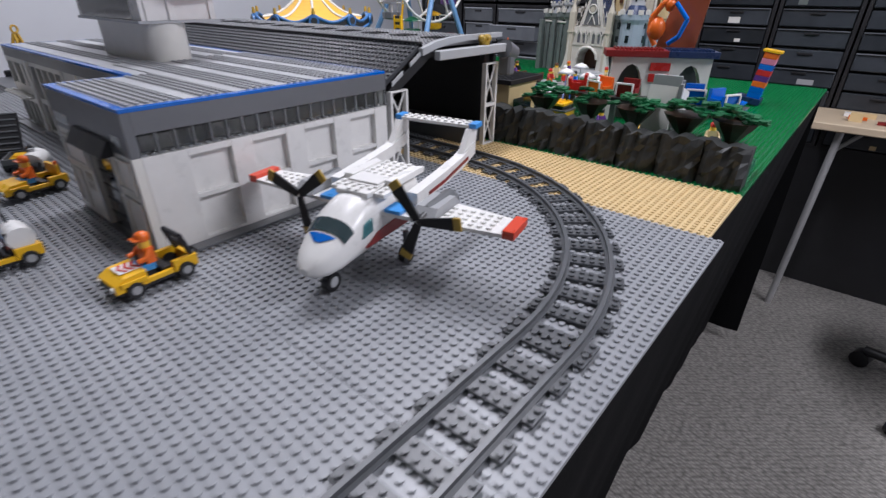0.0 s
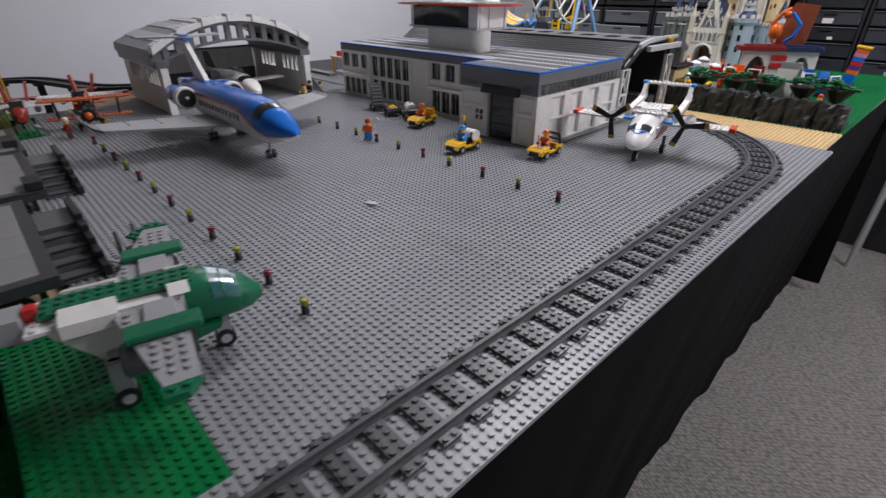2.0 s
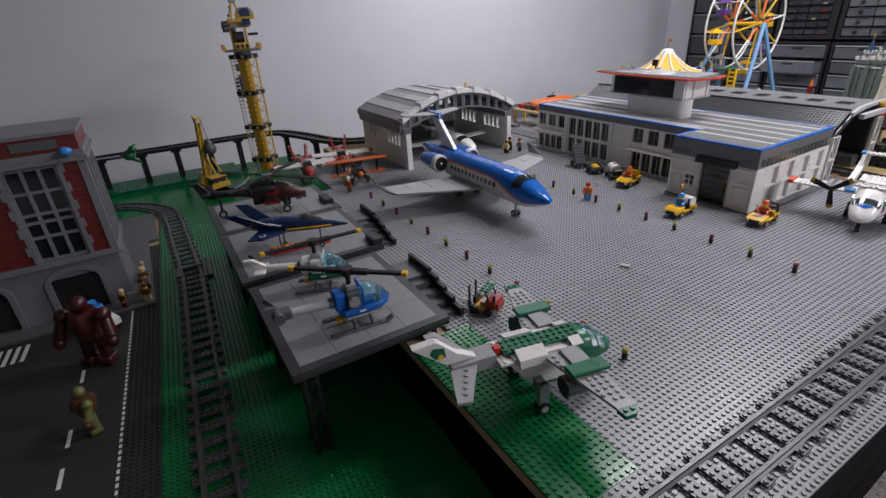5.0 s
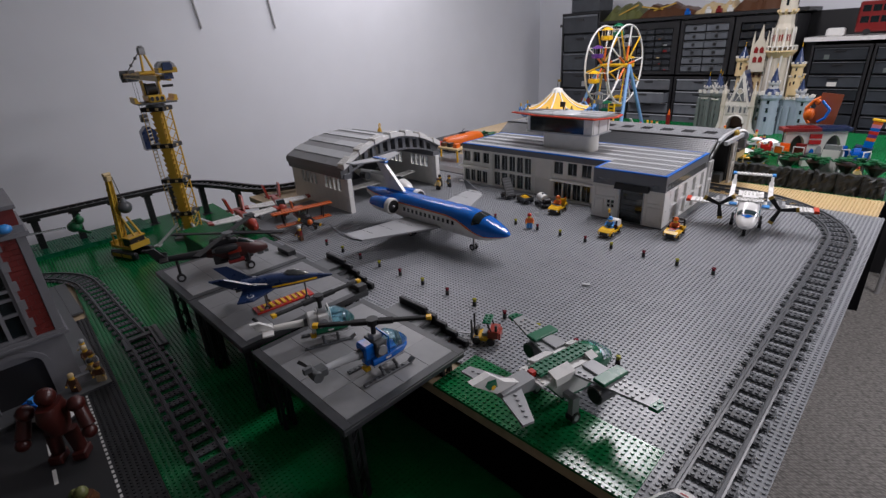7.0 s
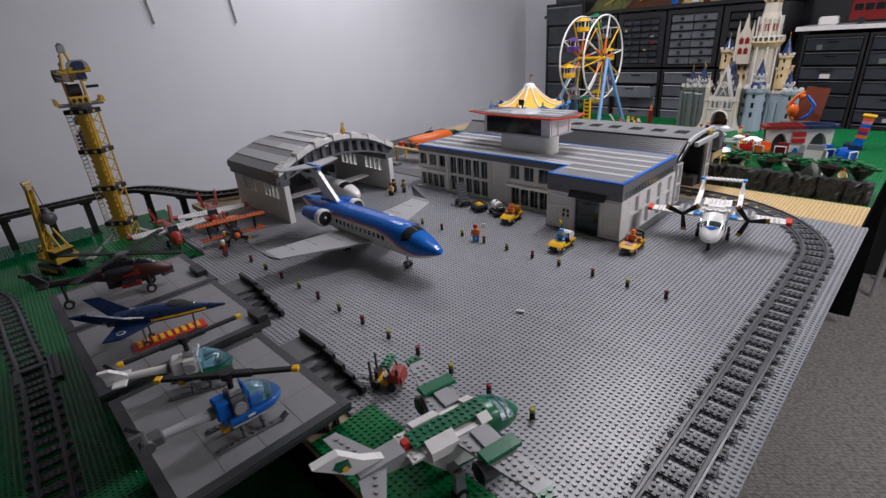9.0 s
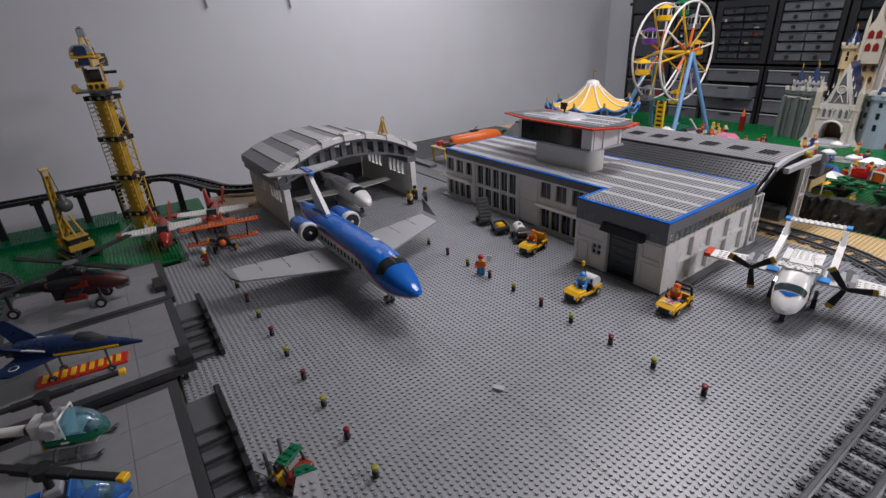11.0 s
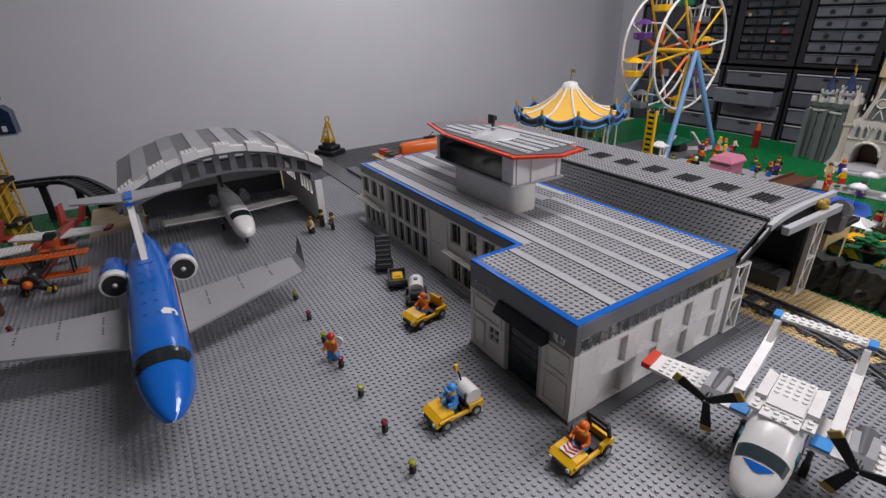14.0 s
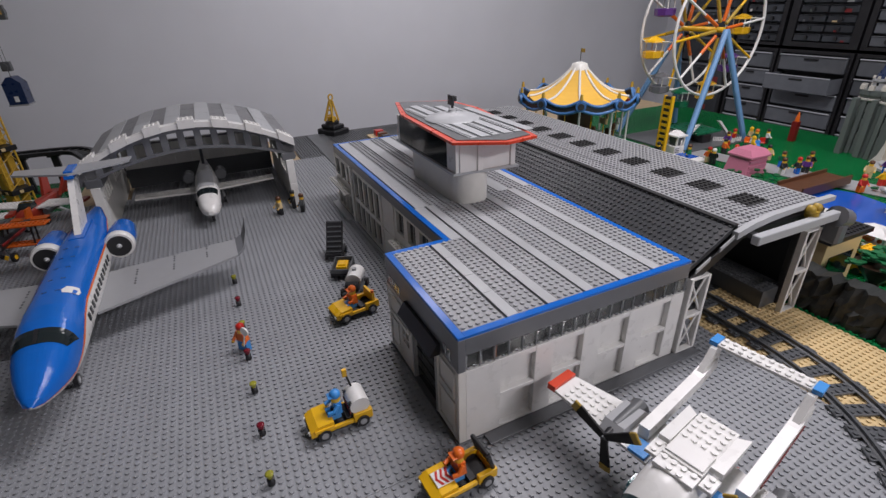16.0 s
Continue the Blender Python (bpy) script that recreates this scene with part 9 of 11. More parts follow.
part("base", on_mast(Shape().box(-0.034, 0.034, -0.034, 0.034, 0.002, 0.012)), DGREY, tc)
for a in (45, 135, 225, 315):
    c, s_ = math.cos(math.radians(a)), math.sin(math.radians(a))
    part("leg", on_mast(Shape().cyl((0.028 * c, 0.028 * s_, 0.060), (0.092 * c, 0.092 * s_, 0.004), 0.0045, n=6).box(0.092 * c - 0.009, 0.092 * c + 0.009, 0.092 * s_ - 0.009, 0.092 * s_ + 0.009, 0.002, 0.007)), LGREY, tc, "splayed grey leg")
for k in range(4):
    z0, z1 = max(0.012, 0.103 - SEC + k * SEC), 0.103 + k * SEC - 0.014
    sec = part("mast_section", on_mast(Shape().box(-0.003, 0.017, -0.022, -0.006, z0, z1, 0.0015).box(-0.010, 0.004, 0.008, 0.022, z0, z1, 0.0015)), CYELLOW, tc)
    sh = Shape()
    for m in range(6):
        za = z0 + (z1 - z0) * m / 6
        zb = z0 + (z1 - z0) * (m + 1) / 6
        sh.prism([(-0.003, za + 0.001), (-0.003, zb - 0.003), (-0.0085, zb - 0.002)], -0.0215, -0.0095, "y")
        sh.prism([(0.017, za + 0.001), (0.0215, zb - 0.002), (0.017, zb - 0.003)], -0.0215, -0.0095, "y")
    part("rack_teeth", on_mast(sh), CYELLOW, sec)
    sh = Shape()
    for dx, dy in ((0.026, -0.020), (0.026, 0.018), (-0.024, 0.020)):
        sh.cyl((dx, dy, z0), (dx, dy, z1), 0.0022, n=6)
    for m in range(3):
        za, zb = z0 + (z1 - z0) * m / 3, z0 + (z1 - z0) * (m + 1) / 3
        sh.cyl((0.026, -0.020, za), (0.026, 0.018, zb), 0.0013, n=5).cyl((0.026, 0.018, za), (-0.024, 0.020, zb), 0.0013, n=5)
    part("lattice", on_mast(sh), CYELLOW, sec)
    jt = part("joint", on_mast(Shape().box(-0.030, 0.030, -0.024, 0.024, z1 + 0.0002, z1 + 0.0138, 0.001)), BLACK, tc, "black joint block")
    parts("joint_pin", on_mast(Shape().box(-0.012, -0.006, -0.0255, -0.0242, z1 + 0.003, z1 + 0.011).box(0.010, 0.018, -0.0255, -0.0242, z1 + 0.003, z1 + 0.011).box(0.0302, 0.0318, -0.008, 0.0, z1 + 0.003, z1 + 0.011)), TAN, jt)
    lad = part("ladder", on_mast(Shape().box(-0.0325, -0.031, -0.017, -0.0155, z0, z1 + 0.014).box(-0.0325, -0.031, 0.0005, 0.002, z0, z1 + 0.014)), CYELLOW, tc)
    sh = Shape()
    for m in range(9):
        sh.box(-0.0325, -0.0308, -0.0155, 0.0005, z0 + 0.006 + m * 0.0122, z0 + 0.010 + m * 0.0122)
    parts("rung", on_mast(sh), CREAM, lad)
# the head: cab towards the room, jib towards the wall
ZP = 0.103 + 3 * SEC
HEAD = Matrix.Rotation(math.radians(-4.9), 4, "Z")


def head_part(name, shape, mat, parent=tc, label=""):
    shape.v = [tuple(HEAD @ Vector((x, 0.70 * y, z))) for x, y, z in shape.v]
    return part(name, shape, mat, parent, label)


head_part("slewing_ring", Shape().cyl((0, 0, ZP), (0, 0, ZP + 0.010), 0.040, n=24), DGREY)
pl = head_part("platform", Shape().box(-0.050, 0.050, -0.078, 0.078, ZP + 0.0102, ZP + 0.0150), DGREY)
for q in (-1, 1):
    head_part("end_lip", Shape().prism([(q * 0.062, ZP + 0.0152), (q * 0.086, ZP + 0.0152), (q * 0.086, ZP + 0.032), (q * 0.076, ZP + 0.032), (q * 0.072, ZP + 0.021)], -0.040, 0.040, "x"), CYELLOW, pl, "yellow curved end of the platform")
blk = head_part("mast_head", Shape().box(-0.040, 0.055, -0.034, 0.034, ZP + 0.0152, ZP + 0.036, 0.004), CYELLOW)
for q in (-1, 0, 1):
    head_part("porthole", Shape().cyl((0.0548, q * 0.020, ZP + 0.026), (0.0570, q * 0.020, ZP + 0.026), 0.0068, n=12), BLACK, blk)
head_part("drum", Shape().cyl((0.004, -0.020, ZP + 0.052), (0.004, 0.020, ZP + 0.052), 0.017, n=16).box(-0.016, 0.024, -0.026, -0.0205, ZP + 0.0362, ZP + 0.072), BLACK, tc, "black winding drum")
for q in (-1, 1):
    head_part("column", Shape().box(-0.012, 0.016, q * 0.028, q * 0.036, ZP + 0.0362, ZP + 0.0800, 0.001), CYELLOW)
    jib = head_part("jib_beam", Shape().box(-0.330, 0.215, q * 0.014, q * 0.026, ZP + 0.0802, ZP + 0.0960, 0.0015), CYELLOW)
    sh = Shape()
    for k in range(14):
        sh.cyl((-0.318 + k * 0.022, q * 0.0262, ZP + 0.088), (-0.318 + k * 0.022, q * 0.0275, ZP + 0.088), 0.0048, n=8)
    head_part("pin_hole", sh, BLACK, jib)
for k in range(7):
    head_part("cross_tie", Shape().box(-0.30 + k * 0.075, -0.288 + k * 0.075, -0.0138, 0.0138, ZP + 0.083, ZP + 0.093), DGREY)
head_part("collar", Shape().box(-0.030, 0.034, -0.038, 0.038, ZP + 0.0964, ZP + 0.1060, 0.002), CYELLOW)
head_part("jib_end", Shape().box(-0.3480, -0.3302, -0.034, 0.034, ZP + 0.066, ZP + 0.106, 0.002).cyl((-0.339, -0.036, ZP + 0.086), (-0.339, 0.036, ZP + 0.086), 0.010, n=12), DGREY)
CZ = ZP + 0.102
cab = head_part("cab", Shape().box(0.2152, 0.262, -0.027, 0.041, CZ, CZ + 0.007, 0.0015).box(0.2152, 0.262, 0.025, 0.041, CZ + 0.007, CZ + 0.014, 0.0015).box(0.2152, 0.262, -0.027, -0.011, CZ + 0.007, CZ + 0.014, 0.0015), CYELLOW)
head_part("hood", Shape().prism([(-0.026, CZ + 0.0142), (0.040, CZ + 0.0142), (0.036, CZ + 0.023), (0.024, CZ + 0.030), (-0.010, CZ + 0.030), (-0.022, CZ + 0.023)], 0.2180, 0.2560, "x"), MGREY, cab, "grey rounded cab hood")
head_part("window", Shape().prism([(-0.010, CZ + 0.0072), (0.024, CZ + 0.0072), (0.024, CZ + 0.022), (0.018, CZ + 0.027), (-0.004, CZ + 0.027), (-0.010, CZ + 0.022)], 0.2565, 0.2650, "x"), DBLUE, cab, "dark blue cab window")
head_part("floor_window", Shape().prism([(-0.010, CZ - 0.016), (0.024, CZ - 0.016), (0.022, CZ - 0.0002), (-0.008, CZ - 0.0002)], 0.226, 0.254, "x"), DBLUE, cab)
head_part("arm_rod", Shape().cyl((0.040, 0.036, ZP + 0.060), (0.040, 0.080, ZP + 0.060), 0.004, n=8), BLACK)
for q in (-1, 1):
    head_part("a_frame", Shape().cyl((0.034, q * 0.020, ZP + 0.106), (0.006, q * 0.006, ZP + 0.158), 0.0055, 0.0045, n=8), CYELLOW)
head_part("mast_cap", Shape().box(-0.010, 0.016, -0.014, 0.014, ZP + 0.152, ZP + 0.174, 0.003).box(-0.014, 0.020, -0.006, 0.006, ZP + 0.1742, ZP + 0.178), MGREY)
A, B = Vector((-0.010, 0, ZP + 0.166)), Vector((-0.330, 0, ZP + 0.100))
for m in range(3):
    P0, P1 = A.lerp(B, m / 3), A.lerp(B, (m + 1) / 3)
    head_part("stay", Shape().cyl(tuple(P0), tuple(P1), 0.0022, n=6).ball(tuple(P1), 0.0075, 10, 0.7), DGREY)
head_part("trolley", Shape().box(-0.290, -0.250, -0.022, 0.022, ZP + 0.070, ZP + 0.0796, 0.001), DGREY)
head_part("cable", Shape().cyl((-0.268, -0.006, ZP + 0.070), (-0.266, -0.006, ZP - 0.044), 0.0008, n=5).cyl((-0.268, 0.006, ZP + 0.070), (-0.266, 0.006, ZP - 0.044), 0.0008, n=5).cyl((-0.266, 0, ZP - 0.070), (-0.266, 0, ZP - 0.086), 0.0014, n=5), BLACK)
head_part("pulley", Shape().box(-0.275, -0.257, -0.018, 0.018, ZP - 0.070, ZP - 0.044, 0.002).cyl((-0.256, 0, ZP - 0.057), (-0.250, 0, ZP - 0.057), 0.010, n=12), DGREY, tc, "dark hook block with a pale pulley")
load = head_part("load", Shape().prism([(-0.034, ZP - 0.164), (0.034, ZP - 0.164), (0.034, ZP - 0.104), (0.010, ZP - 0.086), (-0.010, ZP - 0.086), (-0.034, ZP - 0.104)], -0.298, -0.246, "x"), DBLUE, tc, "dark blue hanging load box")
head_part("load_base", Shape().box(-0.300, -0.242, -0.036, 0.036, ZP - 0.168, ZP - 0.1642), MGREY, load)
head_part("load_badge", Shape().box(-0.2458, -0.2446, -0.008, 0.008, ZP - 0.156, ZP - 0.140), WHITE, load)
wc = thing("wrecking_crane", "yellow toy crawler crane with a grey wrecking ball", "crane", pose(-1.335, -0.880, LOW + 0.0018, 0, 0, 20))
for s in (-1, 1):
    tr_ = part("track", Shape().box(-0.060, 0.060, s * 0.020, s * 0.038, 0.0, 0.024, 0.007), BLACK, wc)
    part("track_guard", Shape().box(-0.046, -0.004, s * 0.0383, s * 0.0400, 0.006, 0.017), CYELLOW, tr_)
    part("track_guard", Shape().box(0.004, 0.046, s * 0.0383, s * 0.0400, 0.006, 0.017), CYELLOW, tr_)
part("turntable", Shape().cyl((0, 0, 0.0245), (0, 0, 0.032), 0.030, n=20), DGREY, wc)
part("deck", Shape().box(-0.052, 0.050, -0.032, 0.032, 0.0322, 0.040).box(-0.052, -0.046, -0.032, 0.032, 0.040, 0.052).box(0.044, 0.050, -0.032, 0.032, 0.040, 0.050), CYELLOW, wc)
part("engine", Shape().box(0.006, 0.042, -0.026, 0.026, 0.0402, 0.066, 0.002), BLACK, wc)
part("engine_lid", Shape().box(0.004, 0.044, -0.028, 0.028, 0.0662, 0.0700), CYELLOW, wc)
part("cab_frame", Shape().box(-0.040, -0.036, -0.028, -0.024, 0.0402, 0.076).box(-0.012, -0.008, -0.028, -0.024, 0.0402, 0.076).box(-0.040, -0.036, 0.0, 0.004, 0.0402, 0.076).box(-0.040, -0.008, -0.028, 0.004, 0.0762, 0.080), CYELLOW, wc)
boom = Shape()
for s in (-1, 1):
    for q in (-1, 1):
        boom.cyl((-0.004 + q * 0.008, s * 0.008 - 0.018, 0.040), (0.006 + q * 0.005, s * 0.005 - 0.008, 0.250), 0.0030, n=6)
    for k in range(7):
        z0, z1 = 0.050 + k * 0.028, 0.078 + k * 0.028
        boom.cyl((-0.010 + k * 0.0012, s * 0.007 - 0.017 + k * 0.0014, z0), (0.006 + k * 0.0006, s * 0.007 - 0.016 + k * 0.0014, z1), 0.0022, n=5)
        boom.cyl((s * 0.007, -0.025 + k * 0.0017, z0), (s * 0.007 + 0.001, -0.010 + k * 0.0010, z1), 0.0022, n=5)
part("boom", boom, CYELLOW, wc, "yellow lattice boom")
for s in (-1, 1):
    part("back_stay", Shape().cyl((0.040, s * 0.012 + 0.014, 0.050), (0.010, s * 0.008, 0.130), 0.0036, n=6), CYELLOW, wc)
part("boom_head", Shape().box(-0.004, 0.016, -0.016, 0.001, 0.2502, 0.266, 0.002).cyl((0.005, -0.018, 0.270), (0.005, 0.003, 0.270), 0.006, n=12), TAN, wc, "tan pulley block")
part("cable", Shape().cyl((0.016, 0.000, 0.262), (0.026, 0.004, 0.186), 0.0012, n=5), BLACK, wc)
part("wrecking_ball", Shape().ball((0.026, 0.004, 0.164), 0.0200, 16).cyl((0.026, 0.004, 0.181), (0.026, 0.004, 0.194), 0.011, 0.005, n=12), DGREY, wc)
orn = thing("hanging_toy", "green toy creature on a clear rod beside the house", "toy figure")
part("rod", Shape().cyl((-0.700, CY1 + 0.0045, 0.1850), (-0.662, -1.085, 0.1910), 0.0018, n=6), GLASS, orn, "thin clear rod")
part("body", Shape().ball((-0.659, -1.071, 0.190), 0.0125, 12, 0.85).ball((-0.652, -1.062, 0.202), 0.008, 10).cyl((-0.659, -1.071, 0.184), (-0.640, -1.052, 0.176), 0.004, 0.002, n=8).cyl((-0.664, -1.075, 0.194), (-0.672, -1.056, 0.208), 0.004, 0.002, n=8), LEAF, orn)

for x, y, a, t_, l_, hat in ((-0.622, -1.122, 60, BROWN, TAN, BROWN), (-0.650, -1.128, 20, TAN, BROWN, BLACK), (-0.682, -1.122, 80, MGREY, BROWN, BROWN), (-0.716, -1.126, 110, BROWN, DGREY, TAN), (-0.752, -1.124, 10, CREAM, TAN, MGREY), (-0.622, -1.165, 40, BROWN, BROWN, TAN)):
    figure(x, y, LOW + 0.006, a, t_, l_, hat, "brown and grey toy figure on the pavement")

# ---------------------------------------------------------------- rock face and trees at the fairground's edge
random.seed(11)
rock = thing("rock_face", "dark grey toy rock wall edging the green fairground", "rock wall")
ROCK_H = 0.056


def rock_piece(x, w):
    """One moulded rock panel: craggy front, jagged top, flat back."""
    nx, nz = 7, 6
    grid_, back = [], []
    for j in range(nz + 1):
        v = j / nz
        row = []
        for i in range(nx + 1):
            u = i / nx
            edge_ = 0.0 if 0 < i < nx else 0.006
            ridge = 0.006 * abs(math.sin(9 * u + 2.3 * v + x * 40)) + random.uniform(-0.0025, 0.0025)
            z = ROCK_H * v + (random.uniform(-0.006, 0.003) if j == nz else (random.uniform(-0.002, 0.002) if j else 0.0))
            row.append((x + 0.0004 + (w - 0.0008) * u, 0.5500 + edge_ + ridge + 0.010 * v, z))
        grid_.append(row)
    sh = Shape()
    for j in range(nz):
        for i in range(nx):
            sh.add([grid_[j][i], grid_[j][i + 1], grid_[j + 1][i + 1], grid_[j + 1][i]], [(0, 1, 2, 3)])
    for i in range(nx):
        a, b = grid_[nz][i], grid_[nz][i + 1]
        sh.add([a, b, (b[0], 0.590, b[2]), (a[0], 0.590, a[2])], [(0, 1, 2, 3)])
    for i, flip in ((0, False), (nx, True)):
        col = [grid_[j][i] for j in range(nz + 1)]
        pts = col + [(col[-1][0], 0.590, col[-1][2]), (col[0][0], 0.590, 0.0)]
        sh.add(pts, [tuple(range(len(pts)))[::-1] if not flip else tuple(range(len(pts)))])
    sh.add([(x + 0.0004, 0.590, 0.0), (x + w - 0.0004, 0.590, 0.0), (x + w - 0.0004, 0.590, ROCK_H - 0.006), (x + 0.0004, 0.590, ROCK_H - 0.006)], [(3, 2, 1, 0)])
    part("rock_piece", sh, STONE, rock)


for k in range(8):
    rock_piece(-0.064 + k * 0.056, 0.056)
solid("green_bank", Shape().box(-0.060, 0.380, 0.5920, 0.662, 0.0020, 0.0200, 0.001), DGREEN, "dark green raised bank behind the rock wall", "bank", "structure")


def tree(x, y, s, z=0.0202, label="dark brown toy tree with flat green leaf clusters"):
    t = thing("toy_tree", label, "tree", pose(x, y, z, 0, 0, random.uniform(0, 360)), "toy trees by the rock wall")
    part("trunk", Shape().lathe([(0.010 * s, 0), (0.0065 * s, 0.012 * s), (0.009 * s, 0.026 * s), (0.022 * s, 0.042 * s), (0.029 * s, 0.052 * s)], (0, 0, 0), 10, False), DBROWN, t)
    crown = Shape()
    for k in range(11):
        a = 2 * math.pi * k / 11 + random.uniform(-0.25, 0.25)
        r = random.uniform(0.010, 0.033) * s
        z = random.uniform(0.052, 0.068) * s
        cx, cy = r * math.cos(a), r * math.sin(a)
        for q in range(6):
            b = 2 * math.pi * q / 6 + random.uniform(-0.3, 0.3)
            l = random.uniform(0.009, 0.015) * s
            m = Matrix.Translation((cx, cy, z + random.uniform(-0.001, 0.002))) @ Matrix.Rotation(b, 4, "Z") @ Matrix.Rotation(random.uniform(-0.2, 0.25), 4, "Y")
            crown.prism([(0, -0.003 * s), (l * 0.5, -0.0058 * s), (l, -0.002 * s), (l, 0.003 * s), (l * 0.45, 0.0058 * s)], 0, 0.0028 * s, m=m)
        crown.studs([(cx, cy, z + 0.0026 * s)], r=0.0024)
    part("crown", crown, LEAF, t)


for x, y, s in ((0.055, 0.628, 1.0), (0.138, 0.626, 1.02), (0.209, 0.630, 1.0), (0.284, 0.622, 1.05), (0.347, 0.626, 1.05)):
    tree(x, y, s)
tree(-0.03, 0.71, 0.85, 0.0018)
for k in range(5):
    x0 = 0.02 + k * 0.070
    fe = Shape()
    for q in range(10):
        fe.box(x0 + q * 0.006, x0 + q * 0.006 + 0.003, 0.6, 0.602, 0.0202, 0.044)
    fe.box(x0, x0 + 0.057, 0.6005, 0.6015, 0.026, 0.029).box(x0, x0 + 0.057, 0.6005, 0.6015, 0.036, 0.039)
    solid("garden_fence", fe, DGREEN, "dark green toy picket fence under the trees", "fence", "", "green picket fences")
bush = Shape()
for k in range(160):
    cx, cy = random.choice(((-1.1, 0.62), (-0.95, 0.65), (-0.36, 1.01), (-0.34, 0.965), (-0.05, 0.85), (-0.16, 0.835), (-0.12, 1.16), (-0.1, 0.66)))
    px, py = cx + random.uniform(-0.09, 0.09), cy + random.uniform(-0.03, 0.03)
    a, l = random.uniform(0, 6.28), random.uniform(0.008, 0.018)
    m = Matrix.Translation((px, py, random.uniform(0.002, 0.022))) @ Matrix.Rotation(a, 4, "Z") @ Matrix.Rotation(random.uniform(-0.5, 0.5), 4, "Y")
    bush.prism([(0, -0.004), (l * 0.6, -0.007), (l, 0), (l * 0.6, 0.007), (0, 0.004)], 0, 0.003, m=m)
solid("foliage", bush, LEAF, "low green toy foliage along the fairground paths", "foliage", "stuff")

# ---------------------------------------------------------------- fairground things
pond = Shape().prism([(-0.335, 0.985), (-0.25, 0.90), (-0.14, 0.865), (-0.08, 0.91), (-0.06, 1.0), (-0.09, 1.075), (-0.2, 1.10), (-0.31, 1.05)], 0.0019, 0.0040)
solid("lily_dish", Shape().lathe([(0.020, 0.0042), (0.024, 0.0050), (0.022, 0.0066), (0.006, 0.0072), (0.0005, 0.0072)], (-0.168, 0.930, 0), 20, False), CREAM, "round white toy dish lying on the pond", "dish")
solid("pond", pond, WATER, "clear blue toy pond on green baseplate", "pond", "structure")
path = Shape().prism([(-0.66, 1.04), (-0.36, 1.08), (-0.15, 1.13), (0.02, 1.14), (0.02, 1.22), (-0.2, 1.2), (-0.5, 1.13), (-0.68, 1.10)], 0.0019, 0.0034)
solid("fair_path", path, MGREY, "grey tiled fairground path", "path", "structure")
bridge = thing("footbridge", "brown toy footbridge over the pond", "bridge")
part("deck", Shape().box(-0.285, -0.235, 0.955, 1.135, 0.014, 0.022).box(-0.283, -0.237, 0.955, 0.975, 0.0042, 0.014).box(-0.283, -0.237, 1.115, 1.135, 0.0042, 0.014), BROWN, bridge)
part("parapet", Shape().box(-0.2348, -0.231, 0.955, 1.135, 0.010, 0.030).box(-0.289, -0.2852, 0.955, 1.135, 0.010, 0.030), BROWN, bridge)
stall = thing("pink_stall", "pink toy kiosk with a hipped roof", "kiosk", Matrix.Translation((0, 0, 0.0018)) @ Matrix.Diagonal((1, 1, 1.35, 1)) @ Matrix.Translation((0, 0, -0.0018)))
part("body", Shape().loft([[(-0.447, 0.992, 0.0018), (-0.388, 0.992, 0.0018), (-0.388, 1.068, 0.0018), (-0.447, 1.068, 0.0018)], [(-0.444, 1.002, 0.034), (-0.391, 1.002, 0.034), (-0.391, 1.068, 0.034), (-0.444, 1.068, 0.034)]], True, False), PINK, stall)
part("roof", Shape().box(-0.450, -0.385, 0.998, 1.073, 0.0342, 0.0390, 0.001).loft([[(-0.448, 1.000, 0.0392), (-0.387, 1.000, 0.0392), (-0.387, 1.071, 0.0392), (-0.448, 1.071, 0.0392)], [(-0.438, 1.008, 0.048), (-0.397, 1.008, 0.048), (-0.397, 1.063, 0.048), (-0.438, 1.063, 0.048)]], True, False), PINK, stall)
for k in range(3):
    part("course", Shape().box(-0.3906, -0.3872, 1.000 + 0.001 * k, 1.066, 0.008 + k * 0.009, 0.0125 + k * 0.009), PINK, stall)


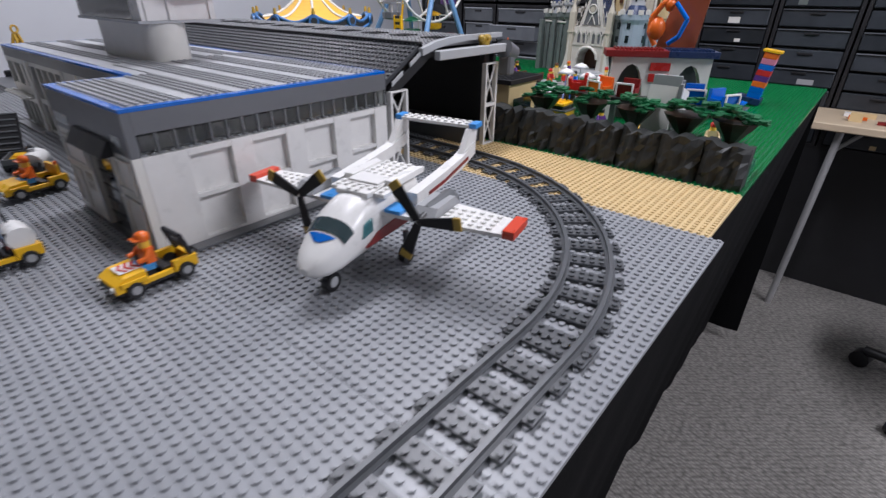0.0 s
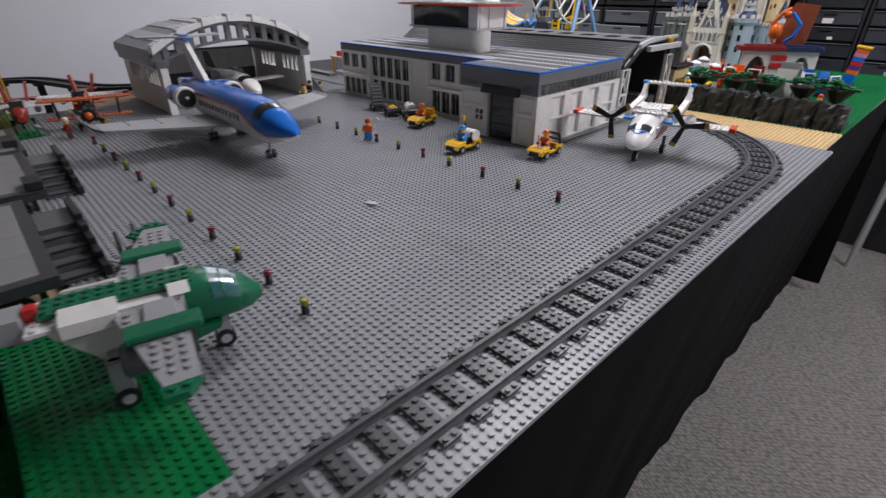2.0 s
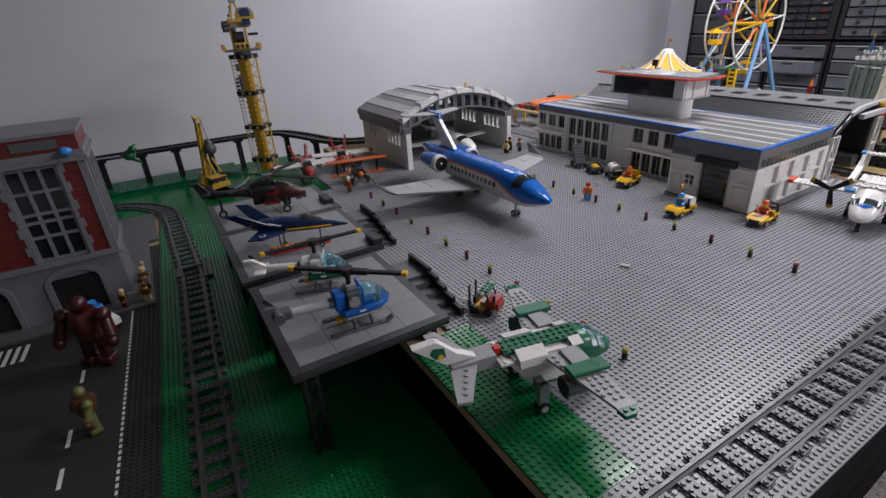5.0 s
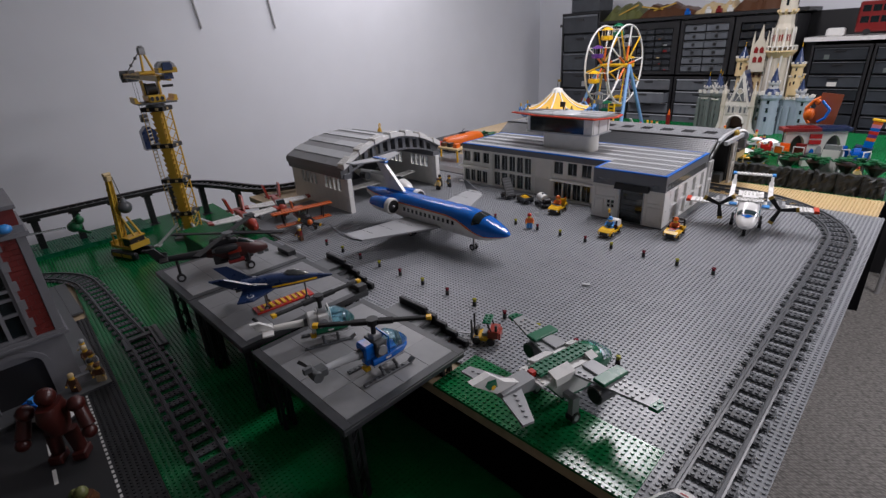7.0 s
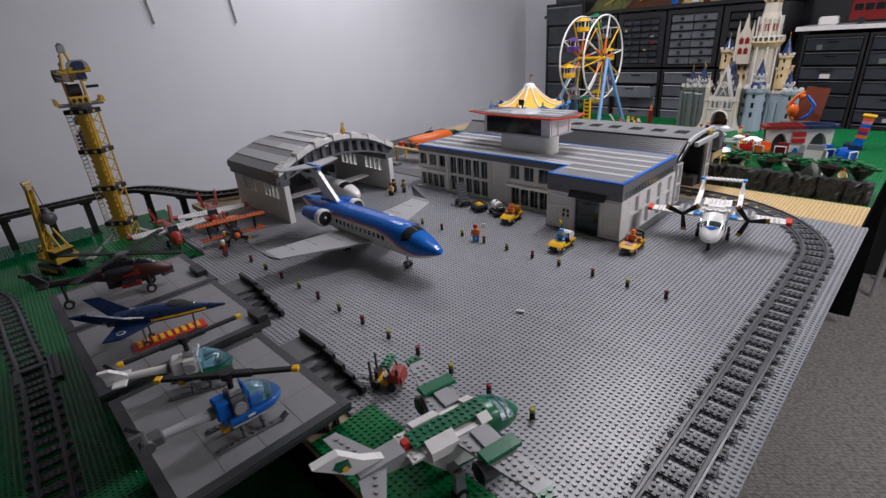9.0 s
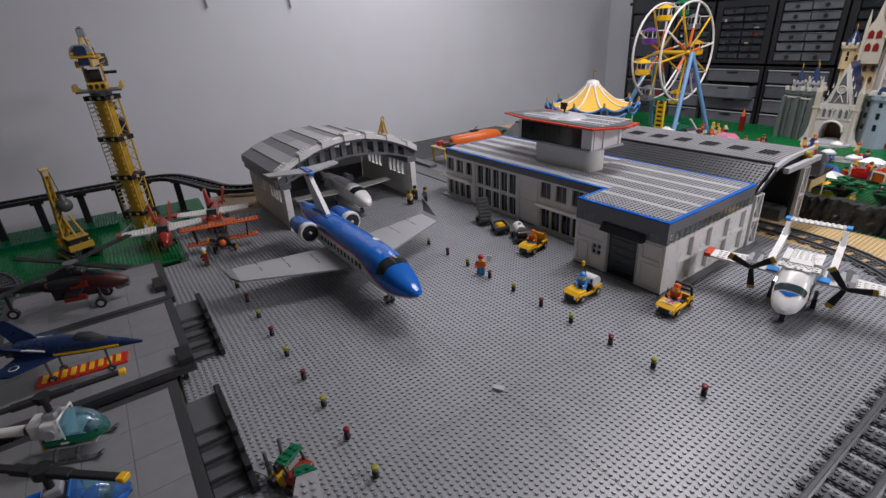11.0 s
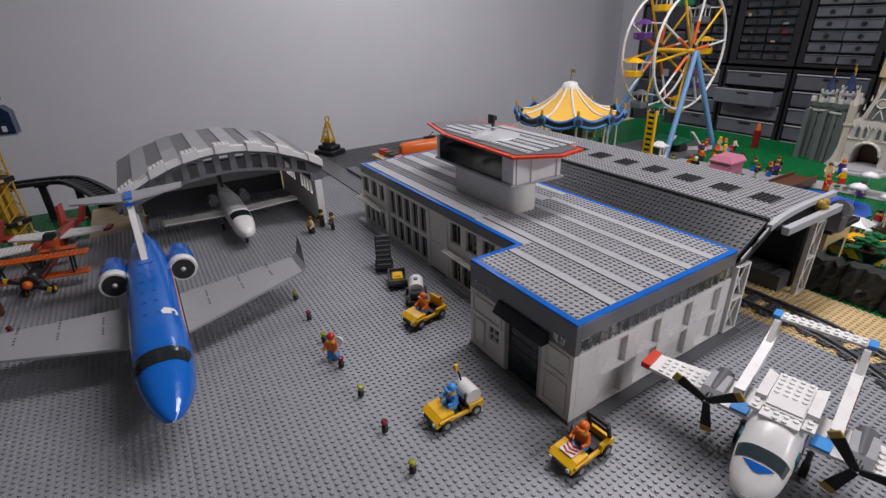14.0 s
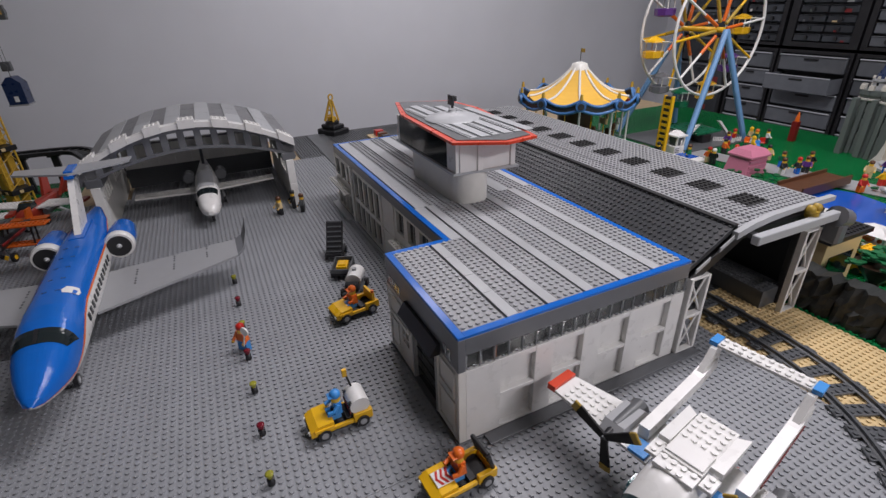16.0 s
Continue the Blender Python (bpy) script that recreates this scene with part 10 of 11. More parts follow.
def bench_box(name, x, y, w, d, hgt, mat, label, cat, roof=None, group=""):
    """A small stall on wheels with a canopy, or a vehicle with a window band."""
    t = thing(name, label, cat, None, group)
    z = 0.0019
    stall_ = any(k in label for k in ("popcorn", "kiosk", "booth"))
    top = z + hgt * (0.48 if stall_ else 0.62)
    part("body", Shape().box(x, x + w, y, y + d, z + 0.005, top, 0.0008), mat, t)
    part("counter", Shape().box(x - 0.002, x + w + 0.002, y - 0.002, y + d + 0.002, top + 0.0002, top + 0.0030), WHITE if stall_ else DGREY, t)
    if stall_:
        for px in (x + 0.001, x + w - 0.004):
            for py in (y + 0.001, y + d - 0.004):
                part("post", Shape().box(px, px + 0.003, py, py + 0.003, top + 0.0032, z + hgt * 1.08), CREAM, t)
        part("snack_box", Shape().box(x + w * 0.25, x + w * 0.5, y + d * 0.3, y + d * 0.7, top + 0.0032, top + 0.011, 0.001).ball((x + w * 0.7, y + d * 0.5, top + 0.0072), 0.004, 8), ORANGE if mat is not ORANGE else YELLOW, t)
        e, zt = 0.004, z + hgt * 1.08
        part("canopy", Shape().loft([[(x - e, y - e, zt), (x + w + e, y - e, zt), (x + w + e, y + d + e, zt), (x - e, y + d + e, zt)], [(x + w * 0.3, y + d * 0.3, zt + 0.011), (x + w * 0.7, y + d * 0.3, zt + 0.011), (x + w * 0.7, y + d * 0.7, zt + 0.011), (x + w * 0.3, y + d * 0.7, zt + 0.011)]], True, False), roof or mat, t)
    else:
        part("window_band", Shape().box(x + w * 0.10, x + w * 0.90, y + 0.0015, y + d - 0.0015, top + 0.0032, z + hgt * 0.86), DGLASS, t)
        part("top", Shape().box(x + w * 0.06, x + w * 0.94, y, y + d, z + hgt * 0.86 + 0.0002, z + hgt, 0.0008).grid(x + w * 0.06, x + w * 0.06 + int(w * 0.88 / S) * S, y, y + int(d / S) * S, z + hgt), roof or mat, t)
        part("bumper", Shape().box(x + w + 0.0002, x + w + 0.004, y + 0.003, y + d - 0.003, z + 0.006, z + 0.012), LGREY, t)
    for k in range(2):
        for s in (0, 1):
            part("wheel", Shape().cyl((x + w * (0.25 + 0.5 * k), y - 0.003 + s * (d + 0.006), z + 0.0056), (x + w * (0.25 + 0.5 * k), y + 0.002 + s * (d - 0.004), z + 0.0056), 0.0056, n=10), BLACK, t)
    return t


G = "fairground stalls and carts"
for x, y, w, d, hh, mt, rf, lb in (
        (-0.03, 1.03, 0.05, 0.03, 0.034, RED, WHITE, "red and white toy popcorn cart"), (0.02, 0.97, 0.04, 0.03, 0.032, ORANGE, RED, "orange toy snack cart with red top"),
        (-0.02, 0.72, 0.07, 0.04, 0.04, YELLOW, YELLOW, "yellow toy crane truck with studded top"),
        
        (0.24, 0.98, 0.06, 0.035, 0.035, BLUE, BLUE, "blue toy trailer with studded top"),
        (-0.06, 0.80, 0.05, 0.04, 0.036, YELLOW, WHITE, "yellow toy kiosk with white top"), 
        (-0.20, 0.70, 0.06, 0.04, 0.05, TAN, BLACK, "tan toy kiosk with black top"), (0.10, 1.02, 0.05, 0.03, 0.034, WHITE, AZURE, "white toy ticket booth with blue top")):
    bench_box("fair_cart", x, y, w, d, hh, mt, lb, "toy cart", rf, G)
ride = thing("car_ride", "raised black toy ride with red and blue cars in a row", "fair ride", pose(0, 0, 0.0018))
part("deck", Shape().prism([(0.012, 0.764), (0.318, 0.758), (0.318, 0.832), (0.262, 0.848), (0.125, 0.802), (0.012, 0.815)], 0.0500, 0.0560), BLACK, ride, "black raised deck")
for x, y in ((0.022, 0.775), (0.022, 0.803), (0.120, 0.772), (0.210, 0.772), (0.306, 0.768), (0.306, 0.822), (0.230, 0.828)):
    part("post", Shape().box(x - 0.004, x + 0.004, y - 0.004, y + 0.004, 0.0, 0.0498), DGREY, ride)
for x, y, turn, mt in ((0.037, 0.790, 200, RED), (0.088, 0.778, 250, ORANGE), (0.136, 0.788, 270, DRED), (0.244, 0.808, 290, BLUE), (0.292, 0.790, 330, BLUE)):
    m = Matrix.Translation((x, y, 0.0562)) @ Matrix.Rotation(math.radians(turn), 4, "Z")
    car_ = part("ride_car", Shape().prism([(-0.0158, 0.0), (0.016, 0.0), (0.019, 0.022), (0.013, 0.022), (0.011, 0.008), (-0.009, 0.008), (-0.010, 0.030), (-0.0158, 0.030)], -0.015, 0.015, "y", m), mt, ride)
    part("car_frame", Shape().box(0.0180, 0.0205, -0.016, 0.016, 0.0225, 0.0255, 0.0004, m).box(0.0194, 0.0218, -0.016, -0.013, 0.004, 0.0224, 0.0004, m).box(0.0194, 0.0218, 0.013, 0.016, 0.004, 0.0224, 0.0004, m), WHITE, car_)
    for q in (-1, 1):
        part("car_side", Shape().box(-0.010, 0.012, q * 0.0152, q * 0.0165, 0.002, 0.016, 0.0004, m), mt, car_)
fh = thing("slide_house", "tall cream and white toy slide house behind the trees", "fair ride")
part("body", Shape().prism([(0.664, 0.0018), (0.700, 0.0018), (0.700, 0.092), (0.664, 0.103)], 0.212, 0.262, "x"), WHITE, fh)
part("front", Shape().prism([(0.6634, 0.0205), (0.6634, 0.1030), (0.646, 0.0205)], 0.2135, 0.2545, "x"), CREAM, fh, "sloping cream front")
part("slot", Shape().box(0.222, 0.246, 0.6550, 0.6600, 0.045, 0.052), BLACK, fh)
part("pole", Shape().box(0.2565, 0.2625, 0.6575, 0.6632, 0.0205, 0.108), MGREY, fh)
part("top_box", Shape().box(0.220, 0.256, 0.6660, 0.692, 0.1032, 0.1100, 0.001), DGREY, fh)
part("top_rail", Shape().box(0.216, 0.258, 0.6642, 0.6660, 0.1032, 0.1180, 0.0004), LGREY, fh)
AX0, AX1, AY = -0.010, 0.218, 1.30
ar = thing("arched_pavilion", "white arched toy pavilion with red and blue roof edge", "pavilion", pose(0.073, 0.812, 0.0018, 0, 0, 29.7) @ Matrix.Diagonal((0.77, 1, 1.8, 1)) @ Matrix.Translation((-AX0 + 0.02, -AY, 0)))
AM = (AX0 + AX1) / 2
sh = Shape()
for a, b in ((AX0, AM - 0.022), (AM + 0.022, AX1)):
    mid, rad = (a + b) / 2, (b - a) / 2 - 0.010
    pts = [(mid + rad * math.cos(math.pi * k / 10), 0.016 + 0.043 * math.sin(math.pi * k / 10)) for k in range(11)]
    sh.prism([(b, 0.0), (b, 0.066), (a, 0.066), (a, 0.0), (mid - rad, 0.0)] + pts[::-1] + [(mid + rad, 0.0)], AY, AY + 0.024, "y")
sh.box(AM - 0.0218, AM + 0.0218, AY, AY + 0.024, 0.0, 0.066)
part("rear_wall", Shape().box(AX0, AX1, AY + 0.034, AY + 0.038, 0.0, 0.0660), DGREY, ar, "dark rear wall")
part("arcade", sh, CREAM, ar)
part("roof", Shape().box(AX0 - 0.02, AM + 0.01, AY - 0.008, AY + 0.04, 0.0662, 0.0725).grid(AX0, AM, AY - 0.006, AY + 0.038, 0.0725), DRED, ar, "red studded roof plate")
part("roof", Shape().box(AM + 0.0102, AX1 + 0.01, AY - 0.008, AY + 0.04, 0.0662, 0.0725).grid(AM + 0.0105, AX1, AY - 0.006, AY + 0.038, 0.0725), DBLUE, ar, "blue studded roof plate")
for k in range(2):
    part("sign", Shape().box(AM - 0.026, AM + 0.020, AY - 0.003, AY - 0.0005, 0.042 + k * 0.011, 0.050 + k * 0.011), RED, ar, "red sign panel")
part("emblem", Shape().cyl((AM - 0.008, AY - 0.003, 0.025), (AM - 0.008, AY - 0.0005, 0.025), 0.009, n=16), BLUE, ar)
part("wheel_emblem", Shape().cyl((AM + 0.018, AY - 0.003, 0.028), (AM + 0.018, AY - 0.0005, 0.028), 0.011, n=16), MGREY, ar)
rk = thing("striped_tower", "red, blue and purple striped toy slide tower", "fair ride", pose(0.275, 1.205, 0.0018, 0, 7, 0) @ Matrix.Diagonal((0.8, 0.85, 0.97, 1)))
for k, c in enumerate((BLUE, BLUE, ORANGE, PURPLE, RED, BLUE, PINK, ORANGE)):
    part("band", Shape().box(-0.017, 0.017, -0.016, 0.016, 0.016 + k * 0.0125, 0.028 + k * 0.0125), c, rk)
part("base", Shape().box(-0.045, 0.022, -0.026, 0.026, 0.0028, 0.0158), DBLUE, rk)
part("cap", Shape().box(-0.023, 0.023, -0.018, 0.018, 0.1165, 0.1215), YELLOW, rk)
sp = thing("rocket_ride", "orange toy ride with blue frame and reddish panel", "fair ride", pose(0.139, 0.940, 0.0785))
part("base", Shape().box(-0.05, 0.05, -0.012, 0.03, -0.0766, 0.05), DGREY, sp)
part("pod", Shape().ball((-0.024, 0.0, 0.086), 0.017, 12, 1.3).ball((-0.006, 0.0, 0.128), 0.010, 10, 1.2), ORANGE, sp, "orange rounded pod")
part("pod_rib", Shape().tube([(-0.020, -0.004, 0.056), (-0.034, -0.006, 0.078), (-0.034, -0.006, 0.106), (-0.018, -0.004, 0.130), (0.0, 0.0, 0.142)], 0.0055, 8), ORANGE, sp)
part("frame_ring", Shape().tube([(0.006, -0.004, 0.132), (0.032, -0.006, 0.104), (0.022, -0.006, 0.074), (0.004, -0.004, 0.060)], 0.0045, 8), BLUE, sp, "blue angular frame")
part("rear_panel", Shape().prism([(-0.026, 0.0502), (0.048, 0.0502), (0.058, 0.150), (-0.002, 0.156)], 0.022, 0.026, "y"), PANELR, sp, "reddish clear rear panel")
random.seed(23)
cols = (RED, BLUE, WHITE, YELLOW, DGREEN, ORANGE, BLACK, PURPLE, TAN)
spots = [(-0.56, 1.00), (-0.50, 1.02), (-0.53, 1.22), (-0.60, 1.21), (-0.34, 1.15), (-0.36, 1.20), (-0.20, 1.115), (-0.04, 1.065), (-0.05, 1.10), (-0.13, 1.12), (-0.05, 1.16), (-0.10, 1.25), (0.0, 1.02), (0.05, 1.01), (-0.66, 1.01), (-0.48, 1.08), (0.0, 0.92), (0.06, 1.03),
         (0.29, 0.93), (0.02, 0.90), (-0.03, 0.93), (-0.2, 1.2), (-0.24, 1.30), (-0.62, 0.95), (0.17, 1.0), (0.12, 0.72), (0.30, 0.74), (-0.45, 1.17), (-0.36, 1.09), (-0.55, 1.13), (-0.345, 1.125), (0.2, 0.73), (0.0, 0.79), (-0.395, 1.144), (-0.516, 1.023), (-0.495, 1.10), (-0.246, 1.235), (-0.60, 1.31), (-0.575, 1.30), (-0.56, 1.33), (-0.61, 1.25)]
for x, y in spots:
    figure(x, y, 0.0036, random.uniform(0, 360), random.choice(cols), random.choice(cols), random.choice((BROWN, BLACK, ORANGE, YELLOW, WHITE, RED)), "toy visitor figure on the fairground", None)
for k, (x, y, turn) in enumerate(((-0.646, 1.208, 60), (-0.624, 1.246, 60), (-0.592, 1.285, 20))):
    fe = Shape()
    for q in range(8):
        fe.box(q * 0.005, q * 0.005 + 0.003, 0, 0.002, 0, 0.015, 0.0001)
    fe.box(0, 0.038, 0.0005, 0.0015, 0.004, 0.006, 0.0001)
    solid("picket_fence", fe, WHITE, "short white toy picket fence", "fence", "", "picket fences", pose(x, y, 0.0036, 0, 0, turn))
ly = thing("statue_post", "dark red toy signal post with flame top", "post")
part("post", Shape().box(-0.548, -0.532, 1.41, 1.426, 0.0018, 0.06), DRED, ly)
part("flame", Shape().lathe([(0.007, 0.06), (0.005, 0.075), (0.0008, 0.088)], (-0.54, 1.418, 0), 8, False), ORANGE, ly)
for x, y, mt in ((-0.575, 1.262, ORANGE), (-0.548, 1.292, RED), (-0.535, 1.250, AZURE)):
    seat_ = thing("fair_chair", "small toy garden chair by the fence", "chair", pose(x, y, 0.0036, 0, 0, 40), "toy garden chairs")
    part("seat", Shape().box(-0.007, 0.007, -0.007, 0.007, 0.007, 0.0100), mt, seat_)
    part("backrest", Shape().box(-0.007, 0.007, 0.0050, 0.0070, 0.0102, 0.0220), mt, seat_)
    for px in (-0.006, 0.004):
        for py in (-0.006, 0.004):
            part("leg", Shape().box(px, px + 0.002, py, py + 0.002, 0.0, 0.0068), DGREY, seat_)
pool = thing("paddling_pool", "white and blue toy paddling pool", "pool")
part("rim", Shape().box(-0.60, -0.52, 0.985, 1.03, 0.0018, 0.010), WHITE, pool)
part("water", Shape().box(-0.595, -0.545, 0.99, 1.025, 0.0102, 0.0112), WATER, pool)
par = solid("parasol", Shape().lathe([(0.001, 0.0018), (0.001, 0.052), (0.022, 0.050), (0.012, 0.058), (0.001, 0.062)], (-0.11, 1.03, 0), 14), WHITE, "white toy parasol on a thin pole", "parasol")
copy_thing(par, pose(0.07, -0.03, 0))
copy_thing(par, pose(-0.02, 0.12, 0))

# ---------------------------------------------------------------- kiosk and yellow train by the station end
kb = thing("track_kiosk", "tan toy signal house with black roof beside the station", "building")
part("body", Shape().box(-0.055, 0.0, 0.60, 0.69, 0.0018, 0.085), TAN, kb)
part("window", Shape().box(0.0003, 0.0015, 0.615, 0.675, 0.02, 0.06), DGLASS, kb)
part("roof", Shape().box(-0.06, 0.006, 0.595, 0.70, 0.0852, 0.093).grid(-0.06, 0.004, 0.598, 0.694, 0.093), BLACK, kb)
# ---------------------------------------------------------------- yard behind the hangar
yc = thing("yard_crane", "slender yellow toy crane on a black base behind the terminal", "crane", pose(-1.40, 0.225, -0.0025, 0, 0, 30) @ Matrix.Scale(1.08, 4))
part("base", Shape().box(-0.040, 0.040, -0.034, 0.034, 0.0, 0.020, 0.003).box(-0.030, 0.030, -0.024, 0.024, 0.0202, 0.034, 0.003), BLACK, yc)
part("turntable", Shape().cyl((0, 0, 0.0342), (0, 0, 0.044), 0.022, n=16), BLACK, yc)
for q in (-1, 1):
    part("leg", Shape().cyl((-0.016, q * 0.015, 0.0442), (0.004, q * 0.005, 0.108), 0.0045, 0.0035, n=6), CYELLOW, yc)
    part("stay", Shape().cyl((0.018, q * 0.012, 0.0442), (0.006, q * 0.005, 0.106), 0.0032, n=6), CYELLOW, yc)
for z in (0.060, 0.076, 0.092):
    part("rung", Shape().box(-0.014 + (z - 0.044) * 0.31, -0.008 + (z - 0.044) * 0.31, -0.013 + (z - 0.044) * 0.15, 0.013 - (z - 0.044) * 0.15, z, z + 0.004), CYELLOW, yc)
part("engine", Shape().box(-0.012, 0.012, -0.010, 0.010, 0.0442, 0.058, 0.002), CYELLOW, yc)
sh = Shape()
for a in range(0, 360, 30):
    b = a + 30
    sh.cyl((0.006, 0.009 * math.cos(math.radians(a)), 0.118 + 0.009 * math.sin(math.radians(a))), (0.006, 0.009 * math.cos(math.radians(b)), 0.118 + 0.009 * math.sin(math.radians(b))), 0.0026, n=6)
part("ring", sh, CYELLOW, yc)
fw = thing("flat_wagon", "yellow and brown toy loading gantry behind the terminal", "gantry", pose(-1.03, 0.285, -0.0045))
part("deck", Shape().box(-0.06, 0.10, -0.03, 0.03, 0.055, 0.062), TAN, fw)
for x in (-0.055, 0.09):
    for y in (-0.026, 0.024):
        part("post", Shape().box(x, x + 0.006, y, y + 0.006, 0, 0.055), YELLOW, fw)
for k, c in enumerate((RED, BROWN, BLACK, ORANGE)):
    part("cargo", Shape().box(-0.045 + k * 0.035, -0.025 + k * 0.035, -0.012, 0.012, 0.0622, 0.078), c, fw)
ot = thing("diesel_train", "orange and black toy locomotive on the rear track", "train", pose(-1.10, 0.47, -0.0040, 0, 0, 84))
part("body", Shape().loft([ring(x, 0, c, a, b, 16, 2.6) for x, c, a, b in ((-0.105, 0.046, 0.016, 0.020), (-0.095, 0.048, 0.024, 0.027), (0.060, 0.050, 0.027, 0.030), (0.105, 0.048, 0.024, 0.026), (0.122, 0.044, 0.015, 0.017))]), ORANGE, ot, "rounded orange body")
part("band", Shape().box(-0.090, 0.100, -0.0285, 0.0285, 0.030, 0.040, 0.001), BLACK, ot)
part("frame", Shape().box(-0.100, 0.118, -0.022, 0.022, 0.012, 0.0190, 0.001), BLACK, ot)
part("roof_aerial", Shape().box(-0.020, 0.020, -0.003, 0.003, 0.0790, 0.0860).cyl((0.0, 0, 0.086), (0.016, 0, 0.098), 0.0015, n=6), BLACK, ot)
for x in (-0.07, -0.04, 0.06, 0.09):
    part("wheel", Shape().cyl((x, -0.022, 0.010), (x, 0.022, 0.010), 0.010, n=14), BLACK, ot)
bt = solid("track_strip", Shape().box(-1.40, -0.76, 0.13, 0.19, -0.0044, 0.004).box(-1.15, -1.0, 0.19, 0.22, -0.0044, 0.012), DGREY, "dark grey yard track behind the hangar", "railway track")
baseplate(-1.068, -0.780, -0.800, -0.648, -0.001, GREEN, "green studded baseplate beside the landing pads")
solid("plate_support", Shape().box(-1.060, -0.788, -0.794, -0.654, LOW - 0.0045, -0.0052, 0.001), BLACK, "black block carrying the green plate", "support", "structure")
baseplate(-1.700, -1.540, -1.400, -0.760, LOW + 0.016, DGREEN, "dark green raised plate along the wall")
solid("bank_block", Shape().box(-1.698, -1.542, -1.398, -0.762, LOW - 0.0045, LOW + 0.0118, 0.001), DGREEN, "dark green block under the raised plate", "block", "structure")
hedge = Shape()
random.seed(21)
for k in range(150):
    p = Vector((random.uniform(-1.13, -0.95), random.uniform(0.585, 0.640), random.uniform(0.004, 0.062)))
    q = Matrix.Translation(p) @ Matrix.Rotation(random.uniform(0, 6.28), 4, "Z") @ Matrix.Rotation(random.uniform(-0.5, 0.5), 4, "X")
    hedge.prism([(-0.011, -0.003), (-0.004, -0.008), (0.005, -0.006), (0.012, 0.001), (0.004, 0.008), (-0.006, 0.006)], -0.0012, 0.0012, "z", q)
for x in (-1.11, -1.04, -0.97):
    hedge.cyl((x, 0.612, 0.0015), (x, 0.612, 0.050), 0.004, n=6)
solid("hedge", hedge, LEAF, "green toy hedge of leaf pieces behind the terminal", "hedge")

# ---------------------------------------------------------------- passenger train on the table-edge track
train_z = RAIL_H + 0.0012


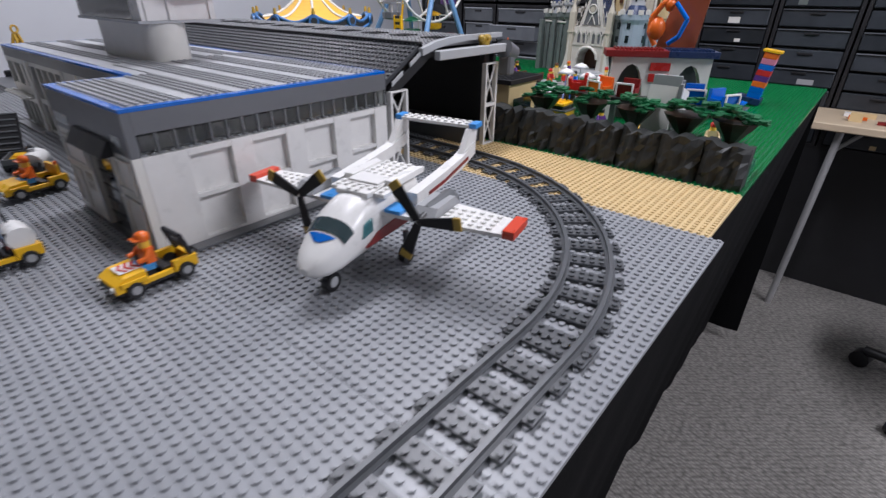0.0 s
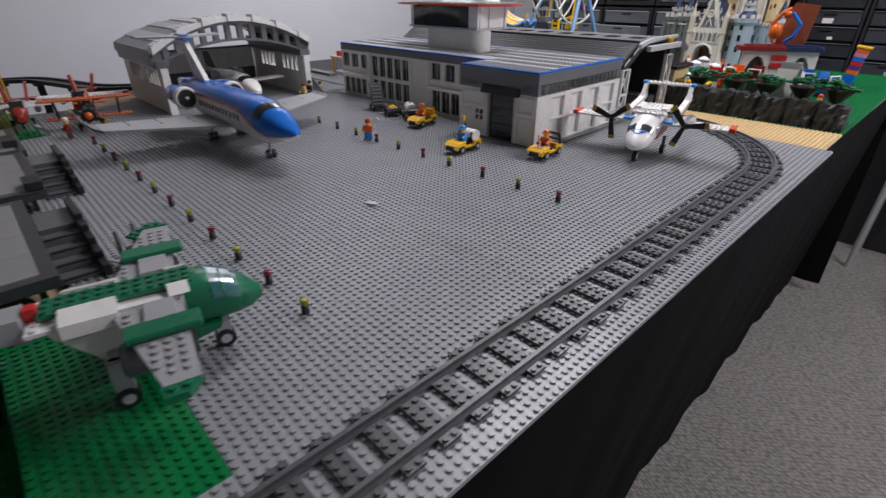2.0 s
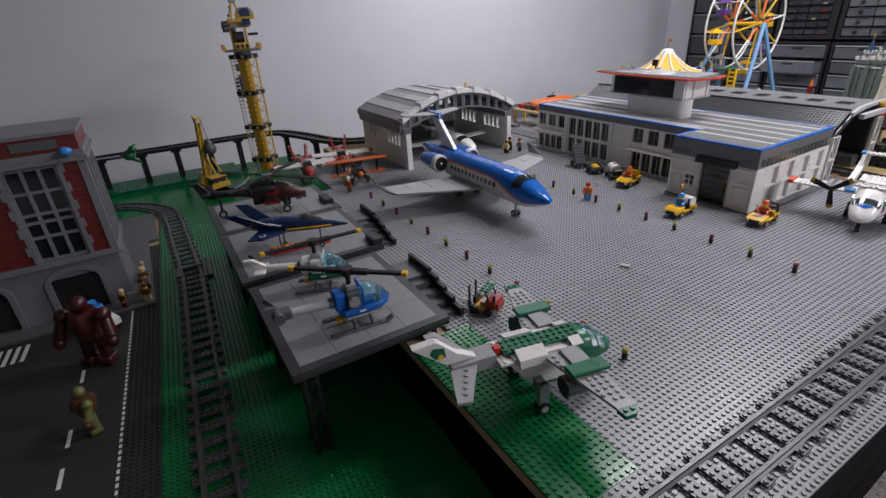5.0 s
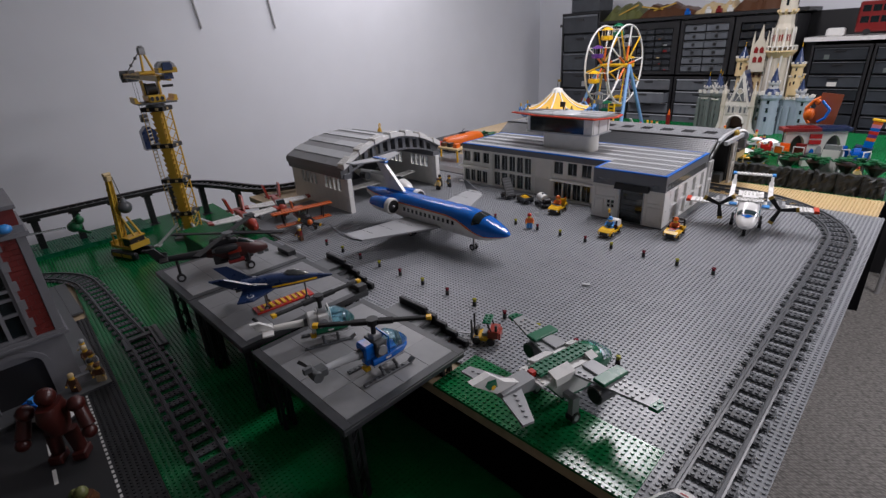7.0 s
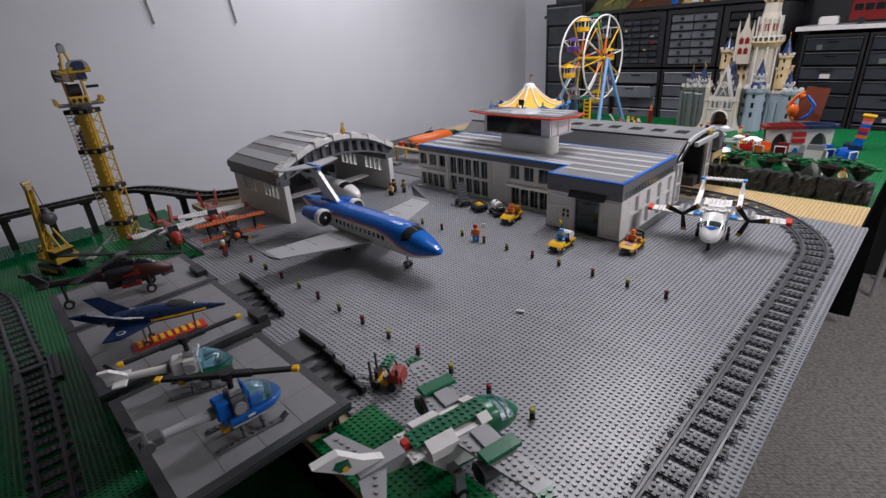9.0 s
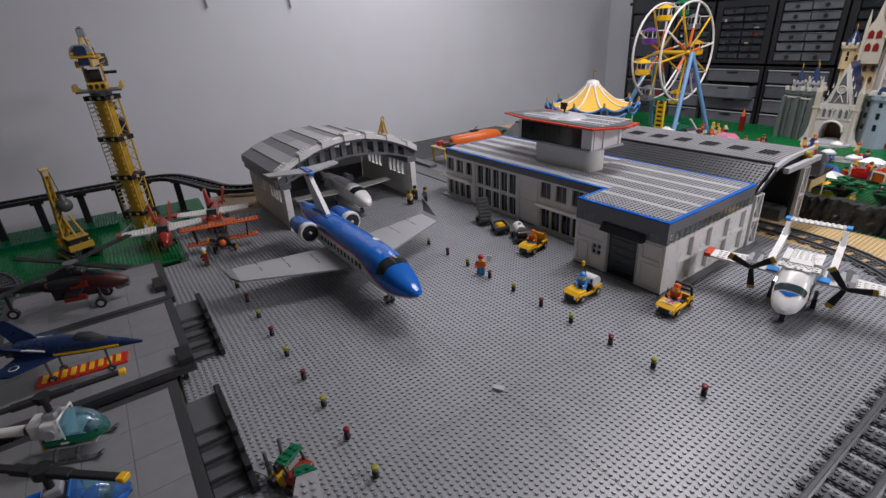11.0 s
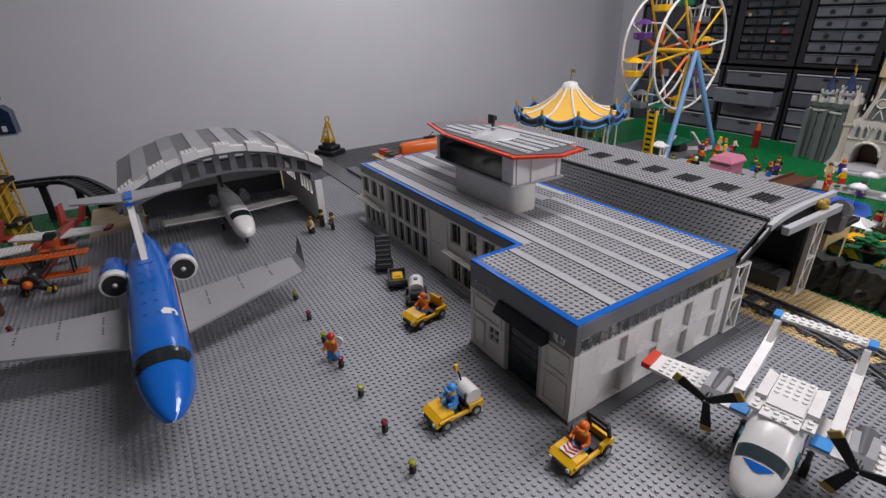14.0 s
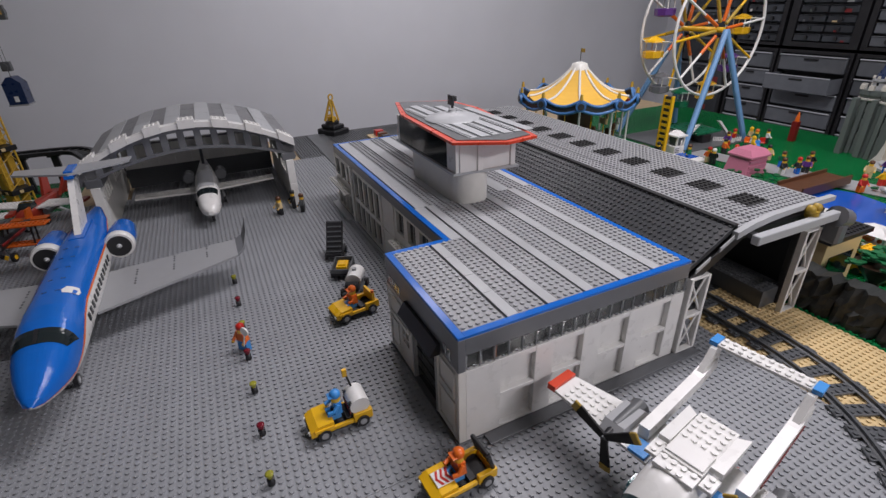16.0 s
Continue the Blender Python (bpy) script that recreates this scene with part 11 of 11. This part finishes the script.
def coach(m, y0, y1, nose, label):
    """A coach between y0 (towards the front) and y1; nose: 'front', 'rear' or ''."""
    t = thing("train_coach", label, "train", m, "coaches of the white train")
    w = 0.024
    body_z0, win0, win1, top = train_z + 0.016, train_z + 0.030, train_z + 0.052, train_z + 0.075
    a, b = (y0 + (0.118 if nose == "front" else 0.0), y1 - (0.118 if nose == "rear" else 0.0))
    part("lower_body", Shape().box(-w, w, a, b, body_z0, win0 - 0.004), WHITE, t)
    part("red_line", Shape().box(-w - 0.0004, w + 0.0004, a, b, body_z0 - 0.0035, body_z0 - 0.0002), DRED, t, "dark red line along the side")
    part("window_band", Shape().box(-w + 0.001, w - 0.001, a, b, win0 - 0.0039, win1), DGLASS, t, "dark tinted window band")
    for s in (-1, 1):
        parts("side_panel", Shape().box(s * (w - 0.003), s * w, a, a + 0.022, win0 - 0.0039, win1).box(s * (w - 0.003), s * w, b - 0.022, b, win0 - 0.0039, win1), WHITE, t)
        part("shoulder", Shape().prism([(s * w, win1 + 0.0002), (s * w, win1 + 0.007), (s * 0.013, top - 0.001), (s * 0.0125, win1 + 0.0002)], a, b, "y"), WHITE, t, "sloping white shoulder panel")
        part("emblem", Shape().box(s * (w + 0.0001), s * (w + 0.0008), b - 0.016, b - 0.008, body_z0 + 0.003, body_z0 + 0.007), RED, t)
    part("roof_base", Shape().box(-0.0125, 0.0125, a, b, win1 + 0.0002, top - 0.003), DGREY, t)
    parts("roof_rail", Shape().box(-0.0125, -0.008, a + 0.004, b - 0.004, top - 0.003, top).box(0.008, 0.0125, a + 0.004, b - 0.004, top - 0.003, top), DGREY, t)
    sh = Shape().box(-0.008, 0.008, a + 0.02, b - 0.02, top - 0.0029, top - 0.0005)
    sh.studs([(dx, a + 0.024 + k * 0.008, top - 0.0005) for k in range(int((b - a - 0.044) / 0.008)) for dx in (-0.004, 0.004)])
    part("studded_roof_strip", sh, CREAM, t, "cream studded roof strip")
    for k in (0.3, 0.7):
        y = a + (b - a) * k
        parts("roof_clip", Shape().box(-0.0125, -0.0085, y - 0.012, y + 0.012, top, top + 0.0022).box(0.0085, 0.0125, y - 0.012, y + 0.012, top, top + 0.0022), BLACK, t)
    for y in (a, b):
        part("gangway", Shape().box(-w + 0.002, w - 0.002, y - 0.004 if y == a else y + 0.0002, y - 0.0002 if y == a else y + 0.004, body_z0 - 0.006, top - 0.004), BLACK, t)
    part("underframe", Shape().box(-0.018, 0.018, a + 0.006, b - 0.006, train_z + 0.008, body_z0 - 0.0036), BLACK, t)
    part("battery_box", Shape().box(-w, w, (a + b) / 2 - 0.024, (a + b) / 2 + 0.012, train_z + 0.003, body_z0 - 0.004), LGREY, t)
    for y in (a + 0.035, b - 0.035):
        bg = part("bogie", Shape().box(-0.019, 0.019, y - 0.022, y + 0.022, train_z + 0.004, train_z + 0.011), BLACK, t)
        for o in (-0.012, 0.012):
            for s in (-1, 1):
                part("wheel", Shape().cyl((s * 0.0175, y + o, train_z + 0.0062), (s * 0.0215, y + o, train_z + 0.0062), 0.0062, n=14), DGREY, bg)
    if nose:
        d = -1 if nose == "front" else 1
        e = y0 if nose == "front" else y1
        start = a if nose == "front" else b
        L = abs(e - start)
        table = ((0.0, w, top), (0.12, w, top - 0.001), (0.28, w, top - 0.0065), (0.5, w * 0.98, top - 0.020), (0.72, w * 0.90, top - 0.036), (0.86, w * 0.76, top - 0.047), (0.94, w * 0.58, top - 0.0535), (0.985, w * 0.36, top - 0.058), (1.0, w * 0.18, top - 0.060))
        zb = train_z + 0.006

        def skin(f, q, out=0.0):
            for p_, q_ in zip(table[:-1], table[1:]):
                if p_[0] <= f <= q_[0]:
                    g = (f - p_[0]) / (q_[0] - p_[0])
                    half, zt = p_[1] + (q_[1] - p_[1]) * g, p_[2] + (q_[2] - p_[2]) * g
            hz = (zt - zb) / 2 + out
            c, s_ = math.cos(q), math.sin(q)
            taper = 1 - 0.40 * max(0, s_) ** 2
            return (math.copysign(abs(c) ** 0.50, c) * (half + out) * taper, start + d * L * f, (zb + zt) / 2 + math.copysign(abs(s_) ** 0.62, s_) * hz)

        stations = [k / 24 for k in range(23)] + [0.94, 0.965, 0.985, 1.0]
        rings = [[skin(f, 2 * math.pi * k / 28) for k in range(28)] for f in stations]
        n = part("nose_shell", Shape().loft(rings if d < 0 else [r[::-1] for r in rings]), WHITE, t, "white streamlined nose")

        def patch(f0, f1, lo, hi, n_f=8, n_q=8, out=0.0007):
            sh = Shape()
            rows = [[skin(f0 + (f1 - f0) * i / n_f, lo(i / n_f) + (hi(i / n_f) - lo(i / n_f)) * k / n_q, out) for k in range(n_q + 1)] for i in range(n_f + 1)]
            for i in range(n_f):
                for k in range(n_q):
                    quad = [rows[i][k], rows[i][k + 1], rows[i + 1][k + 1], rows[i + 1][k]]
                    sh.add(quad if d > 0 else quad[::-1], [(0, 1, 2, 3)], True)
            return sh

        part("windscreen", patch(0.20, 0.74, lambda g: 0.86 + 0.22 * g * g, lambda g: math.pi - 0.86 - 0.22 * g * g), DGLASS, n, "large dark windscreen")
        for side in (0, 1):
            flip = (lambda q: q) if side == 0 else (lambda q: math.pi - q)
            part("headlight", patch(0.70, 0.90, lambda g: flip(0.50), lambda g: flip(0.86), 6, 3), BLACK, n, "black slanted headlight opening")
            part("side_window", patch(0.02, 0.44, lambda g: flip(0.10), lambda g: flip(0.12 + 0.42 * (1 - g)), 6, 4), DGLASS, n, "dark triangular side window")
            part("red_sweep", patch(0.0, 0.55, lambda g: flip(-0.42 - 0.2 * g), lambda g: flip(-0.30 - 0.2 * g), 6, 2), DRED, n)
        part("badge", patch(0.800, 0.828, lambda g: 1.47, lambda g: math.pi - 1.47, 2, 2), RED, n)
        part("skirt", Shape().box(-0.018, 0.018, start if d > 0 else start - L * 0.8, start + L * 0.8 if d > 0 else start, train_z + 0.002, train_z + 0.008), DGREY, n)
        part("nose_step", Shape().box(-w * 0.62, w * 0.62, start + d * 0.002, start + d * 0.011, top, top + 0.0012).studs([(-0.012 + k * 0.008, start + d * 0.0065, top + 0.0012) for k in range(4)]), WHITE, n)
        part("roof_box", Shape().box(-0.006, 0.006, start - d * 0.055, start - d * 0.035, top, top + 0.006).cyl((0, start - d * 0.045, top + 0.006), (0, start - d * 0.045, top + 0.010), 0.003, n=10), BLACK, t, "black roof equipment box")
        part("red_tile", Shape().box(-0.008, 0.008, start - d * 0.150, start - d * 0.142, top - 0.0004, top + 0.0030), RED, t)
    else:
        part("pantograph", Shape().box(-0.008, 0.008, (a + b) / 2 + 0.03, (a + b) / 2 + 0.05, top, top + 0.006), BLACK, t)


NOSE_Y = -1.532


def on_track(s):
    """A place on the track, s metres behind the leading nose."""
    y = NOSE_Y + s
    if y <= RC[1]:
        return Vector((TRX, y, 0))
    a = (y - RC[1]) / RR
    return Vector((RC[0] + RR * math.cos(a), RC[1] + RR * math.sin(a), 0))


for a, b, nose, label in ((0.0, 0.284, "front", "white toy train power car with red line and dark nose screen"),
                          (0.292, 0.492, "", "white toy train coach with red line and studded roof strip"),
                          (0.500, 0.772, "rear", "white toy train power car closing the train")):
    p, q = on_track(a), on_track(b)
    mid = on_track((a + b) / 2)
    bow = (mid - (p + q) / 2) * 0.6
    d = q - p
    coach(Matrix.Translation(p + bow) @ Matrix.Rotation(math.atan2(-d.x, d.y), 4, "Z"), 0.0, d.length, nose, label)
